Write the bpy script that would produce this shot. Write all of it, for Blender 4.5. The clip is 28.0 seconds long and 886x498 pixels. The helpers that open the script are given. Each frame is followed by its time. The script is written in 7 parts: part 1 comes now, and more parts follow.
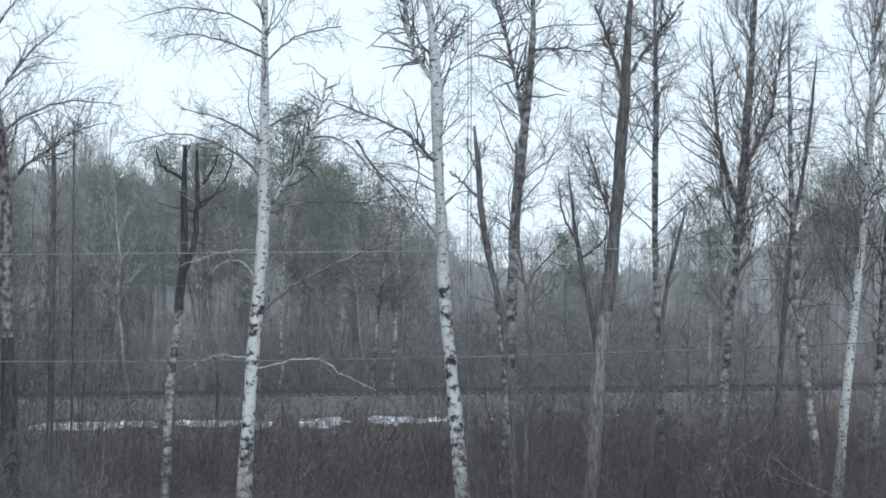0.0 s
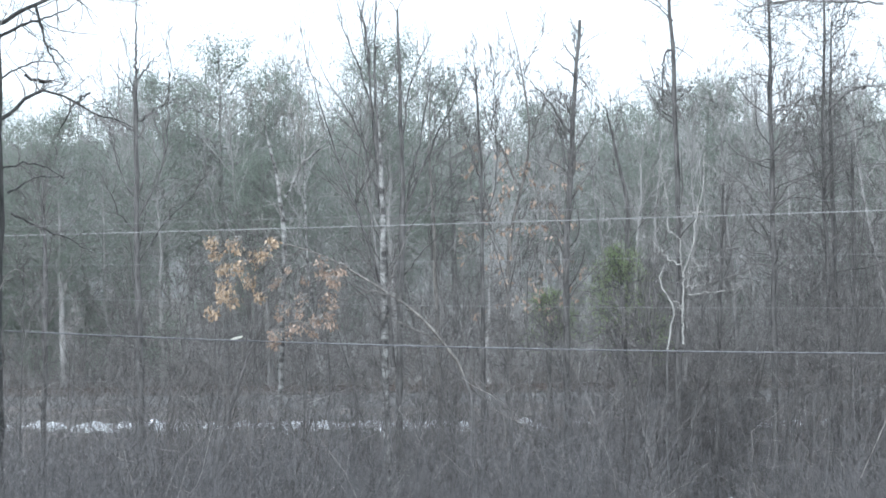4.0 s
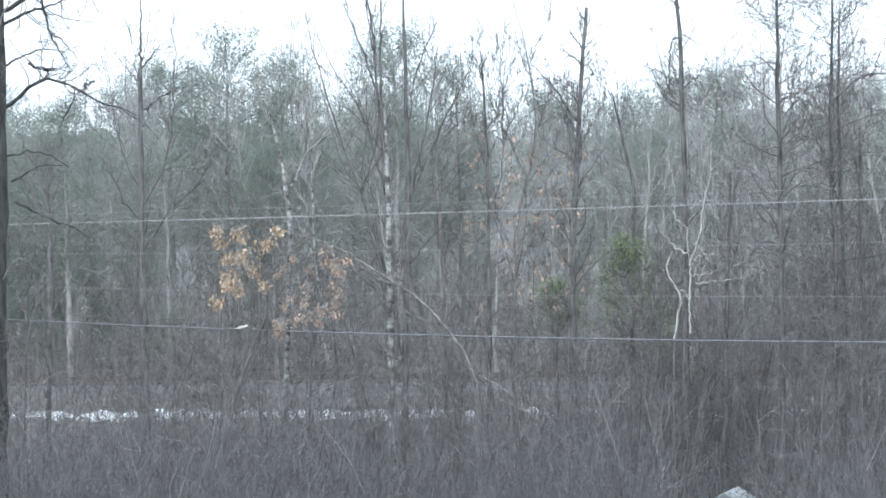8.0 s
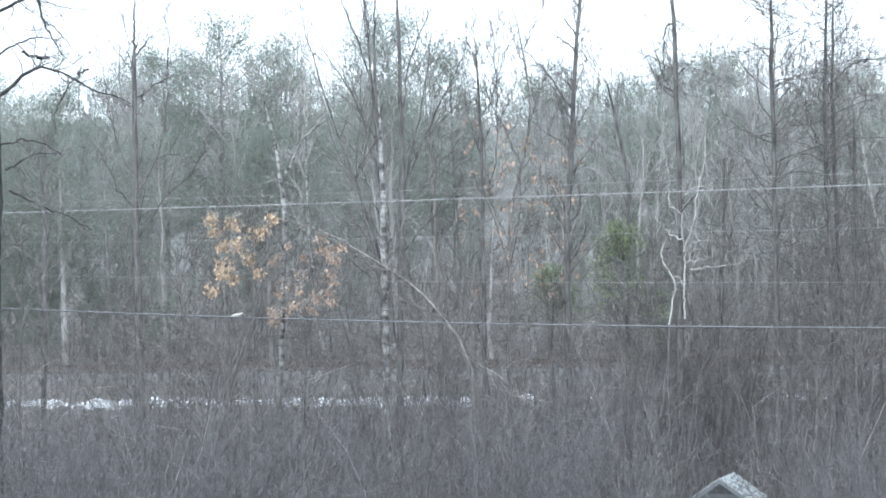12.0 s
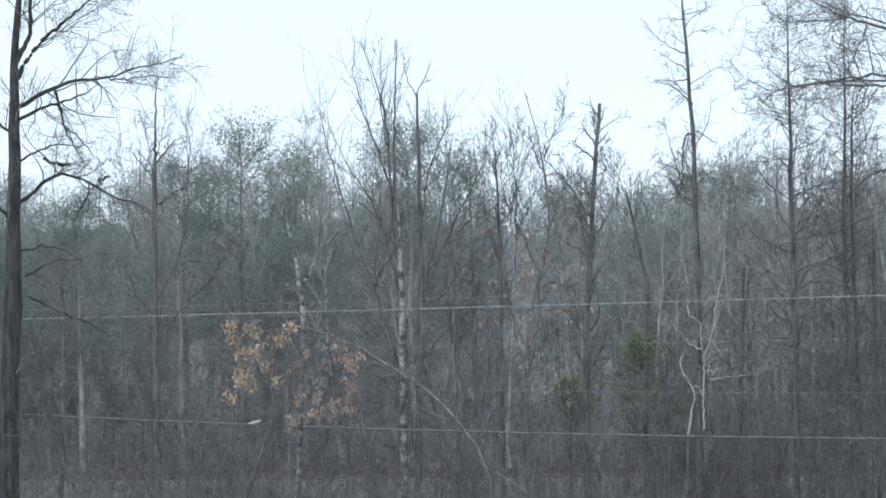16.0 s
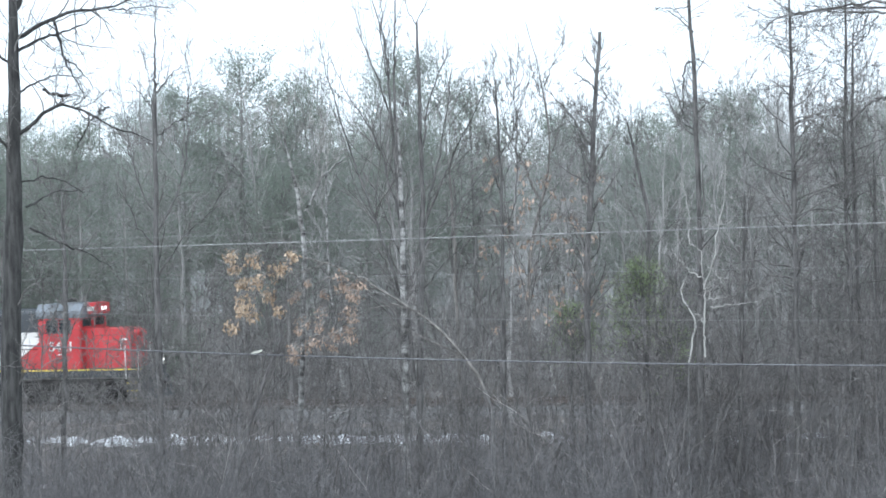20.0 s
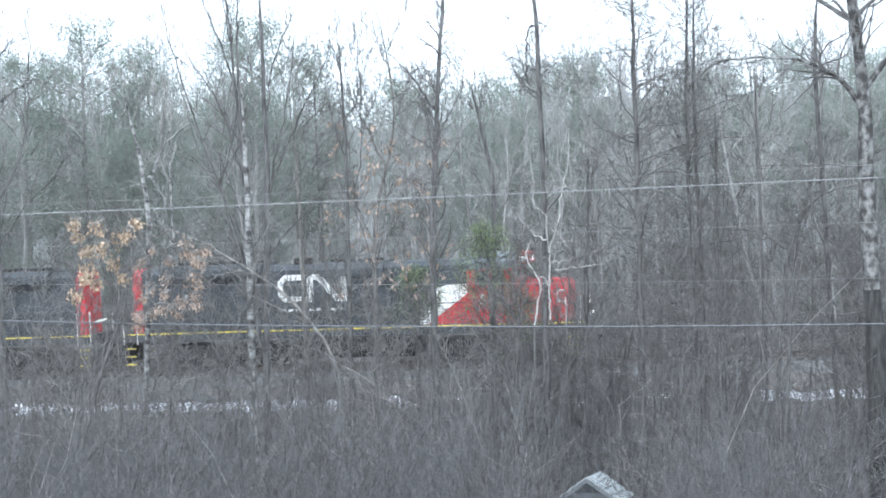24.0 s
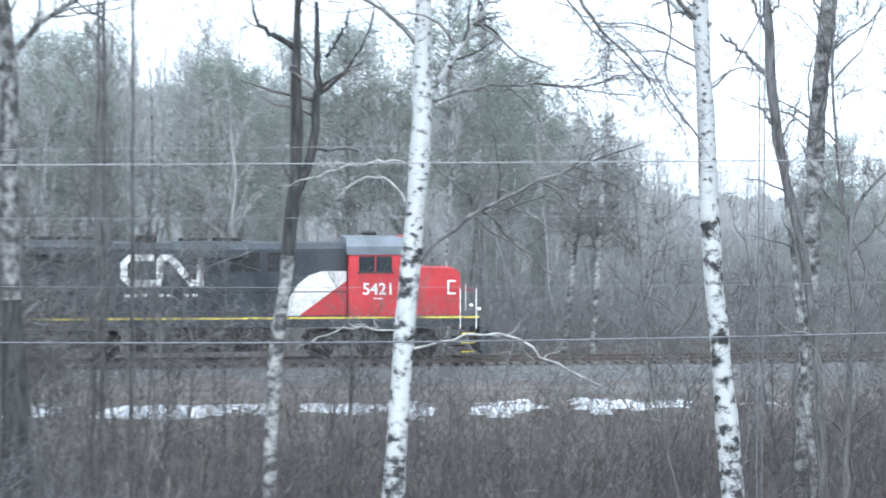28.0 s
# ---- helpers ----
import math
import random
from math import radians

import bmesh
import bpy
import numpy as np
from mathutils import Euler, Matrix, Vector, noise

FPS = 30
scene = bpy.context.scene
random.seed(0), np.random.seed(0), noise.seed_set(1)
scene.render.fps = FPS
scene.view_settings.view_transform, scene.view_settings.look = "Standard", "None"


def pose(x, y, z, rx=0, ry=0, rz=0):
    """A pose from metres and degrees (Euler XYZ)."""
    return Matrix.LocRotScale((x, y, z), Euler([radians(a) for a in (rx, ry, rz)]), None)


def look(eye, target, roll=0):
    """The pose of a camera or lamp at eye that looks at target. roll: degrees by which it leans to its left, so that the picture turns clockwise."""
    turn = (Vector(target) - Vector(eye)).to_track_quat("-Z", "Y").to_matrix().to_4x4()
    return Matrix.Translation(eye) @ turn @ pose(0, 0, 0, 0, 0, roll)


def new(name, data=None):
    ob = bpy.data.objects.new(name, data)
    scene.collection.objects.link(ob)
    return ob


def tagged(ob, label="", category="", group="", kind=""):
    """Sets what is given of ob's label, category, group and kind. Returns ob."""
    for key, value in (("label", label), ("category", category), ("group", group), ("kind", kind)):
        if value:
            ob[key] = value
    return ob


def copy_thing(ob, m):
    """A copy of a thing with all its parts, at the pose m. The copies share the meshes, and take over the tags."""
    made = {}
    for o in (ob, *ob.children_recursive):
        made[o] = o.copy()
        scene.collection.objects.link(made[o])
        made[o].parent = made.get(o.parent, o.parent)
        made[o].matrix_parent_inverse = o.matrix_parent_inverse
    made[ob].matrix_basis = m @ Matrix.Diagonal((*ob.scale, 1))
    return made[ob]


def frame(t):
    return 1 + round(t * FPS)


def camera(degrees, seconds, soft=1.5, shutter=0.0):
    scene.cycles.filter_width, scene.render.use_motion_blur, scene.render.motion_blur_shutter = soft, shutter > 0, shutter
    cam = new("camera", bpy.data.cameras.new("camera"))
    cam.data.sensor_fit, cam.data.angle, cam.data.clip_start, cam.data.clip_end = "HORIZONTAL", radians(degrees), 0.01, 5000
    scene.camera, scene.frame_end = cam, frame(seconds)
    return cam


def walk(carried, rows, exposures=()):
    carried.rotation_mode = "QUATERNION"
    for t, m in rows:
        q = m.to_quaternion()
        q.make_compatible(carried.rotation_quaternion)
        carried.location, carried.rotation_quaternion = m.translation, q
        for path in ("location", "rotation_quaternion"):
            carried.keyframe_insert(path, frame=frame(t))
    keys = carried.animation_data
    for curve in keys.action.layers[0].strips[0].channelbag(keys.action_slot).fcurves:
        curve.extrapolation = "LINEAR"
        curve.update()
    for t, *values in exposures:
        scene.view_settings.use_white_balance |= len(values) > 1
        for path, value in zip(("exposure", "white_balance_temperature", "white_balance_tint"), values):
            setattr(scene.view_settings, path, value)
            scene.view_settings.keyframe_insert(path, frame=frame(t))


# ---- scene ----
# ---- camera and its way ----
cam = camera(21.276, 28.0, soft=1.7, shutter=0.28)
walk(cam, [
    (0, pose(-8.204, -20.305, 8.438, 89.558, -0.087, -26.233)),
    (0.5, pose(-8.204, -20.305, 8.438, 89.572, -0.159, -26.212)),
    (1, pose(-8.204, -20.305, 8.438, 89.076, 0.233, -22.903)),
    (1.5, pose(-7.482, -18.548, 8.400, 89.444, -0.268, -16.681)),
    (2, pose(-5.237, -12.984, 8.280, 89.471, 1.761, -10.597)),
    (2.5, pose(-2.993, -7.419, 8.160, 88.849, 1.356, -4.391)),
    (4.5, pose(0.000, 0.000, 8.000, 89.102, 1.680, -0.168)),
    (5, pose(0.000, 0.000, 8.000, 89.582, 2.061, -1.109)),
    (5.5, pose(0.000, 0.000, 8.000, 89.798, 1.997, -1.641)),
    (6, pose(0.000, 0.000, 8.000, 89.889, 1.400, -1.662)),
    (6.5, pose(0.000, 0.000, 8.000, 89.812, 1.212, -1.785)),
    (7, pose(0.000, 0.000, 8.000, 89.540, 1.353, -0.723)),
    (7.5, pose(0.000, 0.000, 8.000, 88.967, 1.397, -0.219)),
    (8, pose(0.000, 0.000, 8.000, 88.711, 1.700, -0.002)),
    (8.5, pose(0.000, 0.000, 8.000, 88.630, 1.874, -0.338)),
    (9, pose(0.000, 0.000, 8.000, 88.523, 2.048, -0.185)),
    (9.5, pose(0.000, 0.000, 8.000, 88.508, 2.221, -0.043)),
    (10, pose(0.000, 0.000, 8.000, 88.376, 2.386, -0.127)),
    (10.5, pose(0.000, 0.000, 8.000, 88.305, 2.441, -0.166)),
    (11, pose(0.000, 0.000, 8.000, 88.275, 2.288, -0.257)),
    (11.5, pose(0.000, 0.000, 8.000, 88.274, 2.082, -0.223)),
    (13.5, pose(0.000, 0.000, 8.000, 89.114, 1.443, 0.005)),
    (14, pose(0.000, 0.000, 8.000, 89.212, 1.362, 0.021)),
    (14.5, pose(0.000, 0.000, 8.000, 89.742, 1.326, 0.305)),
    (15, pose(0.000, 0.000, 8.000, 90.712, 1.243, 0.626)),
    (15.5, pose(0.000, 0.000, 8.000, 91.024, 1.397, 0.625)),
    (16, pose(0.000, 0.000, 8.000, 91.034, 1.604, 0.322)),
    (16.5, pose(0.000, 0.000, 8.000, 90.853, 1.848, 0.303)),
    (17, pose(0.000, 0.000, 8.000, 90.581, 1.823, 0.295)),
    (17.5, pose(0.000, 0.000, 8.000, 90.359, 1.880, 0.317)),
    (18, pose(0.000, 0.000, 8.000, 90.177, 1.863, 0.331)),
    (18.5, pose(0.000, 0.000, 8.000, 90.019, 2.072, 0.293)),
    (19, pose(0.000, 0.000, 8.000, 89.784, 2.024, 0.274)),
    (19.5, pose(0.000, 0.000, 8.000, 89.503, 1.902, 0.318)),
    (20, pose(0.000, 0.000, 8.000, 89.318, 1.869, 0.342)),
    (20.5, pose(0.000, 0.000, 8.000, 89.183, 1.875, 0.357)),
    (22.5, pose(0.000, 0.000, 8.000, 88.910, 1.936, -1.431)),
    (23, pose(0.000, 0.000, 8.000, 88.638, 2.189, -2.206)),
    (23.5, pose(0.000, 0.000, 8.000, 88.454, 2.276, -2.750)),
    (24, pose(0.000, 0.000, 8.000, 88.328, 2.389, -3.424)),
    (24.5, pose(0.000, 0.000, 8.000, 88.277, 2.076, -4.398)),
    (25, pose(0.000, 0.000, 8.000, 88.244, 1.729, -5.711)),
    (25.5, pose(0.000, 0.000, 8.000, 88.232, 1.692, -6.806)),
    (26, pose(0.000, 0.000, 8.000, 88.183, 1.224, -8.717)),
    (26.5, pose(0.000, 0.000, 8.000, 88.198, 0.971, -12.186)),
    (27, pose(0.000, 0.000, 8.000, 88.162, 0.356, -15.855)),
    (27.5, pose(0.825, 2.041, 7.956, 88.161, 0.002, -19.338)),
    (28, pose(4.045, 10.012, 7.784, 87.782, -0.132, -22.324)),
], exposures=(
    (0, 0.30, 5750, 8), (1.4, 0.30, 5600, 8), (2, 0.63, 5600, 8), (2.5, 0.86, 5650, 8), (4.5, 1.09, 5830, 8), (6, 0.94, 5830, 8), (7, 0.91, 5780, 8), (8, 1.15, 5780, 8), (9, 1.28, 5780, 8), (11, 1.33, 5780, 8), (14.5, 1.21, 5850, 8), (15, 0.76, 5720, 8), (15.5, 0.41, 5700, 8), (16.5, 0.35, 5700, 8), (17, 0.39, 5730, 8), (18, 0.63, 5830, 8), (19, 0.78, 5800, 8), (20, 0.93, 5800, 8), (23, 1.25, 5700, 8), (25, 1.35, 5700, 8), (28, 1.26, 5600, 8)))

# ---- light: an overcast winter day ----
world = bpy.data.worlds.new("overcast_sky")
scene.world = world
world.use_nodes = True
wn, wl = world.node_tree.nodes, world.node_tree.links
wn.clear()
sky = wn.new("ShaderNodeTexSky")
sky.sky_type, sky.sun_disc = "NISHITA", False
sky.sun_elevation, sky.sun_rotation = radians(38), radians(200)
gain = wn.new("ShaderNodeMix")
gain.data_type, gain.blend_type = "RGBA", "MIX"
gain.inputs[0].default_value = 0.9
gain.inputs[7].default_value = (8.8, 9.45, 9.7, 1)
back = wn.new("ShaderNodeBackground")
back.inputs[1].default_value = 0.094
wout = wn.new("ShaderNodeOutputWorld")
wl.new(sky.outputs[0], gain.inputs[6])
wl.new(gain.outputs[2], back.inputs[0])
wl.new(back.outputs[0], wout.inputs[0])
sun_data = bpy.data.lights.new("sun", "SUN")
sun_data.energy, sun_data.angle, sun_data.color = 1.5, radians(110), (1.0, 0.97, 0.93)
sun = new("sun", sun_data)
sun.matrix_world = look((-30, -60, 80), (10, 60, 0))

# ---- materials ----


def mat(name, dark, light, scale=4.0, rough=0.85, bump=0.3, stretch=(1, 1, 1), island=0.0, metal=0.0, detail=6.0, sharp=(0.3, 0.7), piece=0.0, leaf=0.0):
    """Two-colour noise at two scales, with a fine relief; island: spread of brightness from piece to piece in one mesh; leaf: share of light let through."""
    m = bpy.data.materials.new(name)
    m.use_nodes = True
    n, l = m.node_tree.nodes, m.node_tree.links
    b = n["Principled BSDF"]
    b.inputs["Roughness"].default_value, b.inputs["Metallic"].default_value = rough, metal
    tc, mp = n.new("ShaderNodeTexCoord"), n.new("ShaderNodeMapping")
    mp.inputs["Scale"].default_value = stretch
    l.new(tc.outputs["Object"], mp.inputs[0])
    big, fine = n.new("ShaderNodeTexNoise"), n.new("ShaderNodeTexNoise")
    big.inputs["Scale"].default_value, big.inputs["Detail"].default_value = scale, detail
    fine.inputs["Scale"].default_value, fine.inputs["Detail"].default_value = scale * 9, 4
    l.new(mp.outputs[0], big.inputs["Vector"])
    l.new(mp.outputs[0], fine.inputs["Vector"])
    add = n.new("ShaderNodeMath")
    add.operation = "MULTIPLY_ADD"
    add.inputs[1].default_value = 0.35
    l.new(fine.outputs[0], add.inputs[0])
    sub = n.new("ShaderNodeMath")
    sub.operation = "SUBTRACT"
    sub.inputs[1].default_value = 0.175
    l.new(big.outputs[0], sub.inputs[0])
    l.new(sub.outputs[0], add.inputs[2])
    ramp = n.new("ShaderNodeValToRGB")
    ramp.color_ramp.elements[0].position, ramp.color_ramp.elements[1].position = sharp
    ramp.color_ramp.elements[0].color, ramp.color_ramp.elements[1].color = (*dark, 1), (*light, 1)
    l.new(add.outputs[0], ramp.inputs[0])
    col = ramp.outputs[0]
    if island or piece:
        hue = n.new("ShaderNodeHueSaturation")
        rnd = n.new("ShaderNodeMapRange")
        src = n.new("ShaderNodeNewGeometry").outputs["Random Per Island"] if island else n.new("ShaderNodeObjectInfo").outputs["Random"]
        l.new(src, rnd.inputs[0])
        k = island or piece
        rnd.inputs[3].default_value, rnd.inputs[4].default_value = 1 - k, 1 + k
        l.new(rnd.outputs[0], hue.inputs["Value"])
        l.new(col, hue.inputs["Color"])
        col = hue.outputs[0]
    l.new(col, b.inputs["Base Color"])
    if leaf:
        thin, both = n.new("ShaderNodeBsdfTranslucent"), n.new("ShaderNodeMixShader")
        both.inputs[0].default_value = leaf
        l.new(col, thin.inputs["Color"])
        l.new(b.outputs[0], both.inputs[1])
        l.new(thin.outputs[0], both.inputs[2])
        l.new(both.outputs[0], n["Material Output"].inputs[0])
    if bump:
        bp = n.new("ShaderNodeBump")
        bp.inputs["Strength"].default_value, bp.inputs["Distance"].default_value = bump, 0.03
        l.new(add.outputs[0], bp.inputs["Height"])
        l.new(bp.outputs[0], b.inputs["Normal"])
    return m


BIRCH = mat("birch_bark", (0.03, 0.03, 0.03), (0.53, 0.54, 0.53), 1.3, 0.75, 0.3, (4.5, 4.5, 6.5), sharp=(0.35, 0.45))
BIRCH_LOW = mat("smudged_birch_bark", (0.03, 0.03, 0.03), (0.55, 0.56, 0.55), 1.2, 0.8, 0.4, (2.6, 2.6, 3.2), sharp=(0.4, 0.53))
BIRCH_DULL = mat("grey_birch_bark", (0.06, 0.057, 0.055), (0.42, 0.415, 0.4), 1.6, 0.8, 0.3, (2, 2, 3.0), sharp=(0.4, 0.66))
BIRCH_OLD = mat("old_mottled_birch_bark", (0.05, 0.047, 0.045), (0.27, 0.265, 0.257), 1.7, 0.85, 0.4, (3, 3, 2.2), sharp=(0.42, 0.64))
BARK = mat("dark_bark", (0.052, 0.05, 0.049), (0.2, 0.192, 0.187), 5, 0.95, 0.8, (2, 2, 0.4))
BARK_DARK = mat("blackened_bark", (0.02, 0.02, 0.02), (0.085, 0.083, 0.08), 5, 0.95, 0.8, (2, 2, 0.4))
BARK_PALE = mat("pale_bark", (0.09, 0.083, 0.077), (0.32, 0.3, 0.28), 5, 0.95, 0.8, (2, 2, 0.5))
PALE_WOOD = mat("bleached_bare_wood", (0.24, 0.235, 0.22), (0.55, 0.535, 0.51), 3, 0.8, 0.3, (2, 2, 1))
LIMB = mat("grey_limb_bark", (0.06, 0.057, 0.055), (0.24, 0.23, 0.225), 2.5, 0.85, 0.3, (2, 2, 2))
TWIG = mat("twig_bark", (0.09, 0.085, 0.082), (0.235, 0.222, 0.213), 3, 0.9, 0, island=0.35)
TWIG_PALE = mat("pale_twig_bark", (0.19, 0.18, 0.17), (0.44, 0.42, 0.395), 3, 0.85, 0, island=0.5)
# Far bark has haze put into its colour: paler and flatter than near bark.
TWIG_FAR = mat("hazed_far_twig_bark", (0.29, 0.282, 0.275), (0.44, 0.425, 0.412), 2, 0.9, 0, island=0.15)
TRUNK_FAR = mat("hazed_far_trunk_bark", (0.17, 0.164, 0.16), (0.33, 0.32, 0.31), 1.0, 0.9, 0, (1, 1, 0.8), piece=0.3)
BRUSH = mat("brush_stems", (0.108, 0.104, 0.105), (0.25, 0.242, 0.243), 3, 0.9, 0, island=0.3)
BRUSH_DARK = mat("dark_brush_stems", (0.06, 0.055, 0.053), (0.17, 0.155, 0.15), 3, 0.9, 0, island=0.35)
BRUSH_FRONT = mat("front_brush_stems", (0.082, 0.08, 0.081), (0.205, 0.2, 0.203), 3, 0.9, 0, island=0.4)
# Underwood behind the railway is lightened to hold the haze in its colour.
UNDERWOOD = mat("hazed_underwood_stems", (0.21, 0.208, 0.205), (0.36, 0.353, 0.343), 2, 0.9, 0, island=0.12)
BRUSH_RED = mat("reddish_brush_stems", (0.065, 0.055, 0.054), (0.18, 0.155, 0.152), 3, 0.9, 0, island=0.5)
OAK_LEAF = mat("dry_oak_leaf", (0.36, 0.26, 0.175), (0.6, 0.465, 0.335), 2, 0.7, 0, island=0.3)
TAN_LEAF = mat("dry_tan_leaf", (0.3, 0.215, 0.165), (0.52, 0.4, 0.32), 2, 0.7, 0, island=0.3)
# Needles of the far pines: green greyed and paled as painted haze.
NEEDLE = mat("hazed_pine_needles", (0.19, 0.225, 0.19), (0.3, 0.335, 0.285), 1.5, 0.9, 0, island=0.1, leaf=0.5)
# Mist over the distance is only this pale grey tint on the backdrop.
MIST = mat("mist_tinted_distant_wood", (0.25, 0.26, 0.265), (0.34, 0.35, 0.352), 0.05, 0.95, 0, (1, 1, 0.4))
NEEDLE_YOUNG = mat("young_pine_needles", (0.18, 0.225, 0.13), (0.34, 0.395, 0.22), 1.5, 0.8, 0, island=0.15, leaf=0.5)
SOIL = mat("dead_grass_and_leaf_litter", (0.065, 0.058, 0.053), (0.17, 0.145, 0.13), 0.6, 0.95, 0.6)
GRASS = mat("dry_grass", (0.1, 0.08, 0.065), (0.23, 0.185, 0.15), 1.5, 0.9, 0, island=0.4)
BALLAST = mat("grey_ballast", (0.06, 0.06, 0.06), (0.18, 0.175, 0.17), 6, 0.95, 0.9)
SNOW = mat("old_snow", (0.72, 0.75, 0.79), (0.92, 0.94, 0.96), 3, 0.6, 0.4)
RAIL = mat("rusty_rail_steel", (0.08, 0.068, 0.062), (0.17, 0.14, 0.125), 8, 0.6, 0.2, metal=0.5)
TIE = mat("weathered_tie", (0.08, 0.072, 0.066), (0.19, 0.175, 0.16), 5, 0.9, 0.4, piece=0.3)
WIRE = mat("pale_weathered_wire", (0.26, 0.26, 0.26), (0.38, 0.38, 0.38), 8, 0.5, 0)
CABLE = mat("grey_cable", (0.09, 0.09, 0.1), (0.19, 0.19, 0.2), 8, 0.6, 0)
RED = mat("red_engine_paint", (0.38, 0.03, 0.036), (0.55, 0.05, 0.056), 0.9, 0.45, 0.05)
BLACK = mat("black_engine_paint", (0.022, 0.026, 0.031), (0.055, 0.062, 0.07), 0.8, 0.55, 0.05)
WHITE = mat("dirty_white_paint", (0.62, 0.61, 0.58), (0.8, 0.8, 0.78), 1.2, 0.5, 0.05)
YELLOW = mat("yellow_stripe_paint", (0.2, 0.16, 0.05), (0.78, 0.62, 0.09), 1.1, 0.5, 0.05, sharp=(0.3, 0.47))
ROOF_GREY = mat("grey_cab_roof_paint", (0.12, 0.135, 0.15), (0.2, 0.22, 0.245), 1.2, 0.5, 0.05)
STEEL = mat("dark_dirty_steel", (0.015, 0.015, 0.015), (0.05, 0.047, 0.044), 3, 0.7, 0.3, metal=0.3)
LOUVRE = mat("black_grille", (0.008, 0.008, 0.009), (0.03, 0.03, 0.032), 6, 0.6, 0.5)
GLASS = mat("dark_cab_glass", (0.02, 0.025, 0.03), (0.05, 0.06, 0.065), 0.5, 0.05, 0)
SIDING = mat("grey_painted_siding", (0.13, 0.145, 0.16), (0.2, 0.215, 0.23), 3, 0.6, 0.1)
TRIM = mat("white_painted_trim", (0.24, 0.26, 0.275), (0.34, 0.36, 0.375), 3, 0.5, 0.1)
ROOF_PLANK = mat("pale_grey_roof_board", (0.36, 0.39, 0.4), (0.52, 0.55, 0.56), 4, 0.6, 0.2, piece=0.12)
VENT = mat("dark_vent", (0.05, 0.055, 0.06), (0.1, 0.105, 0.11), 6, 0.6, 0.3)
PLATE = mat("weathered_pale_board", (0.5, 0.5, 0.44), (0.78, 0.77, 0.68), 3, 0.6, 0.2)
lamp_glow = bpy.data.materials.new("headlight_glass")
lamp_glow.use_nodes = True
lamp_glow.node_tree.nodes["Principled BSDF"].inputs["Emission Color"].default_value = (1, 0.96, 0.88, 1)
lamp_glow.node_tree.nodes["Principled BSDF"].inputs["Emission Strength"].default_value = 0.7

# ---- mesh helpers ----


def link(name, data, material, parent=None, label=""):
    data.materials.append(material)
    ob = new(name, data)
    if parent:
        ob.parent = parent
    if label:
        ob["label"] = label
    return ob


def part(name, bm, material, parent, label=""):
    data = bpy.data.meshes.new(name)
    bm.normal_update()
    bm.to_mesh(data)
    bm.free()
    return link(name, data, material, parent, label)


def empty(name, m, label, category, group="", kind=""):
    ob = new(name)
    ob.matrix_world = m
    return tagged(ob, label, category, group, kind)


def quads_mesh(name, verts, quads, smooth=True):
    data = bpy.data.meshes.new(name)
    data.vertices.add(len(verts))
    data.vertices.foreach_set("co", np.asarray(verts, np.float32).ravel())
    data.loops.add(len(quads) * 4)
    data.loops.foreach_set("vertex_index", np.asarray(quads, np.int32).ravel())
    data.polygons.add(len(quads))
    data.polygons.foreach_set("loop_start", np.arange(0, len(quads) * 4, 4, dtype=np.int32))
    if smooth:
        data.polygons.foreach_set("use_smooth", np.ones(len(quads), bool))
    data.update(calc_edges=True)
    return data


class Bulk:
    """Collects many tubes and blades into one mesh."""

    def __init__(self):
        self.v, self.q, self.n = [], [], 0

    def put(self, v, q):
        self.v.append(v.reshape(-1, 3))
        self.q.append(q.reshape(-1, 4) + self.n)
        self.n += v.size // 3

    def tubes(self, p, r, sides=4):
        """p: N x k x 3 lines, r: N x k radii."""
        if not len(p):
            return
        n, k = p.shape[:2]
        t = np.gradient(p, axis=1)
        t /= np.linalg.norm(t, axis=2, keepdims=True) + 1e-9
        ref = np.where(np.abs(t[..., 2:]) > 0.8, np.array([1.0, 0, 0]), np.array([0, 0, 1.0]))
        a = np.cross(t, ref)
        a /= np.linalg.norm(a, axis=2, keepdims=True) + 1e-9
        b = np.cross(t, a)
        ang = np.arange(sides) * 2 * np.pi / sides
        ring = a[:, :, None] * np.cos(ang)[None, None, :, None] + b[:, :, None] * np.sin(ang)[None, None, :, None]
        v = p[:, :, None] + ring * r[:, :, None, None]
        i = np.arange(n)[:, None, None] * k * sides + np.arange(k - 1)[None, :, None] * sides
        j, j2 = np.arange(sides)[None, None], (np.arange(sides)[None, None] + 1) % sides
        self.put(v, np.stack([i + j, i + j2, i + sides + j2, i + sides + j], -1))

    def blades(self, c, axis, side, length, width):
        """Folded lozenge leaves or needle sprays: centre, long axis, flat axis, sizes."""
        l, w = length[:, None], width[:, None]
        v = np.stack([c, c + axis * l * 0.5 + side * w, c + axis * l, c + axis * l * 0.5 - side * w], 1)
        self.put(v, np.arange(len(c) * 4).reshape(-1, 4))

    def mesh(self, name, smooth=True):
        return quads_mesh(name, np.concatenate(self.v), np.concatenate(self.q), smooth)


def unit(v):
    return v / (np.linalg.norm(v, axis=-1, keepdims=True) + 1e-9)


def grow(rng, start, way, length, k, wobble, lift):
    """N lines of k points from start along way, that wander and bend up (lift > 0) or droop."""
    p = np.empty((len(start), k, 3))
    p[:, 0] = start
    d = way.copy()
    for i in range(1, k):
        d = unit(d + rng.normal(0, wobble, d.shape) + np.array([0, 0, lift]))
        p[:, i] = p[:, i - 1] + d * (length / (k - 1))[:, None]
    return p


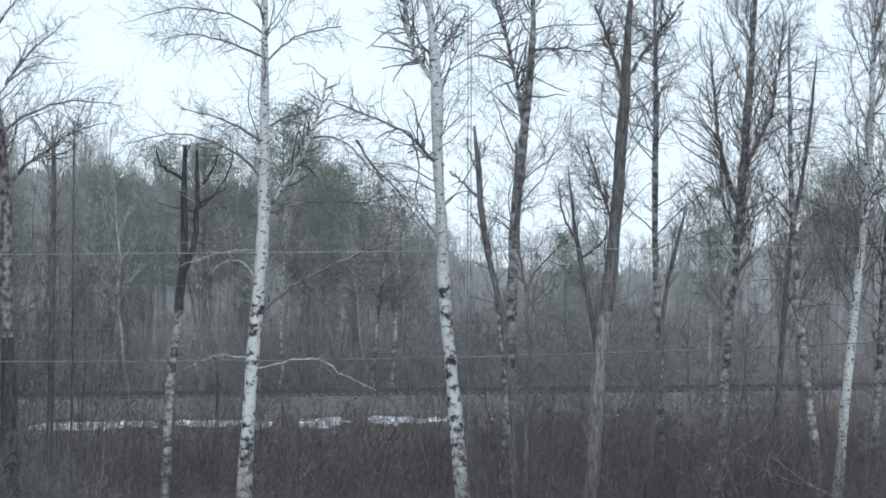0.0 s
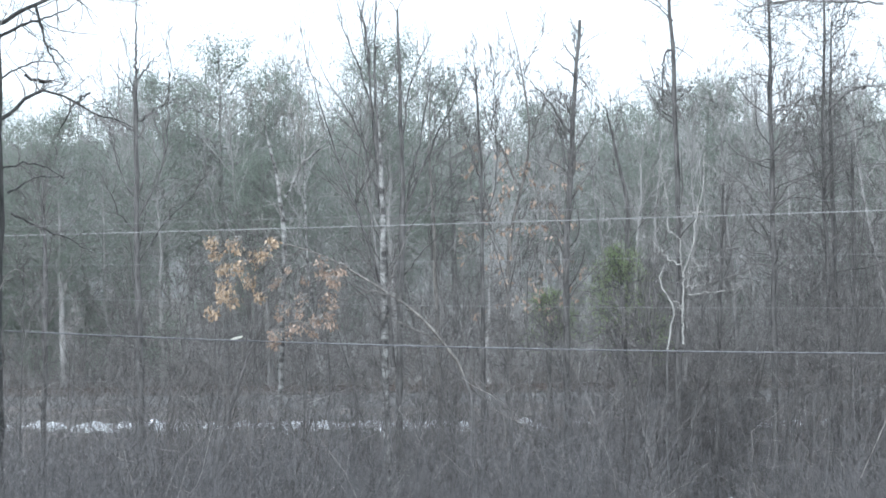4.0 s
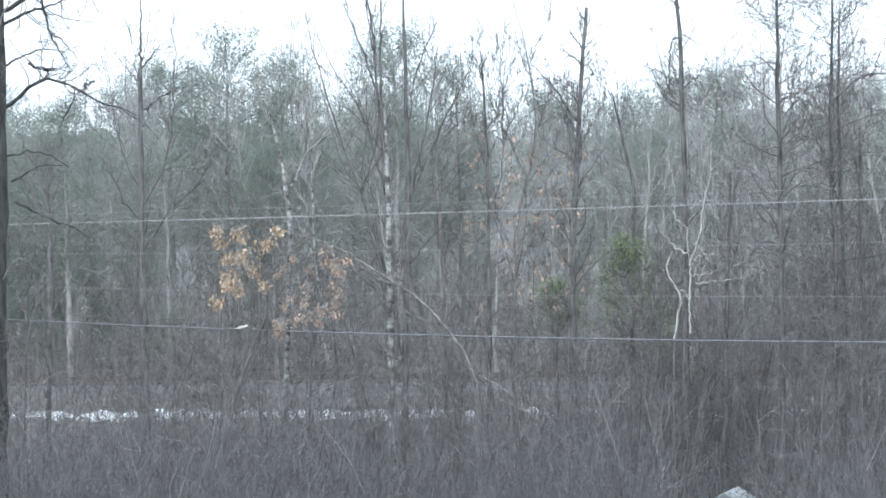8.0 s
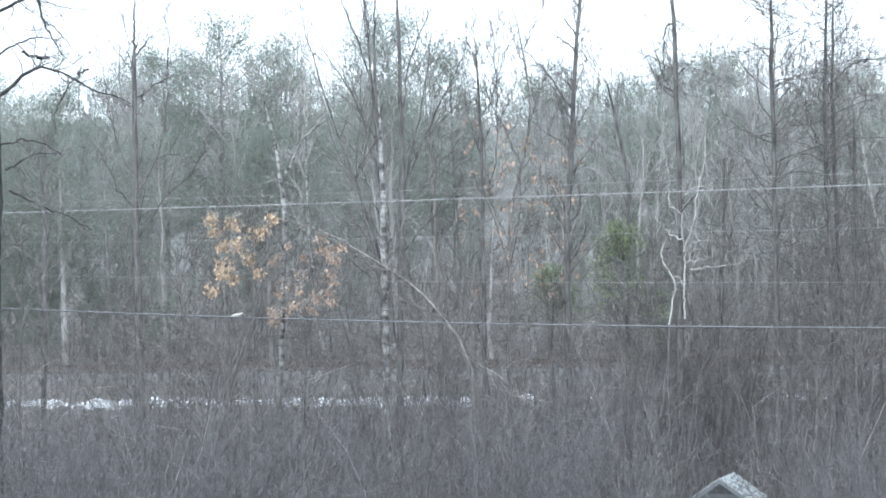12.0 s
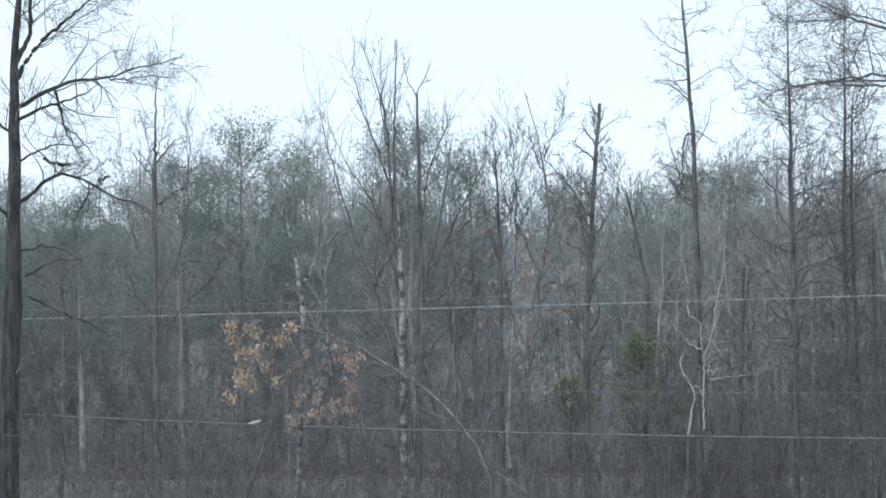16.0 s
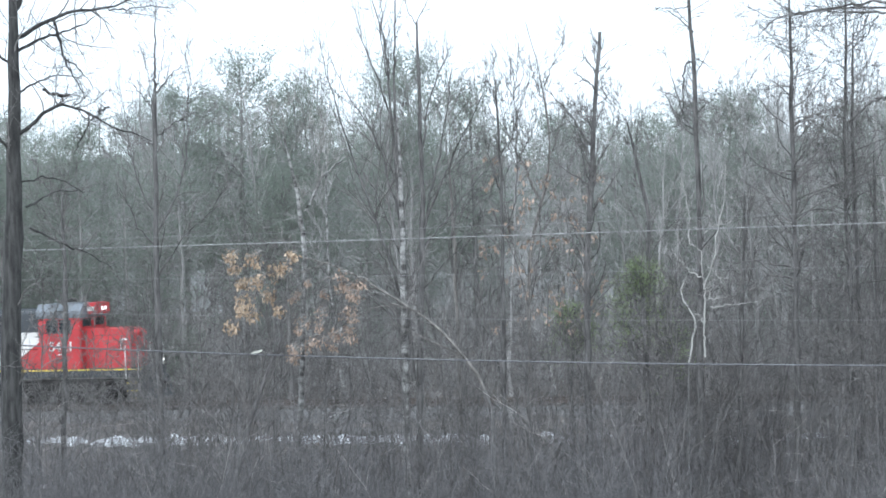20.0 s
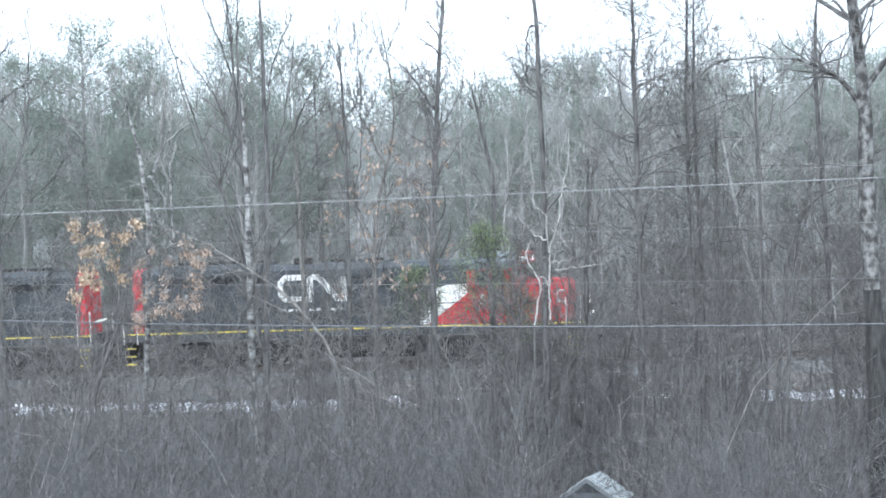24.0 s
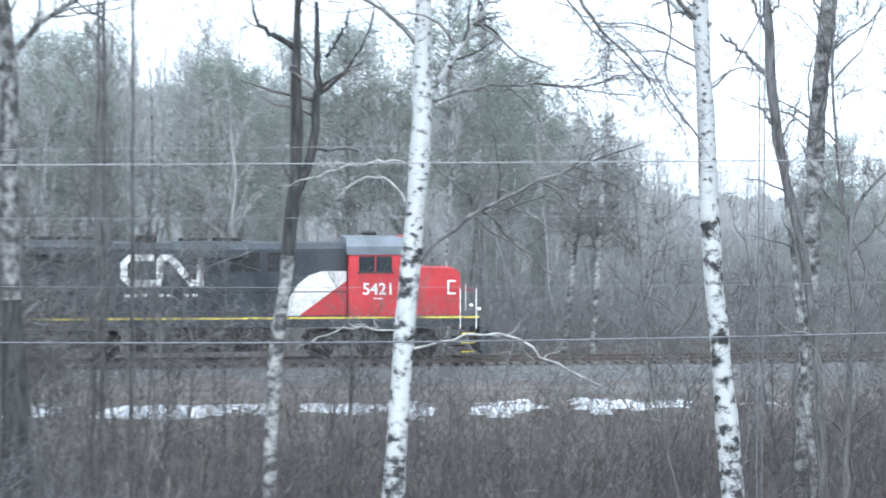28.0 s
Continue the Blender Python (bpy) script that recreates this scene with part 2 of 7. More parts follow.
def shoots(rng, p, r, each, lo, angle, lift=0.0):
    """each side shoots a line: their start, way, parent radius there and place along the parent."""
    n, k = p.shape[:2]
    u = rng.uniform(lo, 1.0, (n, each)) * (k - 1)
    i = np.minimum(u.astype(int), k - 2)
    f = (u - i)[..., None]
    row = np.arange(n)[:, None]
    start = p[row, i] * (1 - f) + p[row, i + 1] * f
    t = unit(p[row, i + 1] - p[row, i])
    x = rng.normal(0, 1, t.shape)
    x = unit(x - t * np.sum(x * t, -1, keepdims=True))
    a = radians(angle) * rng.uniform(0.6, 1.3, (n, each, 1))
    way = unit(t * np.cos(a) + x * np.sin(a) + np.array([0, 0, lift]))
    rad = r[row, i] * (1 - f[..., 0]) + r[row, i + 1] * f[..., 0]
    return start.reshape(-1, 3), way.reshape(-1, 3), rad.ravel(), (u / (k - 1)).ravel()


def taper(r0, k, end=0.25):
    return r0[:, None] * np.linspace(1, end, k)[None]


def smooth_line(points, k):
    """A rounded line of k points through a few, with the last column as radius."""
    pts = np.array(points, float)
    s = np.concatenate([[0], np.cumsum(np.linalg.norm(np.diff(pts[:, :3], axis=0), axis=1))])
    u = np.linspace(0, s[-1], k)
    out = np.stack([np.interp(u, s, pts[:, c]) for c in range(4)], 1)
    for _ in range(2):
        out[1:-1] = (out[:-2] + 2 * out[1:-1] + out[2:]) / 4
    return out


# ---- ground, along the railway ----
TN = np.array([math.sin(radians(15)), math.cos(radians(15))])
TD = np.array([TN[1], -TN[0]])
TRACK = 102.0


def xy(s, q):
    """s metres along the railway, q metres from it towards the house."""
    return TD * s + TN * (TRACK - q)


Q_AT = (-2500, -300, -120, -40, -12, -6, -3.2, -1.8, 1.8, 3.4, 6, 9, 13, 17, 24, 34, 45, 60, 80, 102, 140, 2500)
Z_AT = (-70, -6, -1.4, -0.7, -0.6, -0.9, -0.75, -0.3, -0.3, -0.8, -0.75, -0.7, -0.75, -1.0, -1.7, -2.1, -2.0, -1.5, -0.4, 1.2, 2.2, 2.5)


def ground_z(x, y):
    q = TRACK - (x * TN[0] + y * TN[1])
    return float(np.interp(q, Q_AT, Z_AT))


def build_ground():
    qs = np.concatenate([[-2500, -1200, -600, -300, -200], np.arange(-150, -12, 10), np.arange(-12, 30, 0.75), np.arange(30, 140, 3), [180, 300, 800, 2500]])
    ss = np.concatenate([[-3000, -1200, -500, -300], np.arange(-220, 221, 2.5), [300, 500, 1200, 3000]])
    v = []
    for q in qs:
        for s in ss:
            x, y = xy(s, q)
            far = min(1, abs(q) / 12)
            h = 0.25 * noise.noise((x * 0.12, y * 0.12, 0)) + 0.12 * noise.noise((x * 0.6, y * 0.6, 3))
            v.append((x, y, np.interp(q, Q_AT, Z_AT) + h * far))
    n, m = len(qs), len(ss)
    i = np.arange(n - 1)[:, None] * m + np.arange(m - 1)[None]
    data = quads_mesh("ground", np.array(v), np.stack([i, i + m, i + m + 1, i + 1], -1).reshape(-1, 4))
    tagged(link("ground", data, SOIL), "brown woodland ground of leaf litter and dead grass", "ground", kind="structure")


def build_railway():
    rng = np.random.default_rng(5)
    bed = bmesh.new()
    prof = [(-3.3, -0.8), (-1.9, -0.27), (1.9, -0.27), (3.5, -0.84), (7.6, -0.78)]
    rows = []
    for s in np.arange(-260, 201, 2.0):
        rows.append([bed.verts.new((*xy(s, q + 0.15 * noise.noise((s * 0.4, q, 0))), z + 0.05 * noise.noise((s * 0.9, q, 5)))) for q, z in prof])
    for a, b in zip(rows, rows[1:]):
        for k in range(len(prof) - 1):
            bed.faces.new((a[k], a[k + 1], b[k + 1], b[k]))
    data = bpy.data.meshes.new("railway_bed")
    bed.to_mesh(data)
    bed.free()
    tagged(link("railway_bed", data, BALLAST), "grey crushed stone ballast under the railway line", "railway bed", kind="structure")
    line = empty("railway_track", pose(0, 0, 0), "rusty steel rails on weathered wooden ties in ballast", "railway track")
    for side in (-0.75, 0.75):
        bm = bmesh.new()
        ends = []
        for s in (-260, 200):
            ends.append([bm.verts.new((*xy(s, side + dq), z)) for dq, z in ((-0.07, -0.16), (0.07, -0.16), (0.07, -0.14), (0.012, -0.12), (0.012, -0.05), (0.036, -0.035), (0.036, 0), (-0.036, 0), (-0.036, -0.035), (-0.012, -0.05), (-0.012, -0.12), (-0.07, -0.14))])
        for k in range(12):
            bm.faces.new((ends[0][k], ends[0][(k + 1) % 12], ends[1][(k + 1) % 12], ends[1][k]))
        bm.faces.new(ends[0])
        bm.faces.new(ends[1][::-1])
        bmesh.ops.recalc_face_normals(bm, faces=bm.faces[:])
        part("rail", bm, RAIL, line)
    tie = bmesh.new()
    bmesh.ops.create_cube(tie, size=1, matrix=Matrix.Diagonal((0.23, 2.6, 0.17, 1)))
    bmesh.ops.bevel(tie, geom=tie.edges[:], offset=0.012, segments=1)
    shared = bpy.data.meshes.new("tie")
    tie.to_mesh(shared)
    tie.free()
    shared.materials.append(TIE)
    for i in range(280):
        s = -82 + i * 0.52
        ob = new("tie", shared)
        ob.parent = line
        ob.matrix_local = pose(*xy(s, rng.normal(0, 0.03)), -0.245, 0, 0, -15 + rng.normal(0, 0.6))
    # a strip of old snow along the foot of the bed
    b = Bulk()
    for i in range(1700):
        s = rng.uniform(-34, 30) if i < 460 else rng.uniform(-6, 22) if i < 1300 else rng.uniform(-46, -12)
        thick = 0.9 if -6 < s < 20 else 1.2 if s < -6 else 0.3
        q = 12.1 + rng.normal(0, 0.65) + 0.5 * noise.noise((s * 0.25, 0, 0))
        ln, wd = rng.uniform(0.08, 0.34) * (0.5 + thick), rng.uniform(0.04, 0.16) * (0.45 + 0.6 * thick)
        if -23 < s < -6.5 and rng.random() < 0.88:
            continue
        if rng.random() > (0.62 if s > -6 else 0.5) * thick - 0.2 + 1.1 * noise.noise((s * 0.55, 2.0, 7.0)):
            continue
        x, y = xy(s, q)
        z = ground_z(x, y) + 0.02
        k = 12
        ang = np.arange(k) * 2 * np.pi / k
        rad = 1 + 0.35 * rng.normal(0, 0.5, k)
        rings = []
        heap = rng.uniform(0.8, 2.2) if s > -6 else 4.0
        for f, h in ((1.0, -0.1), (0.93, 0.02 * heap), (0.55, 0.05 * heap), (0.02, 0.06 * heap)):
            e = np.stack([np.cos(ang) * rad * f * ln, np.sin(ang) * rad * f * wd], 1)
            rings.append(np.column_stack([x + e[:, 0] * TD[0] - e[:, 1] * TN[0], y + e[:, 0] * TD[1] - e[:, 1] * TN[1], np.full(k, z + h)]))
        i0 = np.arange(3)[:, None] * k
        j, j2 = np.arange(k)[None], (np.arange(k)[None] + 1) % k
        b.put(np.concatenate(rings), np.stack([i0 + j, i0 + j2, i0 + k + j2, i0 + k + j], -1))
    tagged(link("snow_patches", b.mesh("snow_patches"), SNOW), "patchy strip of old white snow beside the railway", "snow", kind="stuff")


build_ground()
build_railway()

# ---- trees ----


def crown(rng, b, p, r, each=(5, 5), lens=(0.5, 0.4), angle=45, lift=0.05, lo=0.2, thin=0.006, sides=3, wobble=0.2, k2=4, k3=3):
    """Branches on branches on the lines p (radii r): two more orders."""
    length = np.linalg.norm(p[:, -1] - p[:, 0], axis=1)
    st, wy, rd, u = shoots(rng, p, r, each[0], lo, angle, lift)
    ln = np.repeat(length, each[0]) * lens[0] * rng.uniform(0.5, 1.2, len(st)) * (1.25 - 0.6 * u)
    p2 = grow(rng, st, wy, ln, k2, wobble, lift)
    r2 = taper(np.maximum(rd * 0.5, thin * 1.3), k2, 0.4)
    b.tubes(p2, r2, sides)
    st, wy, rd, u = shoots(rng, p2, r2, each[1], 0.15, angle, lift)
    l3 = np.repeat(ln, each[1]) * lens[1] * rng.uniform(0.5, 1.4, len(st))
    p3 = grow(rng, st, wy, np.maximum(l3, 0.15), k3, wobble * 1.2, lift)
    b.tubes(p3, taper(np.full(len(p3), thin), k3, 0.5), sides)
    return p2, p3


def tree(name, label, x, y, d, stems, bark, twig, limbs=(), n=14, lo=0.35, reach=2.2, angle=50, lift=0.06, each=(7, 6), seed=1, pale_top=None, base=None, k=26, thin=0.008, group="", lens=(0.45, 0.5), wobble=0.26, pale=()):
    """A bare tree. stems: lines of (across, away, up, radius) from the foot; limbs: the same; n more limbs grow by chance on the first stems."""
    rng = np.random.default_rng(seed)
    thin, wobble = thin * 0.68, min(wobble, 0.27)
    az = math.atan2(x, y)
    root = empty(name, pose(x, y, ground_z(x, y) - 0.15, 0, 0, -math.degrees(az)), label, "tree", group)
    lines = [smooth_line(s, k) for s in stems]
    for i, s in enumerate(lines):
        b = Bulk()
        rr = s[:, 3] * (1 + 0.07 * rng.normal(0, 1, k))
        pp = s[:, :3] + rng.normal(0, 0.014, (k, 3)) * (np.arange(k) > 0)[:, None]
        cut = base[0] * k // 16 if base and i == 0 else 0
        b.tubes(pp[None, cut:], rr[None, cut:], 9)
        link("trunk" if i == 0 else "stem", b.mesh("trunk"), bark, root)
        if cut:
            b = Bulk()
            b.tubes(pp[None, :cut + 1], rr[None, :cut + 1] * np.linspace(1.1, 1.01, cut + 1), 11)
            link("trunk_base", b.mesh("trunk_base"), base[1], root, "lower trunk of other bark")
    tw = Bulk()
    for lb in limbs:
        s = smooth_line(lb, 15)
        s[1:, :3] += rng.normal(0, 0.022, (14, 3))
        b = Bulk()
        b.tubes(s[None, :, :3], s[None, :, 3], 6)
        link("limb", b.mesh("limb"), bark if lb[0][3] > 0.08 else pale_top or bark, root)
        reach_l = float(np.linalg.norm(s[-1, :3] - s[0, :3]))
        crown(rng, tw, s[None, :, :3], s[None, :, 3], (max(3, min(each[0] * 6, int(each[0] * 1.4 * reach_l))), each[1]), lens=(0.42, 0.5), angle=angle + 8, lift=lift - 0.03, thin=thin, wobble=wobble, k2=6, k3=4)
    for lb in pale:
        s = smooth_line(lb, 14)
        s[1:, :3] += rng.normal(0, 0.035, (13, 3))
        b = Bulk()
        b.tubes(s[None, :, :3], s[None, :, 3], 6)
        crown(rng, b, s[None, :, :3], s[None, :, 3], (9, 2), lens=(0.16, 0.5), angle=45, lift=-0.05, thin=0.006, wobble=0.4)
        link("dead_limb", b.mesh("dead_limb"), PALE_WOOD, root, "bleached dead limb")
    if n:
        for s in lines:
            p, r = s[None, :, :3], s[None, :, 3]
            m = max(3, n // len(lines))
            st, wy, rd, u = shoots(rng, p, r, m, lo, angle, lift)
            ln = reach * rng.uniform(0.45, 1.15, m) * (1.3 - 0.75 * (u - lo) / (1 - lo))
            p1 = grow(rng, st, wy, ln, 9, wobble * 0.7, lift)
            r1 = taper(np.clip(rd * 0.3, thin * 1.7, 0.03), 9, 0.3)
            tw.tubes(p1, r1, 4)
            crown(rng, tw, p1, r1, each, lens, angle, lift, thin=thin, wobble=wobble, k2=5)
    if tw.n:
        link("crown", tw.mesh("crown"), twig, root)
    return root


tree("birch_tree", "white paper birch with black marks and bare twigs", 23.85, 61.54, 66,
     [[(0.00, 0.00, 0.00, 0.278), (0.06, 0.00, 1.06, 0.248), (0.26, 0.00, 4.76, 0.228), (0.57, 0.00, 8.46, 0.238), (0.81, 0.00, 11.24, 0.228), (0.77, 0.00, 15.04, 0.176), (0.81, 0.00, 18.75, 0.101), (0.87, 0.00, 24.75, 0.008)]],
     BIRCH, TWIG, [[(0.78, 0.00, 11.25, 0.096), (1.29, -0.40, 12.02, 0.084), (1.91, -0.80, 13.09, 0.077), (2.44, -1.00, 14.00, 0.070), (2.77, -1.10, 14.91, 0.058), (3.08, -1.20, 16.28, 0.052)],
      [(2.44, -1.00, 14.08, 0.044), (3.21, -0.80, 14.16, 0.032), (3.83, -0.70, 14.00, 0.026), (4.45, -0.60, 13.23, 0.020), (5.69, -0.50, 11.98, 0.012)],
      [(1.03, 0.00, 11.32, 0.038), (1.86, 0.50, 11.64, 0.032), (3.14, 1.00, 11.80, 0.026), (4.26, 1.20, 11.72, 0.020), (6.17, 1.40, 11.47, 0.012)],
      [(0.63, 0.00, 12.70, 0.064), (0.05, 0.40, 13.24, 0.052), (-0.34, 0.60, 13.68, 0.038), (-1.46, 1.00, 14.13, 0.032), (-2.75, 1.20, 14.35, 0.026), (-4.38, 1.40, 13.90, 0.012)],
      [(0.61, 0.00, 7.38, 0.064), (1.05, -0.30, 8.09, 0.058), (1.98, -0.60, 8.74, 0.052), (3.51, -0.90, 9.51, 0.038), (4.42, -1.00, 9.89, 0.032), (6.04, -1.30, 10.42, 0.012)],
      [(0.52, 0.00, 14.08, 0.052), (-0.18, -0.50, 14.53, 0.038), (-1.10, -1.00, 14.89, 0.026), (-2.34, -1.20, 15.13, 0.021)],
      [(0.63, 0.00, 14.39, 0.044), (1.56, 0.60, 14.89, 0.032), (2.67, 1.00, 15.23, 0.031)],
      [(0.78, 0.00, 17.10, 0.052), (-0.50, -0.50, 17.61, 0.038), (-1.90, -1.00, 17.89, 0.026), (-3.28, -1.20, 17.55, 0.012)],
      [(0.82, 0.00, 16.90, 0.044), (1.97, 0.60, 18.00, 0.032), (3.66, 1.00, 18.38, 0.026)],
      [(0.80, 0.00, 17.92, 0.044), (-0.50, 0.50, 18.80, 0.032), (-2.36, 0.90, 19.04, 0.026), (-4.43, 1.20, 18.44, 0.012)],
      [(4.15, -1.00, 14.01, 0.062), (4.82, -0.90, 12.95, 0.032), (5.76, -0.80, 12.16, 0.026), (6.18, -0.70, 11.50, 0.020), (6.86, -0.60, 10.57, 0.012)],
      [(3.46, 1.00, 11.80, 0.032), (4.70, 1.10, 11.67, 0.026), (5.67, 1.20, 12.09, 0.020), (6.78, 1.30, 11.82, 0.012)],
      [(6.14, -1.00, 14.28, 0.052), (6.56, -0.80, 12.96, 0.026), (6.32, -0.60, 11.90, 0.020), (6.87, -0.50, 11.11, 0.012)]], seed=11, n=22, lo=0.5, reach=3.6, each=(5, 6), thin=0.0095, lens=(0.55, 0.55), angle=50, lift=0.0, wobble=0.4, pale_top=LIMB, base=(5, BIRCH_LOW), pale=[[(0.37, 0.00, 9.91, 0.026), (-0.66, -0.40, 9.92, 0.023), (-1.75, -0.80, 9.54, 0.017), (-2.53, -1.00, 9.31, 0.009)], [(0.37, 0.00, 8.96, 0.026), (-0.12, 0.40, 9.67, 0.023), (-0.99, 0.60, 9.36, 0.020), (-1.64, 0.80, 8.48, 0.012)], [(0.50, 0.00, 5.52, 0.038), (0.81, -0.20, 5.56, 0.032), (1.82, -0.60, 5.91, 0.032), (2.89, -0.90, 5.93, 0.029), (3.81, -1.00, 5.23, 0.023), (4.87, -1.10, 4.78, 0.012)], [(0.36, 0.00, 5.88, 0.032), (-0.37, 0.40, 6.02, 0.026), (-1.33, 0.70, 5.92, 0.023), (-2.30, 1.00, 5.41, 0.012)]])
tree("birch_tree", "leaning white birch with dark patches and forked bare top", 31.34, 58.08, 66,
     [[(0.00, 0.00, 0.00, 0.266), (-0.08, 0.00, 0.95, 0.238), (-0.43, 0.00, 4.68, 0.238), (-0.78, 0.00, 8.40, 0.228), (-1.01, 0.00, 12.95, 0.196), (-1.05, 0.00, 16.06, 0.228), (-1.35, 0.00, 19.16, 0.109), (-1.91, 0.00, 25.13, 0.008)]],
     BIRCH, TWIG, [[(-0.80, 0.00, 13.10, 0.083), (-1.04, 0.20, 13.18, 0.083), (-1.45, 0.40, 13.46, 0.062), (-1.93, 0.60, 13.81, 0.041)],
      [(-1.05, 0.00, 16.06, 0.124), (-1.68, 0.30, 16.92, 0.093), (-2.20, 0.50, 17.98, 0.083), (-2.36, 0.60, 20.08, 0.062)],
      [(-0.92, 0.00, 12.95, 0.062), (-1.98, -0.60, 14.17, 0.052), (-3.39, -1.00, 14.86, 0.041), (-4.80, -1.20, 15.36, 0.031)],
      [(-1.05, 0.00, 17.09, 0.083), (-0.53, 0.50, 17.97, 0.062), (0.10, 0.80, 19.05, 0.041)]], seed=12, n=38, lo=0.4, reach=3.83, each=(6, 6), thin=0.0095, lens=(0.55, 0.55), angle=48, lift=0.0, wobble=0.4, pale_top=LIMB, base=(6, BIRCH_LOW))
tree("dead_tree", "dark broken leaning dead tree with a splintered top", 32.60, 56.23, 65,
     [[(0.00, 0.00, 0.00, 0.112), (-0.12, 0.00, 2.10, 0.100), (-0.30, 0.00, 5.14, 0.100), (-0.62, 0.00, 7.90, 0.093), (-0.88, 0.00, 8.83, 0.106), (-1.29, 0.00, 10.41, 0.119), (-1.43, 0.00, 12.25, 0.106), (-1.54, 0.00, 13.70, 0.093), (-1.64, 0.00, 14.49, 0.040)]],
     BARK, TWIG, [[(-1.56, 0.00, 11.92, 0.060), (-2.03, 0.30, 12.40, 0.046), (-2.59, 0.40, 12.83, 0.033)],
      [(-1.52, 0.00, 13.17, 0.040), (-1.23, -0.30, 13.49, 0.033), (-1.21, -0.30, 13.94, 0.020)],
      [(-1.35, 0.00, 10.67, 0.040), (-1.71, -0.40, 11.26, 0.027)],
      [(-1.54, 0.00, 12.91, 0.046), (-1.80, 0.30, 13.45, 0.040), (-1.91, 0.40, 13.99, 0.027)],
      [(-1.27, 0.00, 10.28, 0.033), (-0.90, 0.40, 10.88, 0.027), (-0.71, 0.50, 11.61, 0.013)]], seed=13, n=14, lo=0.4, reach=1.3, each=(3, 3), thin=0.009, wobble=0.35)
tree("birch_tree", "pale dull birch with forked bare top", 33.98, 60.05, 69,
     [[(0.00, 0.00, 0.00, 0.242), (0.03, 0.00, 0.55, 0.216), (0.27, 0.00, 5.74, 0.205), (0.45, 0.00, 12.00, 0.195), (0.85, 0.00, 14.81, 0.162), (1.13, 0.00, 17.61, 0.141), (1.14, 0.00, 19.99, 0.081), (1.17, 0.00, 25.99, 0.008)]],
     BIRCH_DULL, TWIG, [[(0.81, 0.00, 14.59, 0.108), (0.48, 0.50, 16.37, 0.086), (0.12, 0.80, 18.15, 0.076), (-0.42, 1.00, 19.71, 0.054)],
      [(1.08, 0.00, 17.61, 0.054), (2.15, -0.50, 17.66, 0.043), (3.41, -0.80, 17.51, 0.022)]], seed=14, n=42, lo=0.36, reach=3.83, each=(7, 7), thin=0.0095, lens=(0.55, 0.55), angle=48, lift=0.0, wobble=0.4, pale_top=LIMB)
tree("dark_tree", "dark bare tree with smooth grey lower trunk", 35.39, 55.71, 66,
     [[(0.00, 0.00, 0.00, 0.278), (0.05, 0.00, 0.95, 0.248), (0.32, 0.00, 5.90, 0.248), (0.81, 0.00, 10.01, 0.238), (1.19, 0.00, 14.95, 0.207), (1.41, 0.00, 19.06, 0.109), (1.68, 0.00, 24.05, 0.008)]],
     BARK, TWIG, [[(1.15, 0.00, 15.98, 0.093), (0.74, -0.50, 17.37, 0.072), (0.14, -0.90, 18.96, 0.041)],
      [(1.36, 0.00, 16.39, 0.083), (2.19, 0.40, 17.65, 0.062), (3.35, 0.80, 19.13, 0.041)],
      [(0.88, 0.00, 10.43, 0.062), (0.11, 0.50, 12.92, 0.041), (-0.20, 0.80, 13.88, 0.031)]], seed=15, n=46, lo=0.38, base=(5, BARK_PALE), reach=3.13, each=(7, 7), lens=(0.55, 0.55), thin=0.0095, wobble=0.4, pale_top=LIMB)
tree("birch_tree", "slim grey birch with bare twigs", 40.72, 59.38, 72,
     [[(0.00, 0.00, 0.00, 0.164), (-0.05, 0.00, 2.42, 0.147), (-0.12, 0.00, 6.00, 0.135), (-0.30, 0.00, 10.48, 0.124), (-0.27, 0.00, 16.53, 0.113), (-0.32, 0.00, 19.89, 0.068), (-0.38, 0.00, 23.89, 0.008)]],
     BIRCH_DULL, TWIG, [], seed=16, n=49, lo=0.4, reach=2.95, each=(7, 7), thin=0.0095, lens=(0.55, 0.55), angle=48, lift=0.0, wobble=0.4, pale_top=LIMB)
tree("birch_tree", "fine-twigged grey birch with dense crown", 41.45, 56.41, 70,
     [[(0.00, 0.00, 0.00, 0.197), (0.13, 0.00, 2.63, 0.175), (0.32, 0.00, 6.54, 0.175), (0.77, 0.00, 11.30, 0.165), (1.11, 0.00, 15.62, 0.143), (1.34, 0.00, 19.51, 0.082), (1.58, 0.00, 23.50, 0.008)]],
     BIRCH_DULL, TWIG, [[(0.77, 0.00, 11.30, 0.088), (-0.08, 0.50, 14.15, 0.066), (-0.39, 1.00, 17.48, 0.044)],
      [(0.95, 0.00, 13.03, 0.088), (2.05, -0.50, 15.14, 0.066), (2.47, -1.00, 18.49, 0.044)]], seed=17, n=80, lo=0.3, reach=3.83, angle=38, lift=0.12, each=(7, 7), lens=(0.55, 0.55), thin=0.0095, wobble=0.4, pale_top=LIMB)
tree("birch_tree", "leaning pale birch with dark band", 42.21, 50.74, 66,
     [[(0.00, 0.00, 0.00, 0.174), (-0.25, 0.00, 3.07, 0.155), (-0.67, 0.00, 6.31, 0.145), (-0.89, 0.00, 8.74, 0.124), (-1.14, 0.00, 12.19, 0.103), (-1.18, 0.00, 16.45, 0.062), (-1.20, 0.00, 18.45, 0.008)]],
     BIRCH_DULL, TWIG, [], seed=18, n=43, lo=0.35, reach=3.13, each=(7, 7), thin=0.0095, lens=(0.55, 0.55), angle=48, lift=0.0, wobble=0.4, pale_top=LIMB)
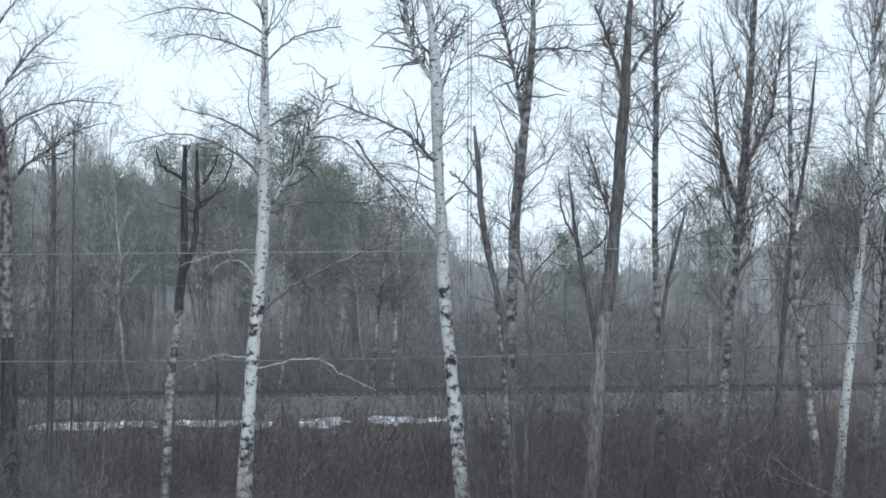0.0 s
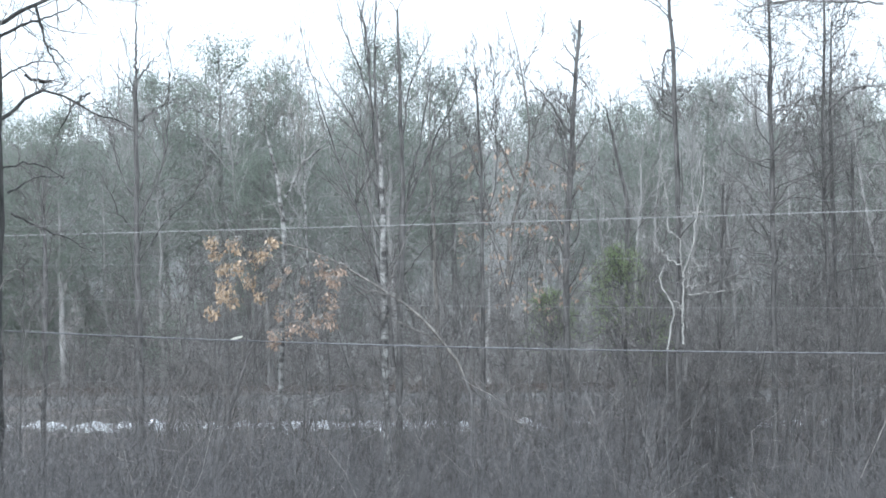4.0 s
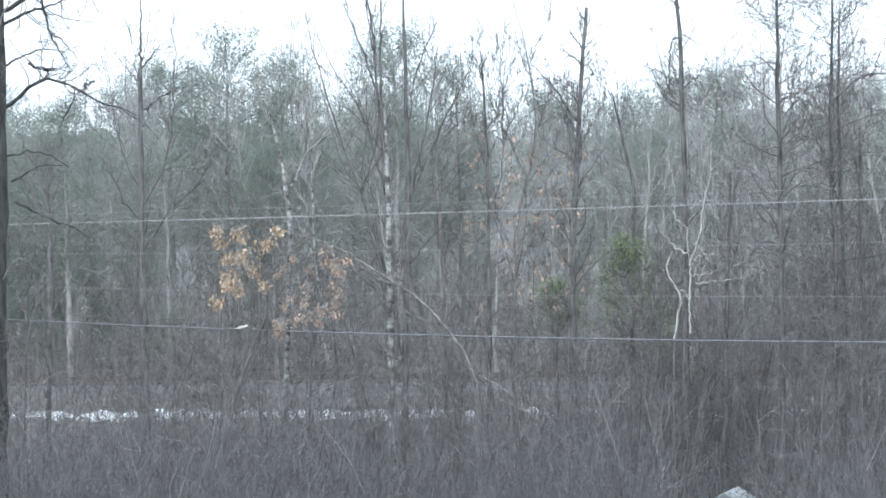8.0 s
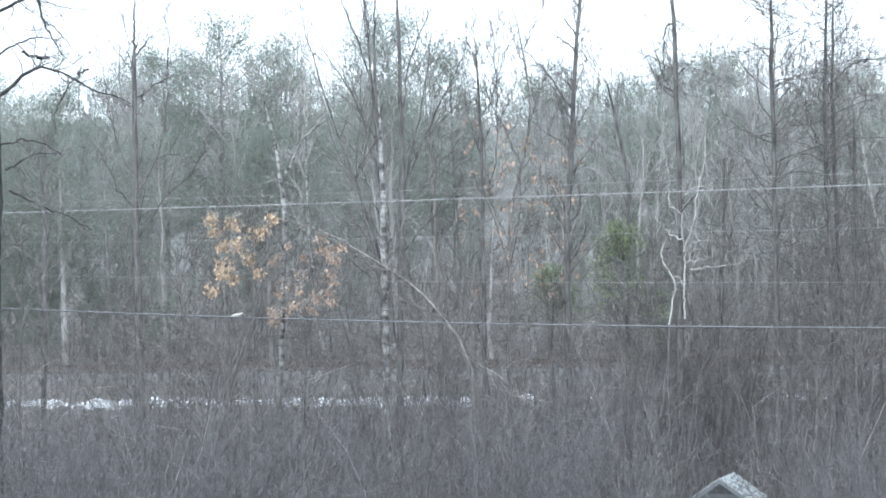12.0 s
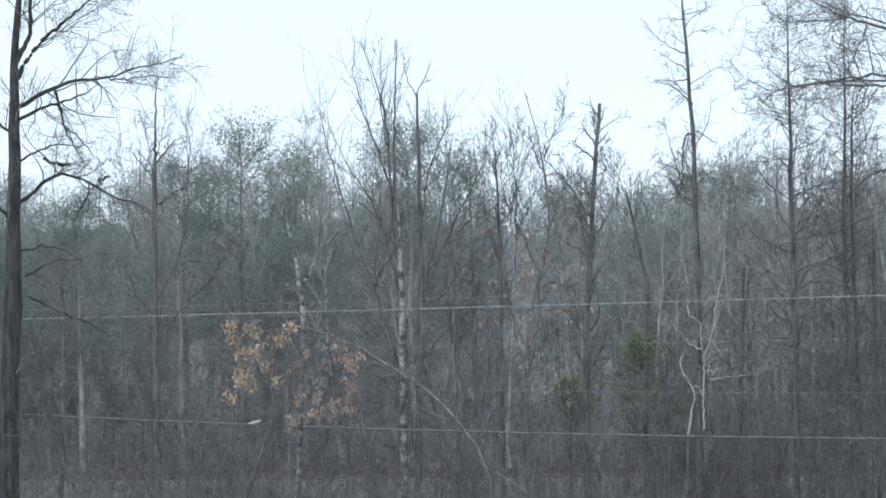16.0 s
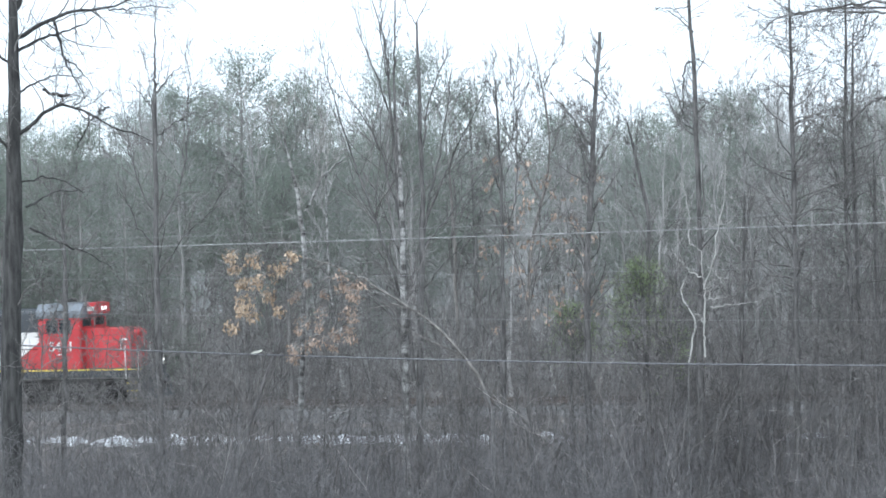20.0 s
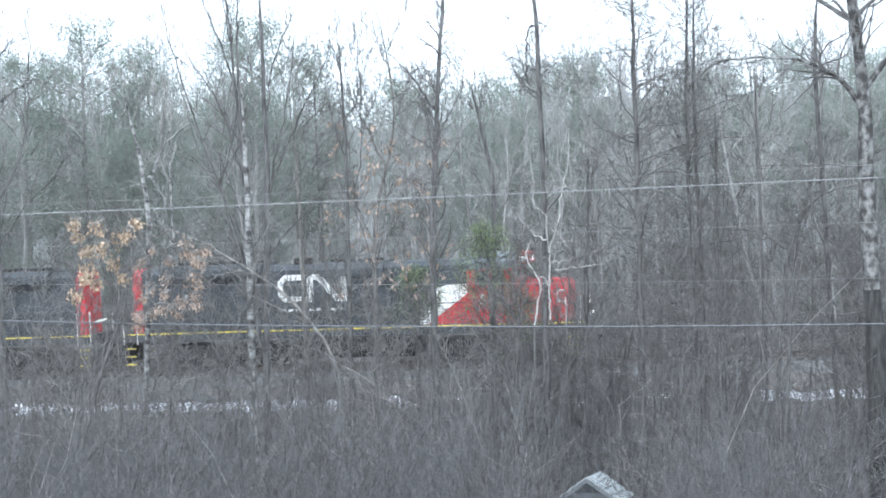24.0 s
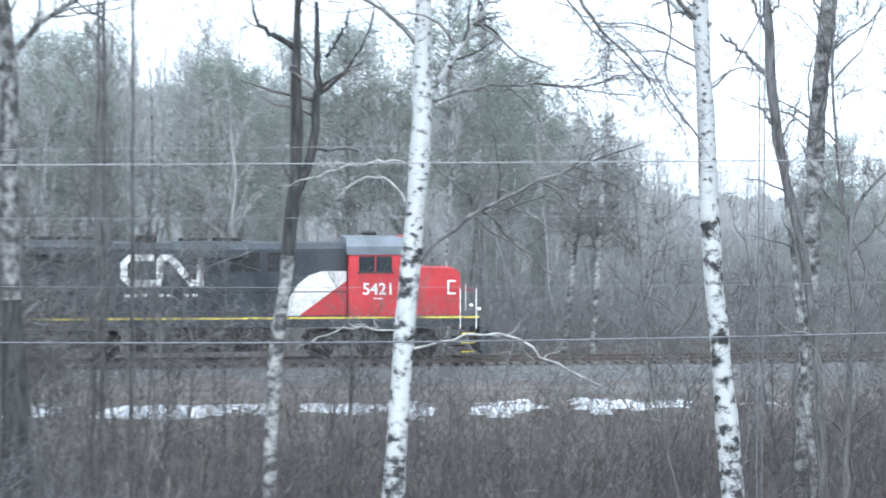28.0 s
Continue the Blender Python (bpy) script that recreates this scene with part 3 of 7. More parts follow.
tree("birch_tree", "white birch with smudged bark and bare crown", 43.19, 51.22, 67,
     [[(0.00, 0.00, 0.00, 0.200), (0.30, 0.00, 3.81, 0.178), (0.68, 0.00, 7.90, 0.168), (1.05, 0.00, 11.17, 0.157), (1.31, 0.00, 15.86, 0.126), (1.37, 0.00, 18.92, 0.079), (1.45, 0.00, 23.92, 0.008)]],
     BIRCH, TWIG, [], seed=19, n=67, lo=0.25, reach=4.52, angle=42, each=(7, 7), lens=(0.55, 0.55), thin=0.0095, wobble=0.4, pale_top=LIMB)
tree("birch_tree", "slim birch at the wood's edge", 45.94, 52.82, 70,
     [[(0.00, 0.00, 0.00, 0.172), (0.25, 0.00, 4.41, 0.154), (0.59, 0.00, 10.38, 0.132), (0.92, 0.00, 17.18, 0.082), (1.17, 0.00, 22.17, 0.008)]],
     BIRCH_DULL, TWIG, [], seed=20, n=62, lo=0.25, reach=3.83, each=(7, 7), thin=0.0095, lens=(0.55, 0.55), angle=48, lift=0.0, wobble=0.4, pale_top=LIMB)
tree("dead_tree", "dead snag with dark broken top and pale lower trunk", 21.13, 62.53, 66,
     [[(0.00, 0.00, 0.00, 0.169), (0.04, 0.00, 1.11, 0.151), (0.15, 0.00, 3.98, 0.159), (0.25, 0.00, 5.57, 0.159), (0.45, 0.00, 6.84, 0.159), (0.56, 0.00, 8.11, 0.159), (0.73, 0.00, 9.85, 0.143), (0.71, 0.00, 11.90, 0.135), (0.76, 0.00, 13.80, 0.071)]],
     BARK_DARK, TWIG, [[(0.73, 0.00, 9.14, 0.111), (1.05, 0.10, 9.85, 0.119), (1.16, 0.20, 10.80, 0.119), (1.27, 0.30, 12.22, 0.095), (1.18, 0.30, 13.65, 0.056)],
      [(0.71, 0.00, 12.54, 0.079), (0.19, -0.20, 12.85, 0.063), (-0.16, -0.30, 13.04, 0.056), (-0.25, -0.30, 13.35, 0.040), (-0.31, -0.30, 13.73, 0.024)],
      [(1.43, 0.30, 12.38, 0.056), (1.65, 0.40, 12.70, 0.048), (1.91, 0.50, 13.21, 0.032), (1.97, 0.50, 13.56, 0.016)],
      [(1.26, 0.30, 11.51, 0.056), (1.85, 0.40, 11.99, 0.040), (2.42, 0.60, 12.86, 0.032), (2.58, 0.70, 13.56, 0.016)],
      [(0.76, 0.00, 13.48, 0.040), (0.95, 0.10, 13.86, 0.024)]], seed=21, n=6, lo=0.4, reach=0.9, pale_top=BARK_DARK, each=(1, 2), thin=0.007, base=(9, BIRCH_DULL))
tree("big_birch", "large old birch with dark furrowed base and spreading limbs", 15.17, 62.18, 64,
     [[(0.00, 0.00, 0.00, 0.396), (-0.01, 0.00, 1.40, 0.354), (-0.02, 0.00, 4.18, 0.292), (-0.09, 0.00, 6.58, 0.223), (-0.16, 0.00, 9.88, 0.208), (-0.08, 0.00, 11.88, 0.192), (-0.28, 0.00, 13.72, 0.169), (-0.36, 0.00, 14.94, 0.092), (-0.63, 0.00, 18.93, 0.008)]],
     BIRCH_OLD, TWIG, [[(-0.17, -0.00, 11.66, 0.085), (-0.58, -0.24, 12.32, 0.071), (-1.03, -0.48, 12.76, 0.057), (-1.77, -0.72, 13.05, 0.043), (-2.88, -0.96, 13.12, 0.029), (-4.00, -1.20, 13.04, 0.015)],
      [(-0.36, 0.00, 13.99, 0.075), (-0.98, 0.15, 14.47, 0.065), (-1.71, 0.30, 15.02, 0.054), (-2.63, 0.45, 15.37, 0.044), (-3.92, 0.60, 15.65, 0.034), (-5.04, 0.75, 15.63, 0.024), (-6.26, 0.90, 15.49, 0.014)],
      [(-0.42, -0.00, 15.75, 0.060), (-1.11, -0.18, 16.19, 0.050), (-2.03, -0.36, 16.52, 0.040), (-3.14, -0.54, 16.87, 0.030), (-4.25, -0.72, 17.19, 0.021), (-5.35, -0.90, 17.70, 0.011)],
      [(-0.47, 0.00, 15.85, 0.050), (-1.19, 0.20, 16.71, 0.040), (-2.01, 0.40, 17.30, 0.030), (-2.92, 0.60, 17.89, 0.019), (-3.83, 0.80, 18.48, 0.009)],
      [(-0.43, -0.00, 14.08, 0.045), (-0.97, -0.17, 14.75, 0.033), (-1.32, -0.33, 15.41, 0.020), (-1.64, -0.50, 15.98, 0.008)],
      [(-0.06, 0.00, 12.21, 0.085), (0.36, 0.18, 12.85, 0.073), (0.93, 0.37, 13.29, 0.062), (1.50, 0.55, 13.55, 0.050), (1.82, 0.73, 14.01, 0.039), (2.72, 0.92, 14.35, 0.027), (3.56, 1.10, 14.60, 0.015)],
      [(-0.25, -0.00, 14.08, 0.060), (0.23, -0.20, 14.62, 0.050), (1.08, -0.40, 14.96, 0.040), (1.92, -0.60, 15.30, 0.030), (2.93, -0.80, 15.23, 0.021), (4.04, -1.00, 15.10, 0.011)],
      [(-0.14, 0.00, 15.84, 0.060), (0.38, 0.23, 16.66, 0.048), (0.96, 0.45, 17.29, 0.035), (1.53, 0.68, 17.73, 0.023), (2.20, 0.90, 18.45, 0.011)],
      [(-0.10, -0.00, 15.93, 0.040), (0.75, -0.30, 16.55, 0.024), (2.14, -0.60, 16.63, 0.007)],
      [(-0.42, 0.00, 17.80, 0.050), (-1.04, 0.27, 18.66, 0.036), (-1.95, 0.53, 19.34, 0.023), (-3.24, 0.80, 19.67, 0.009)],
      [(-0.41, -0.00, 17.98, 0.050), (0.27, -0.40, 18.89, 0.030), (1.21, -0.80, 19.60, 0.009)],
      [(-0.18, -0.00, 10.07, 0.030), (-1.11, -0.33, 10.23, 0.022), (-2.22, -0.67, 10.23, 0.014), (-3.53, -1.00, 10.23, 0.005)],
      [(-0.05, 0.00, 9.60, 0.032), (-0.85, 0.23, 9.63, 0.025), (-1.51, 0.45, 9.28, 0.019), (-2.08, 0.68, 8.73, 0.012), (-2.56, 0.90, 8.19, 0.006)],
      [(-0.02, 0.00, 10.44, 0.025), (0.58, 0.30, 10.61, 0.015), (1.31, 0.60, 10.46, 0.005)],
      [(-3.26, -0.00, 16.79, 0.050), (-3.59, -0.05, 16.93, 0.044), (-4.15, -0.10, 17.08, 0.037), (-4.59, -0.15, 17.25, 0.031), (-5.03, -0.20, 17.49, 0.025), (-5.63, -0.25, 17.80, 0.018), (-6.07, -0.30, 18.13, 0.012)],
      [(-3.15, 0.00, 15.60, 0.045), (-3.62, 0.04, 15.69, 0.041), (-4.04, 0.09, 15.69, 0.037), (-4.49, 0.13, 15.67, 0.033), (-4.94, 0.18, 15.63, 0.029), (-5.40, 0.22, 15.58, 0.025), (-5.85, 0.27, 15.57, 0.021), (-6.30, 0.31, 15.54, 0.017), (-6.76, 0.36, 15.41, 0.013), (-7.00, 0.40, 15.12, 0.009)],
      [(-3.16, -0.00, 15.32, 0.040), (-3.63, -0.07, 15.38, 0.035), (-4.05, -0.13, 15.40, 0.030), (-4.65, -0.20, 15.42, 0.025), (-4.95, -0.27, 15.45, 0.020), (-5.40, -0.33, 15.55, 0.015), (-5.77, -0.40, 15.67, 0.010)],
      [(-3.83, 0.00, 15.39, 0.030), (-3.98, 0.06, 15.13, 0.026), (-4.14, 0.12, 14.83, 0.022), (-4.37, 0.18, 14.69, 0.017), (-4.68, 0.24, 14.40, 0.013), (-4.91, 0.30, 14.18, 0.009)],
      [(-4.07, 0.00, 17.03, 0.028), (-4.31, 0.07, 16.51, 0.022), (-4.56, 0.13, 15.99, 0.015), (-4.79, 0.20, 15.62, 0.009)],
      [(-4.59, -0.00, 17.25, 0.026), (-5.19, -0.08, 17.23, 0.022), (-5.65, -0.16, 17.24, 0.019), (-6.18, -0.24, 17.14, 0.015), (-6.55, -0.32, 17.47, 0.012), (-6.85, -0.40, 17.72, 0.008)],
      [(-6.76, 0.00, 15.41, 0.016), (-7.06, 0.05, 15.58, 0.013), (-7.37, 0.10, 15.75, 0.011), (-7.66, 0.15, 16.07, 0.009), (-7.81, 0.20, 16.26, 0.006)],
      [(-4.90, -0.00, 16.84, 0.024), (-5.13, -0.05, 16.70, 0.021), (-4.62, -0.10, 16.40, 0.017), (-4.02, -0.15, 16.27, 0.013), (-3.50, -0.20, 16.16, 0.010)],
      [(-3.67, 0.00, 13.15, 0.040), (-4.12, 0.10, 13.01, 0.032), (-4.51, 0.20, 12.72, 0.023), (-4.74, 0.30, 12.51, 0.015)]], seed=22, n=18, lo=0.6, reach=3.2, base=(6, BARK_DARK), each=(5, 5), lens=(0.55, 0.55), thin=0.0095, wobble=0.4, pale_top=LIMB)
tree("broken_tree", "gnarled grey tree with torn bark and drooping bare limbs", -12.23, 61.80, 63,
     [[(0.35, 0.00, 0.00, 0.302), (0.35, 0.00, 5.04, 0.270), (0.50, 0.00, 9.21, 0.247), (0.65, 0.00, 10.78, 0.223), (0.66, 0.00, 12.28, 0.200), (0.74, 0.00, 13.44, 0.177), (0.74, 0.00, 14.53, 0.153), (0.71, 0.00, 15.62, 0.130), (0.80, 0.00, 16.70, 0.107), (0.95, 0.00, 18.13, 0.083), (1.06, 0.00, 19.33, 0.060)],
      [(0.75, 0.00, 15.90, 0.070), (1.14, 0.08, 16.57, 0.060), (1.52, 0.16, 17.08, 0.050), (1.98, 0.24, 17.46, 0.040), (2.43, 0.32, 17.86, 0.030), (2.88, 0.40, 18.25, 0.020)],
      [(0.85, -0.00, 16.49, 0.070), (1.23, -0.13, 17.27, 0.057), (1.21, -0.27, 18.13, 0.043), (1.35, -0.40, 19.03, 0.030)]],
     BARK_DARK, TWIG, [[(0.79, -0.00, 15.29, 0.070), (1.04, -0.09, 15.45, 0.064), (1.55, -0.18, 15.65, 0.057), (1.92, -0.27, 15.90, 0.051), (2.46, -0.36, 15.98, 0.044), (2.96, -0.44, 15.95, 0.038), (3.26, -0.53, 16.01, 0.031), (3.72, -0.62, 16.23, 0.025), (4.31, -0.71, 16.30, 0.018), (4.94, -0.80, 16.46, 0.012)],
      [(3.26, -0.00, 15.98, 0.025), (3.72, -0.17, 16.03, 0.019), (4.39, -0.33, 16.04, 0.014), (4.97, -0.50, 15.96, 0.008)],
      [(0.83, 0.00, 14.96, 0.055), (1.29, 0.12, 15.19, 0.046), (1.79, 0.24, 15.36, 0.038), (2.07, 0.36, 15.45, 0.029), (2.63, 0.48, 15.68, 0.021), (2.93, 0.60, 15.90, 0.012)],
      [(1.80, -0.00, 15.83, 0.045), (1.91, -0.07, 15.27, 0.037), (2.05, -0.15, 14.69, 0.028), (2.29, -0.22, 14.17, 0.020), (2.58, -0.30, 13.66, 0.012)],
      [(2.05, 0.00, 14.72, 0.025), (2.42, 0.10, 14.55, 0.019), (2.70, 0.20, 14.08, 0.014), (2.91, 0.30, 13.91, 0.008)],
      [(0.77, -0.00, 12.77, 0.060), (1.14, -0.08, 12.94, 0.055), (1.49, -0.16, 13.40, 0.049), (1.86, -0.23, 13.55, 0.044), (2.23, -0.31, 13.50, 0.038), (2.73, -0.39, 13.19, 0.033), (3.05, -0.47, 12.98, 0.027), (3.43, -0.54, 12.76, 0.022), (3.84, -0.62, 12.75, 0.016), (4.21, -0.70, 12.46, 0.011)],
      [(2.72, 0.00, 13.12, 0.038), (2.94, 0.00, 13.30, 0.034), (3.15, 0.00, 13.46, 0.030)],
      [(1.46, 0.00, 13.93, 0.042), (1.71, 0.07, 13.81, 0.041), (1.96, 0.13, 13.76, 0.039), (2.19, 0.20, 13.80, 0.038)],
      [(0.84, 0.00, 13.86, 0.035), (1.42, 0.23, 14.23, 0.026), (2.09, 0.47, 14.36, 0.018), (2.50, 0.70, 14.26, 0.009)],
      [(2.72, 0.00, 13.12, 0.025), (2.45, 0.10, 12.71, 0.017), (2.24, 0.20, 12.22, 0.009)],
      [(0.93, 0.00, 10.85, 0.035), (1.18, 0.15, 10.93, 0.029), (1.60, 0.30, 11.25, 0.022), (1.97, 0.45, 11.28, 0.015), (2.42, 0.60, 11.20, 0.009)],
      [(0.78, -0.00, 11.45, 0.032), (1.20, -0.20, 11.60, 0.024), (1.93, -0.40, 11.54, 0.017), (2.42, -0.60, 11.20, 0.009)],
      [(1.01, 0.00, 10.31, 0.035), (1.73, 0.17, 9.87, 0.026), (2.39, 0.33, 9.67, 0.018), (3.13, 0.50, 9.20, 0.009)],
      [(0.74, 0.00, 14.53, 0.050), (0.44, 0.13, 14.78, 0.037), (0.01, 0.27, 15.16, 0.025), (-0.49, 0.40, 15.32, 0.012)],
      [(0.66, -0.00, 12.28, 0.050), (0.32, -0.17, 12.63, 0.037), (-0.25, -0.33, 13.24, 0.025), (-0.97, -0.50, 13.40, 0.012)]], seed=23, n=46, lo=0.3, reach=2.2, wobble=0.4, each=(5, 5), lens=(0.55, 0.55), thin=0.0095)
tree("slim_tree", "slim dark tree with thin ascending branches", -8.73, 68.45, 69,
     [[(-0.04, 0.00, 0.00, 0.112), (-0.04, 0.00, 4.46, 0.100), (-0.05, 0.00, 7.44, 0.092), (-0.04, 0.00, 9.14, 0.084), (0.03, 0.00, 11.55, 0.076), (0.05, 0.00, 13.01, 0.068), (0.08, 0.00, 14.18, 0.060)],
      [(0.08, 0.00, 14.18, 0.040), (0.12, 0.00, 15.23, 0.030), (0.14, 0.00, 16.15, 0.020), (0.19, 0.00, 16.63, 0.010)]],
     BARK, TWIG, [[(0.07, 0.00, 13.75, 0.030), (-0.27, 0.15, 14.14, 0.019), (-0.66, 0.30, 14.65, 0.008)],
      [(0.09, -0.00, 14.18, 0.032), (0.56, -0.15, 14.68, 0.020), (0.90, -0.30, 14.99, 0.008)],
      [(0.00, 0.00, 12.65, 0.025), (-0.57, 0.20, 13.08, 0.016), (-0.90, 0.40, 13.53, 0.007)],
      [(0.06, -0.00, 12.93, 0.028), (0.72, -0.25, 13.38, 0.018), (1.32, -0.50, 13.59, 0.007)],
      [(0.04, 0.00, 10.16, 0.032), (0.67, 0.15, 11.25, 0.026), (0.96, 0.30, 12.45, 0.019), (1.11, 0.45, 14.47, 0.013), (1.04, 0.60, 15.41, 0.007)],
      [(0.02, -0.00, 8.91, 0.032), (0.43, -0.15, 9.55, 0.026), (0.90, -0.30, 10.13, 0.019), (1.57, -0.45, 10.67, 0.013), (1.93, -0.60, 11.32, 0.007)],
      [(0.03, 0.00, 13.51, 0.020), (-0.08, 0.15, 14.49, 0.013), (-0.23, 0.30, 15.52, 0.006)],
      [(0.11, -0.00, 14.33, 0.020), (0.30, -0.10, 14.77, 0.013), (0.42, -0.20, 15.97, 0.006)],
      [(-0.03, 0.00, 10.71, 0.028), (-0.54, 0.17, 11.71, 0.021), (-0.79, 0.33, 13.36, 0.013), (-0.98, 0.50, 14.79, 0.006)],
      [(-0.04, -0.00, 9.73, 0.028), (-0.50, -0.17, 10.24, 0.021), (-0.80, -0.33, 11.06, 0.014), (-1.11, -0.50, 11.56, 0.007)]], seed=24, n=10, lo=0.4, reach=1.875, angle=32, lift=0.1, each=(5, 4), thin=0.009)
tree("vase_tree", "multi-stemmed dark tree with upswept bare branches", -1.58, 67.98, 68,
     [[(0.28, 0.00, 0.00, 0.112), (0.28, 0.00, 4.30, 0.100), (0.43, 0.00, 7.26, 0.090), (0.56, 0.00, 9.53, 0.080), (0.61, 0.00, 11.32, 0.070), (0.62, 0.00, 12.95, 0.060), (0.61, 0.00, 14.10, 0.050), (0.61, 0.00, 15.40, 0.040), (0.59, 0.00, 15.97, 0.030)],
      [(0.19, 0.00, 5.64, 0.075), (0.08, 0.04, 7.43, 0.068), (-0.00, 0.07, 9.22, 0.061), (-0.10, 0.11, 11.02, 0.054), (-0.11, 0.15, 11.83, 0.048), (-0.20, 0.19, 12.81, 0.041), (-0.26, 0.22, 13.96, 0.034), (-0.29, 0.26, 15.18, 0.027), (-0.45, 0.30, 16.05, 0.020)],
      [(-0.09, -0.00, 11.50, 0.050), (-0.10, -0.06, 12.65, 0.042), (-0.12, -0.12, 13.95, 0.035), (-0.04, -0.18, 15.42, 0.027), (0.01, -0.24, 16.73, 0.020), (0.08, -0.30, 17.46, 0.012)]],
     BARK, TWIG, [[(-0.25, 0.00, 13.30, 0.030), (-0.67, 0.12, 14.70, 0.025), (-1.00, 0.25, 15.53, 0.019), (-1.15, 0.38, 16.27, 0.013), (-1.26, 0.50, 16.76, 0.008)],
      [(-0.15, -0.00, 8.09, 0.045), (-0.54, -0.13, 9.64, 0.039), (-0.95, -0.27, 10.86, 0.033), (-1.33, -0.40, 12.03, 0.027), (-1.69, -0.53, 13.11, 0.021), (-1.98, -0.67, 14.49, 0.015), (-2.21, -0.80, 15.56, 0.009)],
      [(-0.16, 0.00, 10.53, 0.035), (-0.48, 0.20, 12.17, 0.028), (-0.89, 0.40, 13.08, 0.022), (-1.53, 0.60, 13.99, 0.015), (-1.91, 0.80, 15.06, 0.008)],
      [(-0.31, 0.00, 14.45, 0.022), (-0.53, 0.13, 16.25, 0.017), (-0.80, 0.27, 17.07, 0.012), (-1.00, 0.40, 17.49, 0.007)],
      [(-0.26, -0.00, 13.96, 0.025), (-0.35, -0.10, 15.43, 0.019), (-0.39, -0.20, 16.41, 0.013), (-0.44, -0.30, 17.15, 0.007)],
      [(0.59, 0.00, 9.53, 0.042), (0.77, 0.14, 10.83, 0.035), (1.05, 0.28, 11.80, 0.029), (1.37, 0.42, 13.01, 0.022), (1.50, 0.56, 14.10, 0.016), (1.59, 0.70, 14.72, 0.009)],
      [(0.64, -0.00, 10.02, 0.038), (1.13, -0.20, 11.31, 0.030), (1.62, -0.40, 12.35, 0.023), (2.23, -0.60, 13.40, 0.015), (2.58, -0.80, 14.21, 0.008)],
      [(0.63, 0.00, 12.14, 0.030), (0.85, 0.17, 13.60, 0.023), (1.34, 0.33, 14.81, 0.015), (1.69, 0.50, 15.46, 0.008)],
      [(0.62, 0.00, 9.53, 0.026), (1.47, 0.30, 10.48, 0.020), (2.18, 0.60, 11.36, 0.013), (2.65, 0.90, 11.84, 0.007)],
      [(0.51, -0.00, 8.23, 0.022), (1.26, -0.35, 9.10, 0.014), (1.93, -0.70, 9.66, 0.007)],
      [(0.59, 0.00, 15.89, 0.018), (0.33, 0.10, 16.39, 0.012), (0.21, 0.20, 17.05, 0.006)],
      [(0.59, -0.00, 15.89, 0.018), (0.82, -0.10, 16.38, 0.012), (1.08, -0.20, 16.94, 0.006)],
      [(0.12, 0.00, 8.89, 0.024), (-0.34, 0.20, 9.88, 0.018), (-0.67, 0.40, 11.03, 0.013), (-1.11, 0.60, 11.70, 0.007)]], seed=25, n=12, lo=0.5, reach=1.3, angle=32, lift=0.1, pale_top=BARK, each=(3, 3), thin=0.009, wobble=0.11)
tree("slim_tree", "slim dark leafless pole tree", 1.38, 69.99, 70,
     [[(-0.17, 0.00, 0.00, 0.084), (-0.17, 0.00, 4.08, 0.075), (-0.12, 0.00, 7.14, 0.064), (-0.05, 0.00, 9.60, 0.052), (-0.04, 0.00, 12.32, 0.041), (-0.11, 0.00, 13.93, 0.029), (-0.13, 0.00, 14.37, 0.018)]],
     BARK, TWIG, [[(-0.01, 0.00, 12.15, 0.020), (0.29, 0.15, 12.65, 0.013), (0.46, 0.30, 13.15, 0.007)],
      [(-0.07, -0.00, 13.50, 0.016), (-0.29, -0.10, 14.18, 0.011), (-0.41, -0.20, 14.68, 0.006)],
      [(-0.04, 0.00, 9.80, 0.026), (0.25, 0.10, 10.13, 0.022), (0.46, 0.20, 11.63, 0.018), (0.47, 0.30, 13.15, 0.015), (0.47, 0.40, 14.07, 0.011), (0.31, 0.50, 15.00, 0.007)],
      [(0.47, 0.00, 14.07, 0.014), (0.55, 0.05, 14.65, 0.010), (0.62, 0.10, 15.49, 0.006)],
      [(0.46, -0.00, 13.15, 0.014), (0.86, -0.15, 13.64, 0.010), (1.12, -0.30, 13.97, 0.006)],
      [(-0.03, -0.00, 10.98, 0.020), (-0.32, -0.20, 11.83, 0.013), (-0.46, -0.40, 12.67, 0.007)]], seed=26, n=10, lo=0.3, reach=2.7, angle=30, lift=0.1, each=(6, 5), thin=0.009, wobble=0.2)
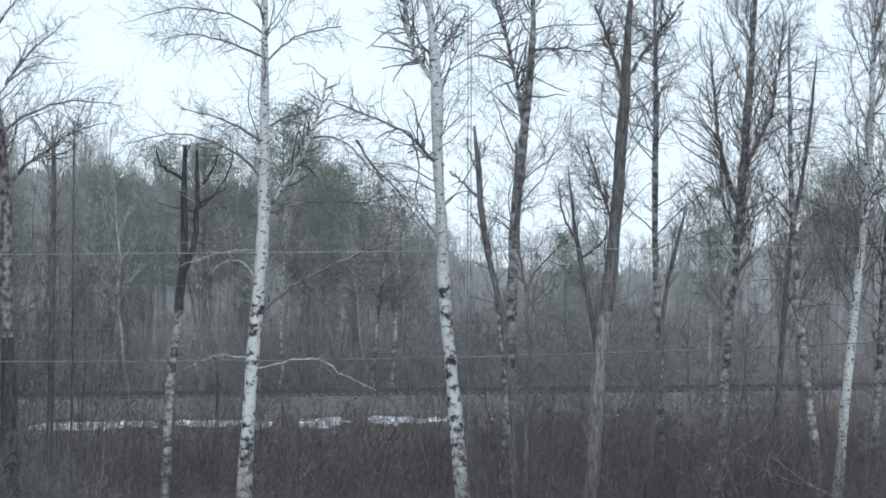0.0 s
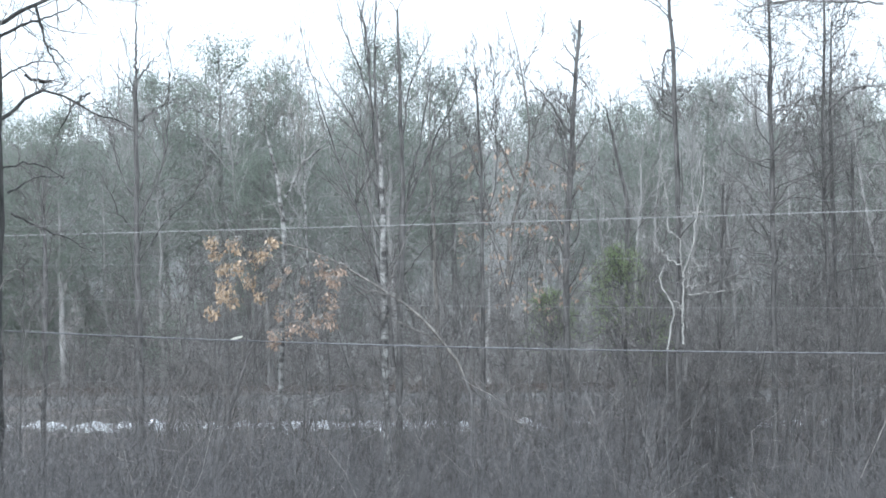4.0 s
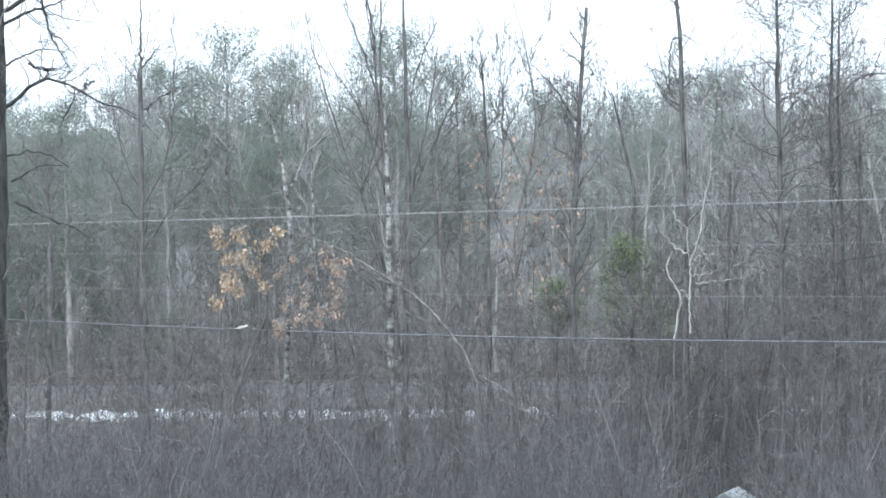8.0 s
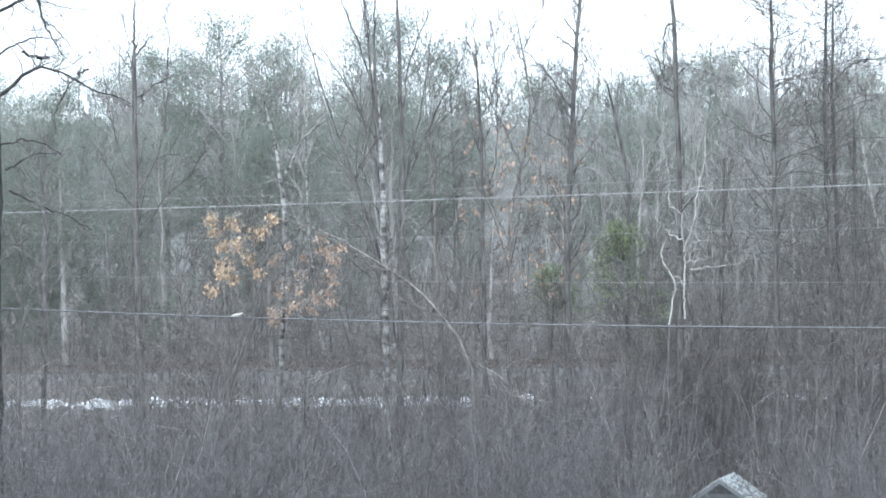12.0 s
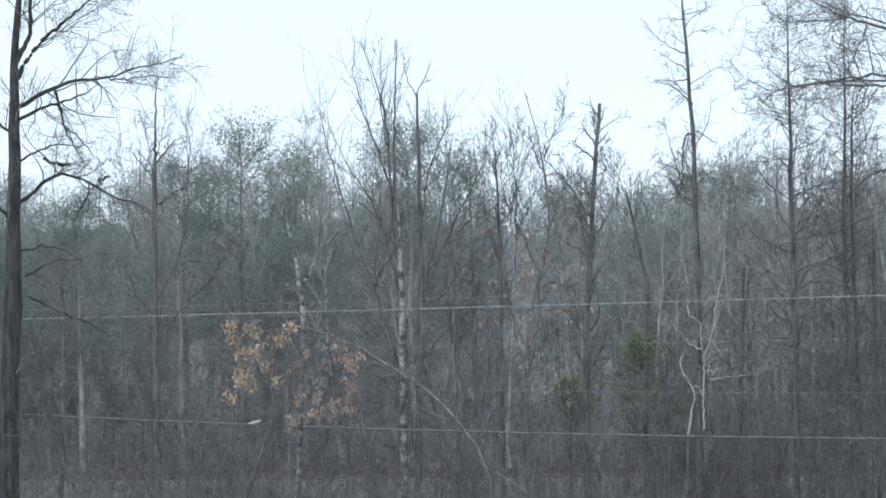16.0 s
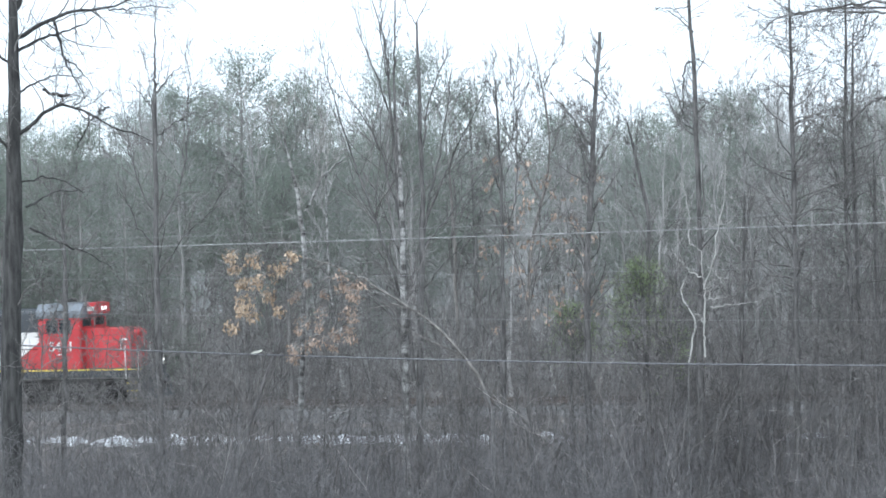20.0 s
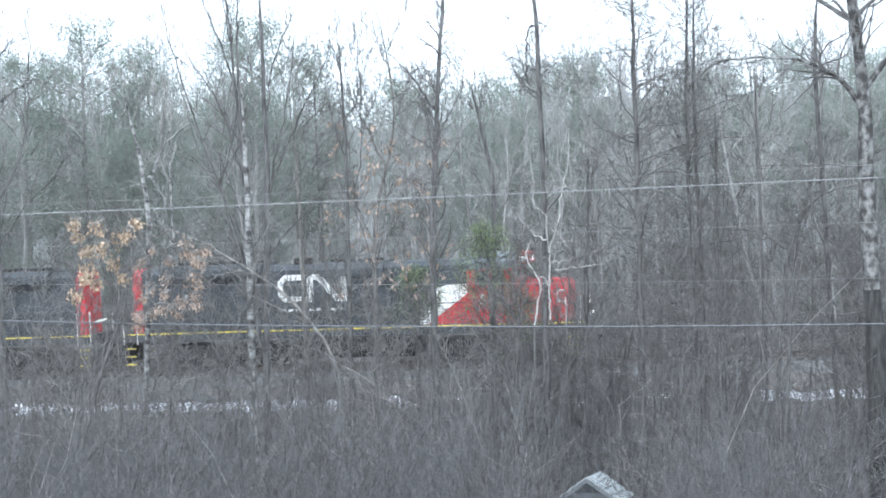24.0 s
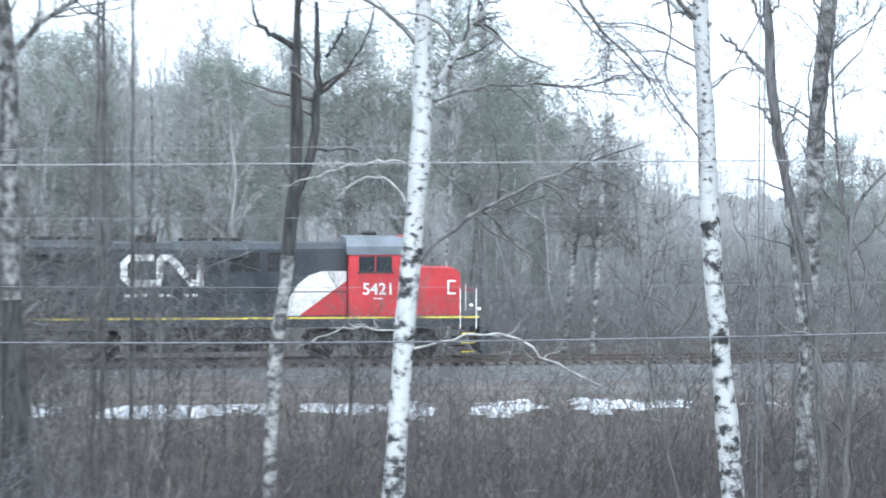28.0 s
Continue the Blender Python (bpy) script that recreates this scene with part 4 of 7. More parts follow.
tan_tree = tree("slim_tree", "slender tree with tan clinging leaves", 1.47, 70.99, 71,
     [[(0.50, 0.00, 0.00, 0.078), (0.50, 0.00, 3.94, 0.070), (0.59, 0.00, 7.04, 0.064), (0.65, 0.00, 9.14, 0.058), (0.92, 0.00, 10.09, 0.053), (0.99, 0.00, 10.78, 0.047), (1.18, 0.00, 10.93, 0.041), (1.40, 0.00, 11.64, 0.035), (1.43, 0.00, 12.66, 0.029), (1.27, 0.00, 13.99, 0.024), (1.17, 0.00, 14.78, 0.018), (0.75, 0.00, 16.12, 0.012)],
      [(0.99, 0.00, 10.78, 0.040), (0.61, 0.10, 11.82, 0.030), (0.24, 0.20, 12.46, 0.020), (0.02, 0.30, 13.16, 0.010)]],
     BARK_PALE, TWIG, [[(1.27, -0.00, 14.15, 0.025), (1.49, -0.10, 14.68, 0.019), (1.81, -0.20, 15.15, 0.014), (1.97, -0.30, 15.83, 0.008)],
      [(1.32, 0.00, 13.63, 0.022), (1.06, 0.10, 14.07, 0.017), (1.01, 0.20, 14.49, 0.012), (0.84, 0.30, 15.01, 0.007)],
      [(1.42, -0.00, 12.10, 0.020), (1.75, -0.20, 12.94, 0.013), (1.96, -0.40, 13.78, 0.007)],
      [(0.77, 0.00, 9.57, 0.020), (1.37, 0.25, 10.06, 0.013), (1.81, 0.50, 10.39, 0.007)],
      [(0.65, -0.00, 8.38, 0.022), (0.17, -0.25, 9.41, 0.014), (0.03, -0.50, 10.44, 0.007)],
      [(0.65, 0.00, 8.04, 0.022), (1.17, 0.20, 8.71, 0.014), (1.52, 0.40, 9.37, 0.007)]], seed=27, n=12, lo=0.3, reach=2.7, angle=30, lift=0.1, each=(6, 5), thin=0.009, wobble=0.2)
tree("slim_tree", "dark snag-topped pole with thin branches", 3.62, 68.91, 69,
     [[(0.04, 0.00, 0.00, 0.118), (0.04, 0.00, 4.11, 0.105), (0.09, 0.00, 7.12, 0.098), (0.11, 0.00, 8.72, 0.090), (0.27, 0.00, 10.46, 0.082), (0.34, 0.00, 11.45, 0.075), (0.46, 0.00, 12.97, 0.068), (0.56, 0.00, 14.10, 0.060), (0.67, 0.00, 14.86, 0.052), (0.72, 0.00, 15.62, 0.045)]],
     BARK, TWIG, [[(0.39, 0.00, 12.27, 0.045), (0.03, 0.17, 12.81, 0.033), (-0.33, 0.33, 13.44, 0.022), (-0.93, 0.50, 14.03, 0.010)],
      [(0.56, -0.00, 13.95, 0.030), (0.07, -0.15, 14.35, 0.019), (-0.15, -0.30, 14.54, 0.008)],
      [(0.57, 0.00, 14.40, 0.030), (0.24, 0.10, 14.91, 0.020), (0.16, 0.20, 15.11, 0.010)],
      [(0.62, -0.00, 14.40, 0.025), (0.84, -0.10, 14.62, 0.017), (0.94, -0.20, 14.80, 0.008)],
      [(0.59, 0.00, 13.49, 0.022), (0.81, 0.15, 13.65, 0.015), (1.02, 0.30, 13.84, 0.008)],
      [(0.41, 0.00, 12.37, 0.025), (0.30, 0.10, 13.04, 0.017), (0.27, 0.20, 13.70, 0.009)],
      [(0.32, -0.00, 10.89, 0.020), (0.11, -0.20, 12.05, 0.013), (-0.17, -0.40, 12.89, 0.007)],
      [(0.35, 0.00, 11.38, 0.020), (0.70, 0.20, 12.03, 0.013), (1.15, 0.40, 12.85, 0.007)]], seed=28, n=40, lo=0.4, reach=1.625, angle=40, lift=0.08, each=(5, 4), thin=0.009)
tree("slim_tree", "dark tall bare tree behind a crooked sapling", 7.24, 68.62, 69,
     [[(-0.35, 0.00, 0.00, 0.106), (-0.35, 0.00, 4.04, 0.095), (-0.24, 0.00, 8.66, 0.087), (-0.17, 0.00, 11.62, 0.078), (-0.25, 0.00, 12.77, 0.070), (-0.20, 0.00, 14.42, 0.062), (-0.27, 0.00, 15.57, 0.053), (-0.30, 0.00, 16.57, 0.045), (-0.37, 0.00, 17.72, 0.037), (-0.41, 0.00, 18.55, 0.028), (-0.51, 0.00, 19.55, 0.020)],
      [(-0.16, 0.00, 14.58, 0.040), (-0.41, 0.07, 14.67, 0.033), (-0.54, 0.13, 14.18, 0.027), (-0.57, 0.20, 13.11, 0.020)]],
     BARK, TWIG, [[(-0.31, 0.00, 16.93, 0.022), (-0.74, 0.10, 17.16, 0.017), (-1.15, 0.20, 17.42, 0.011), (-1.46, 0.30, 17.85, 0.006)],
      [(-0.27, -0.00, 16.43, 0.022), (-0.59, -0.15, 16.66, 0.014), (-1.00, -0.30, 16.92, 0.006)],
      [(-0.25, 0.00, 16.23, 0.024), (-0.61, 0.13, 16.20, 0.018), (-1.02, 0.27, 16.26, 0.012), (-1.43, 0.40, 16.20, 0.006)],
      [(-0.20, -0.00, 15.49, 0.026), (-0.54, -0.13, 15.83, 0.019), (-0.86, -0.27, 16.09, 0.013), (-1.19, -0.40, 16.10, 0.006)],
      [(-0.35, 0.00, 18.14, 0.016), (0.11, 0.10, 18.20, 0.011), (0.36, 0.20, 18.35, 0.005)],
      [(-0.34, -0.00, 17.97, 0.016), (-0.72, -0.10, 18.02, 0.011), (-1.05, -0.20, 18.00, 0.005)],
      [(-0.19, 0.00, 14.75, 0.020), (0.16, 0.15, 14.57, 0.013), (0.35, 0.30, 14.40, 0.007)],
      [(-0.21, -0.00, 13.10, 0.022), (0.33, -0.20, 13.58, 0.014), (0.56, -0.40, 14.06, 0.007)],
      [(-0.57, 0.00, 13.11, 0.022), (-0.76, 0.10, 13.78, 0.017), (-0.91, 0.20, 14.44, 0.011), (-1.06, 0.30, 14.94, 0.006)],
      [(-0.19, -0.00, 12.61, 0.022), (-0.63, -0.13, 12.87, 0.017), (-1.01, -0.27, 13.62, 0.011), (-1.25, -0.40, 13.96, 0.006)],
      [(-0.26, 0.00, 15.90, 0.014), (0.04, 0.10, 16.06, 0.009), (0.24, 0.20, 16.02, 0.005)]], seed=29, n=40, lo=0.4, reach=2.125, angle=50, lift=0.02, each=(5, 4), thin=0.008)
tree("crooked_tree", "crooked pale dead sapling with twisted bare branches", 5.92, 65.74, 66,
     [[(0.33, 0.00, 0.00, 0.038), (0.33, 0.00, 4.29, 0.034), (0.41, 0.00, 5.89, 0.032), (0.47, 0.00, 6.36, 0.030), (0.60, 0.00, 6.99, 0.027), (0.63, 0.00, 7.36, 0.025), (0.40, 0.00, 7.59, 0.023), (0.33, 0.00, 7.84, 0.021), (0.21, 0.00, 8.03, 0.018), (0.34, 0.00, 8.27, 0.016), (0.41, 0.00, 8.48, 0.014)],
      [(0.86, 0.00, 6.20, 0.026), (0.87, 0.00, 7.14, 0.024), (0.89, 0.00, 7.62, 0.022), (0.92, 0.00, 8.09, 0.020), (0.85, 0.00, 8.58, 0.018), (0.85, 0.00, 9.16, 0.016), (0.75, 0.00, 9.25, 0.014), (0.53, 0.00, 9.36, 0.012)]],
     PALE_WOOD, TWIG_PALE, [[(0.63, 0.00, 7.41, 0.026), (0.80, 0.00, 7.31, 0.022), (0.87, 0.00, 7.14, 0.018)],
      [(0.83, 0.00, 8.44, 0.022), (0.59, 0.03, 8.53, 0.018), (0.42, 0.05, 8.69, 0.015), (0.24, 0.08, 8.91, 0.011), (0.05, 0.10, 9.12, 0.008)],
      [(0.17, 0.00, 8.69, 0.012), (0.26, 0.00, 8.80, 0.009), (0.36, 0.00, 8.88, 0.007)],
      [(1.00, -0.00, 8.70, 0.020), (1.17, -0.05, 8.62, 0.014), (1.40, -0.10, 8.22, 0.009)],
      [(1.11, 0.00, 8.32, 0.014), (1.38, 0.05, 8.35, 0.011), (1.69, 0.10, 8.39, 0.007)],
      [(0.97, 0.00, 7.78, 0.020), (1.21, 0.00, 7.85, 0.016), (1.52, 0.00, 7.86, 0.012)],
      [(1.06, 0.00, 7.59, 0.019), (1.56, 0.03, 7.65, 0.016), (1.89, 0.05, 7.63, 0.013), (2.29, 0.08, 7.71, 0.011), (2.56, 0.10, 7.79, 0.008)],
      [(0.95, 0.00, 9.63, 0.022), (1.12, 0.00, 9.83, 0.017), (1.58, 0.00, 9.88, 0.013), (1.74, 0.00, 9.96, 0.008)],
      [(0.88, 0.00, 8.08, 0.022), (1.26, 0.03, 9.15, 0.020), (1.31, 0.07, 9.73, 0.018), (1.39, 0.10, 9.98, 0.015), (1.48, 0.13, 10.31, 0.013), (1.56, 0.17, 10.98, 0.011), (1.60, 0.20, 11.52, 0.009)],
      [(0.53, 0.00, 9.36, 0.016), (0.50, 0.03, 9.76, 0.014), (0.54, 0.05, 10.34, 0.011), (0.41, 0.08, 10.65, 0.009), (0.35, 0.10, 11.24, 0.007)],
      [(1.03, 0.00, 7.84, 0.014), (1.06, 0.00, 8.04, 0.011), (1.10, 0.00, 8.47, 0.008)]], seed=30, n=0, lo=0.45, reach=0.6, each=(2, 2), thin=0.009, wobble=0.3, k=60, base=(11, BARK))
tree("birch_tree", "slim patchy birch amid a dark multi-stemmed tree", -1.60, 66.98, 67,
     [[(0.00, 0.00, 0.00, 0.108), (-0.01, 0.00, 1.83, 0.097), (-0.02, 0.00, 5.22, 0.097), (0.01, 0.00, 8.29, 0.097), (0.06, 0.00, 11.02, 0.080), (0.02, 0.00, 12.31, 0.036), (-0.01, 0.00, 13.31, 0.008)]],
     BIRCH_DULL, TWIG, [], seed=31, n=18, lo=0.5, reach=1.8, angle=32, lift=0.08, each=(4, 4), thin=0.007)
tree("slim_tree", "thin bare pole tree among the brush", 7.96, 69.55, 70,
     [[(0.00, 0.00, 0.00, 0.075), (0.24, 0.00, 5.06, 0.067), (0.36, 0.00, 7.40, 0.067), (0.52, 0.00, 10.40, 0.038), (0.54, 0.00, 10.70, 0.008)]],
     BARK, TWIG, [], seed=32, n=16, lo=0.3, reach=2.7, each=(6, 5), thin=0.009, angle=30, lift=0.1, wobble=0.2)
tree("slim_tree", "tall dark conifer-like pole with short dead branches", 9.62, 68.33, 69,
     [[(0.00, 0.00, 0.00, 0.098), (0.04, 0.00, 3.15, 0.087), (0.08, 0.00, 5.79, 0.087), (0.14, 0.00, 9.40, 0.081), (0.16, 0.00, 12.68, 0.068), (0.18, 0.00, 15.63, 0.042), (0.19, 0.00, 18.63, 0.008)]],
     BARK, TWIG, [], seed=33, n=92, lo=0.42, reach=2.7, angle=65, lift=0.03, each=(5, 5), thin=0.0085, lens=(0.48, 0.42))
tree("slim_tree", "tall dark pole with short dead branches", 11.37, 69.07, 70,
     [[(0.00, 0.00, 0.00, 0.071), (0.03, 0.00, 2.98, 0.063), (0.08, 0.00, 7.31, 0.063), (0.01, 0.00, 11.29, 0.057), (0.16, 0.00, 15.59, 0.033), (0.26, 0.00, 18.59, 0.008)]],
     BARK, TWIG, [], seed=34, n=92, lo=0.42, reach=2.7, angle=62, lift=0.03, each=(5, 5), thin=0.0085, lens=(0.48, 0.42))
tree("slim_tree", "thin dark bare tree in the thicket", 12.33, 69.92, 71,
     [[(0.00, 0.00, 0.00, 0.086), (0.02, 0.00, 2.83, 0.077), (0.05, 0.00, 7.21, 0.068), (0.07, 0.00, 11.57, 0.038), (0.08, 0.00, 11.87, 0.008)]],
     BARK, TWIG, [], seed=35, n=16, lo=0.3, reach=2.7, each=(6, 5), thin=0.009, angle=30, lift=0.1, wobble=0.2)
tree("slim_tree", "tall thin dark pole tree", 18.46, 68.56, 71,
     [[(0.00, 0.00, 0.00, 0.065), (0.10, 0.00, 5.70, 0.058), (0.18, 0.00, 10.11, 0.058), (0.22, 0.00, 14.50, 0.034), (0.23, 0.00, 14.80, 0.008)]],
     BARK, TWIG, [], seed=36, n=16, lo=0.3, reach=2.7, angle=30, lift=0.1, each=(6, 5), thin=0.009, lens=(0.45, 0.4), wobble=0.2)
tree("slim_tree", "tall thin dark pole tree", 19.66, 69.26, 72,
     [[(0.00, 0.00, 0.00, 0.065), (0.05, 0.00, 5.58, 0.058), (0.08, 0.00, 9.54, 0.052), (0.10, 0.00, 14.50, 0.029), (0.10, 0.00, 14.80, 0.008)]],
     BARK, TWIG, [], seed=37, n=16, lo=0.3, reach=2.7, angle=30, lift=0.1, each=(6, 5), thin=0.009, lens=(0.45, 0.4), wobble=0.2)
tree("slim_tree", "crooked bare sapling in the thicket", 12.63, 64.78, 66,
     [[(0.00, 0.00, 0.00, 0.059), (0.42, 0.00, 5.23, 0.052), (0.71, 0.00, 7.77, 0.047), (1.28, 0.00, 9.02, 0.043), (1.46, 0.00, 9.81, 0.018), (1.65, 0.00, 10.69, 0.005)]],
     BARK, TWIG, [[(0.71, 0.00, 7.92, 0.040), (0.08, 0.30, 8.40, 0.032), (-0.87, 0.40, 8.58, 0.016)]], seed=38, n=25, lo=0.3, reach=2.275, each=(5, 4), thin=0.009)
tree("slim_tree", "thin grey bare tree in the thicket", 12.11, 70.97, 72,
     [[(0.00, 0.00, 0.00, 0.065), (-0.08, 0.00, 5.73, 0.058), (-0.13, 0.00, 9.20, 0.058), (-0.16, 0.00, 12.82, 0.052), (-0.03, 0.00, 15.41, 0.029), (-0.02, 0.00, 15.70, 0.008)]],
     BARK, TWIG, [], seed=39, n=16, lo=0.3, reach=2.7, each=(6, 5), thin=0.009, angle=30, lift=0.1, wobble=0.2)
tree("slim_tree", "thin bare tree in the thicket", 13.42, 68.70, 70,
     [[(0.00, 0.00, 0.00, 0.056), (0.00, 0.00, 5.22, 0.050), (0.00, 0.00, 9.43, 0.044), (-0.02, 0.00, 12.78, 0.024), (-0.02, 0.00, 13.08, 0.008)]],
     BARK, TWIG, [], seed=40, n=16, lo=0.3, reach=2.7, each=(6, 5), thin=0.009, angle=30, lift=0.1, wobble=0.2)
tree("slim_tree", "grey bare tree behind the large birch", 16.15, 71.19, 73,
     [[(0.00, 0.00, 0.00, 0.088), (-0.17, 0.00, 5.55, 0.079), (-0.31, 0.00, 10.11, 0.079), (-0.42, 0.00, 13.60, 0.061), (-0.21, 0.00, 15.34, 0.033), (-0.17, 0.00, 15.63, 0.008)]],
     BARK, TWIG, [], seed=41, n=16, lo=0.3, reach=2.7, each=(6, 5), thin=0.009, angle=30, lift=0.1, wobble=0.2)
tree("slim_tree", "thin dark bare tree near the snag", 24.96, 67.54, 72,
     [[(0.00, 0.00, 0.00, 0.078), (0.08, 0.00, 2.24, 0.069), (0.12, 0.00, 3.28, 0.061), (0.16, 0.00, 5.02, 0.032), (0.17, 0.00, 5.32, 0.008)]],
     BARK, TWIG, [], seed=42, n=16, lo=0.3, reach=2.7, each=(6, 5), thin=0.009, angle=30, lift=0.1, wobble=0.2)
tree("slim_tree", "grey sapling beside the large birch", 12.67, 63.75, 65,
     [[(0.00, 0.00, 0.00, 0.047), (0.46, 0.00, 5.69, 0.042), (0.71, 0.00, 8.34, 0.037), (1.11, 0.00, 9.58, 0.021), (1.20, 0.00, 9.87, 0.005)]],
     BARK, TWIG, [], seed=43, n=16, lo=0.3, reach=2.7, each=(6, 5), thin=0.009, angle=30, lift=0.1, wobble=0.2)
tree("slim_tree", "dark leaning sapling in the thicket", -6.57, 63.66, 64,
     [[(0.00, 0.00, 0.00, 0.078), (0.24, 0.00, 2.96, 0.069), (0.84, 0.00, 5.09, 0.062), (1.67, 0.00, 7.06, 0.035), (1.78, 0.00, 7.33, 0.008)]],
     BARK, TWIG, [], seed=44, n=16, lo=0.3, reach=2.7, each=(6, 5), thin=0.009, angle=30, lift=0.1, wobble=0.2)
tree("slim_tree", "pale thin birch standing behind the brush", -5.38, 73.81, 74,
     [[(0.00, 0.00, 0.00, 0.090), (0.47, 0.00, 7.25, 0.080), (0.60, 0.00, 9.38, 0.080), (0.39, 0.00, 11.51, 0.062), (0.04, 0.00, 12.94, 0.027), (-0.03, 0.00, 13.23, 0.008)],
      [(0.64, 0.00, 10.62, 0.044), (1.19, 0.00, 11.66, 0.036), (2.01, 0.00, 12.35, 0.027)]],
     BIRCH_DULL, TWIG_PALE, [], seed=45, n=16, lo=0.3, reach=2.7, angle=30, lift=0.1, each=(6, 5), thin=0.009, wobble=0.2)
tree("slim_tree", "pale sapling with peeling bark", -0.05, 73.00, 73,
     [[(0.00, 0.00, 0.00, 0.069), (-0.04, 0.00, 6.42, 0.061), (-0.05, 0.00, 8.88, 0.061), (-0.14, 0.00, 11.86, 0.033), (-0.15, 0.00, 12.16, 0.008)]],
     BARK_PALE, TWIG, [], seed=46, n=16, lo=0.3, reach=2.7, angle=30, lift=0.1, each=(6, 5), thin=0.009, wobble=0.2)
tree("slim_tree", "thin grey tree with brownish twigs", 5.63, 73.79, 74,
     [[(0.00, 0.00, 0.00, 0.080), (0.22, 0.00, 6.11, 0.071), (0.37, 0.00, 10.19, 0.062), (-0.21, 0.00, 12.86, 0.033), (-0.27, 0.00, 13.16, 0.008)]],
     BARK, TWIG, [], seed=47, n=16, lo=0.3, reach=2.7, each=(6, 5), thin=0.009, angle=30, lift=0.1, wobble=0.2)
tree("slim_tree", "slim bare tree at the wood's edge", -12.57, 72.93, 74,
     [[(0.00, 0.00, 0.00, 0.090), (0.24, 0.00, 5.47, 0.080), (0.38, 0.00, 8.63, 0.071), (0.35, 0.00, 11.44, 0.033), (0.35, 0.00, 11.74, 0.008)]],
     BARK, TWIG, [], seed=48, n=16, lo=0.3, reach=2.7, each=(6, 5), thin=0.009, angle=30, lift=0.1, wobble=0.2)
tree("slim_tree", "pale bare tree in the thicket", 18.90, 69.47, 72,
     [[(0.00, 0.00, 0.00, 0.074), (0.08, 0.00, 5.76, 0.066), (0.15, 0.00, 11.02, 0.066), (0.13, 0.00, 13.93, 0.039), (0.13, 0.00, 14.23, 0.008)]],
     BARK, TWIG, [], seed=49, n=16, lo=0.3, reach=2.7, each=(6, 5), thin=0.009, angle=30, lift=0.1, wobble=0.2)
tree("birch_tree", "thin white birch before the dark wood", 47.73, 102.42, 113,
     [[(0.00, 0.00, 0.00, 0.155), (0.20, 0.00, 2.55, 0.138), (0.42, 0.00, 5.32, 0.138), (0.76, 0.00, 7.40, 0.078), (1.24, 0.00, 10.36, 0.008)]],
     BIRCH_DULL, TWIG, [], seed=50, n=30, lo=0.4, reach=2.09, each=(7, 7), thin=0.0095, lens=(0.55, 0.55), angle=48, lift=0.0, wobble=0.4, pale_top=LIMB)
tree("birch_tree", "thin white birch before the dark wood", 48.35, 101.02, 112,
     [[(0.00, 0.00, 0.00, 0.141), (0.23, 0.00, 4.04, 0.126), (0.35, 0.00, 6.33, 0.126), (0.44, 0.00, 7.70, 0.077), (0.63, 0.00, 10.70, 0.008)]],
     BIRCH_DULL, TWIG, [], seed=51, n=30, lo=0.4, reach=2.09, each=(7, 7), thin=0.0095, lens=(0.55, 0.55), angle=48, lift=0.0, wobble=0.4, pale_top=LIMB)
tree("slim_tree", "bare branching tree in front of the sky", 36.99, 57.06, 68,
     [[(0.00, 0.00, 0.00, 0.119), (-0.50, 0.00, 6.21, 0.107), (-0.95, 0.00, 8.76, 0.096), (-1.32, 0.00, 10.46, 0.085), (-1.53, 0.00, 12.37, 0.040), (-1.62, 0.00, 13.27, 0.008)]],
     BARK, TWIG, [[(-1.26, 0.00, 10.25, 0.053), (-1.79, 0.20, 11.10, 0.043), (-2.00, 0.30, 12.49, 0.032)],
      [(-1.16, 0.00, 9.61, 0.053), (-0.31, 0.30, 10.24, 0.043), (0.12, 0.40, 10.88, 0.021)]], seed=52, n=25, lo=0.3, reach=2.275, each=(5, 4), thin=0.009)
tree("slim_tree", "dark bare sapling in the brush", 37.62, 55.45, 67,
     [[(0.00, 0.00, 0.00, 0.094), (0.67, 0.00, 8.34, 0.084), (1.09, 0.00, 10.00, 0.073), (1.45, 0.00, 11.46, 0.031), (1.52, 0.00, 11.75, 0.008)]],
     BARK, TWIG, [], seed=53, n=16, lo=0.3, reach=2.7, each=(6, 5), thin=0.009, angle=30, lift=0.1, wobble=0.2)
tree("slim_tree", "fuzzy bare tree with fine twigs", 44.15, 56.88, 72,
     [[(0.00, 0.00, 0.00, 0.126), (0.40, 0.00, 5.56, 0.113), (0.75, 0.00, 10.44, 0.102), (1.30, 0.00, 13.09, 0.079), (1.76, 0.00, 17.50, 0.042), (1.79, 0.00, 17.80, 0.008)]],
     BARK, TWIG, [], seed=54, n=16, lo=0.3, reach=2.7, each=(6, 5), thin=0.009, angle=30, lift=0.1, wobble=0.2)
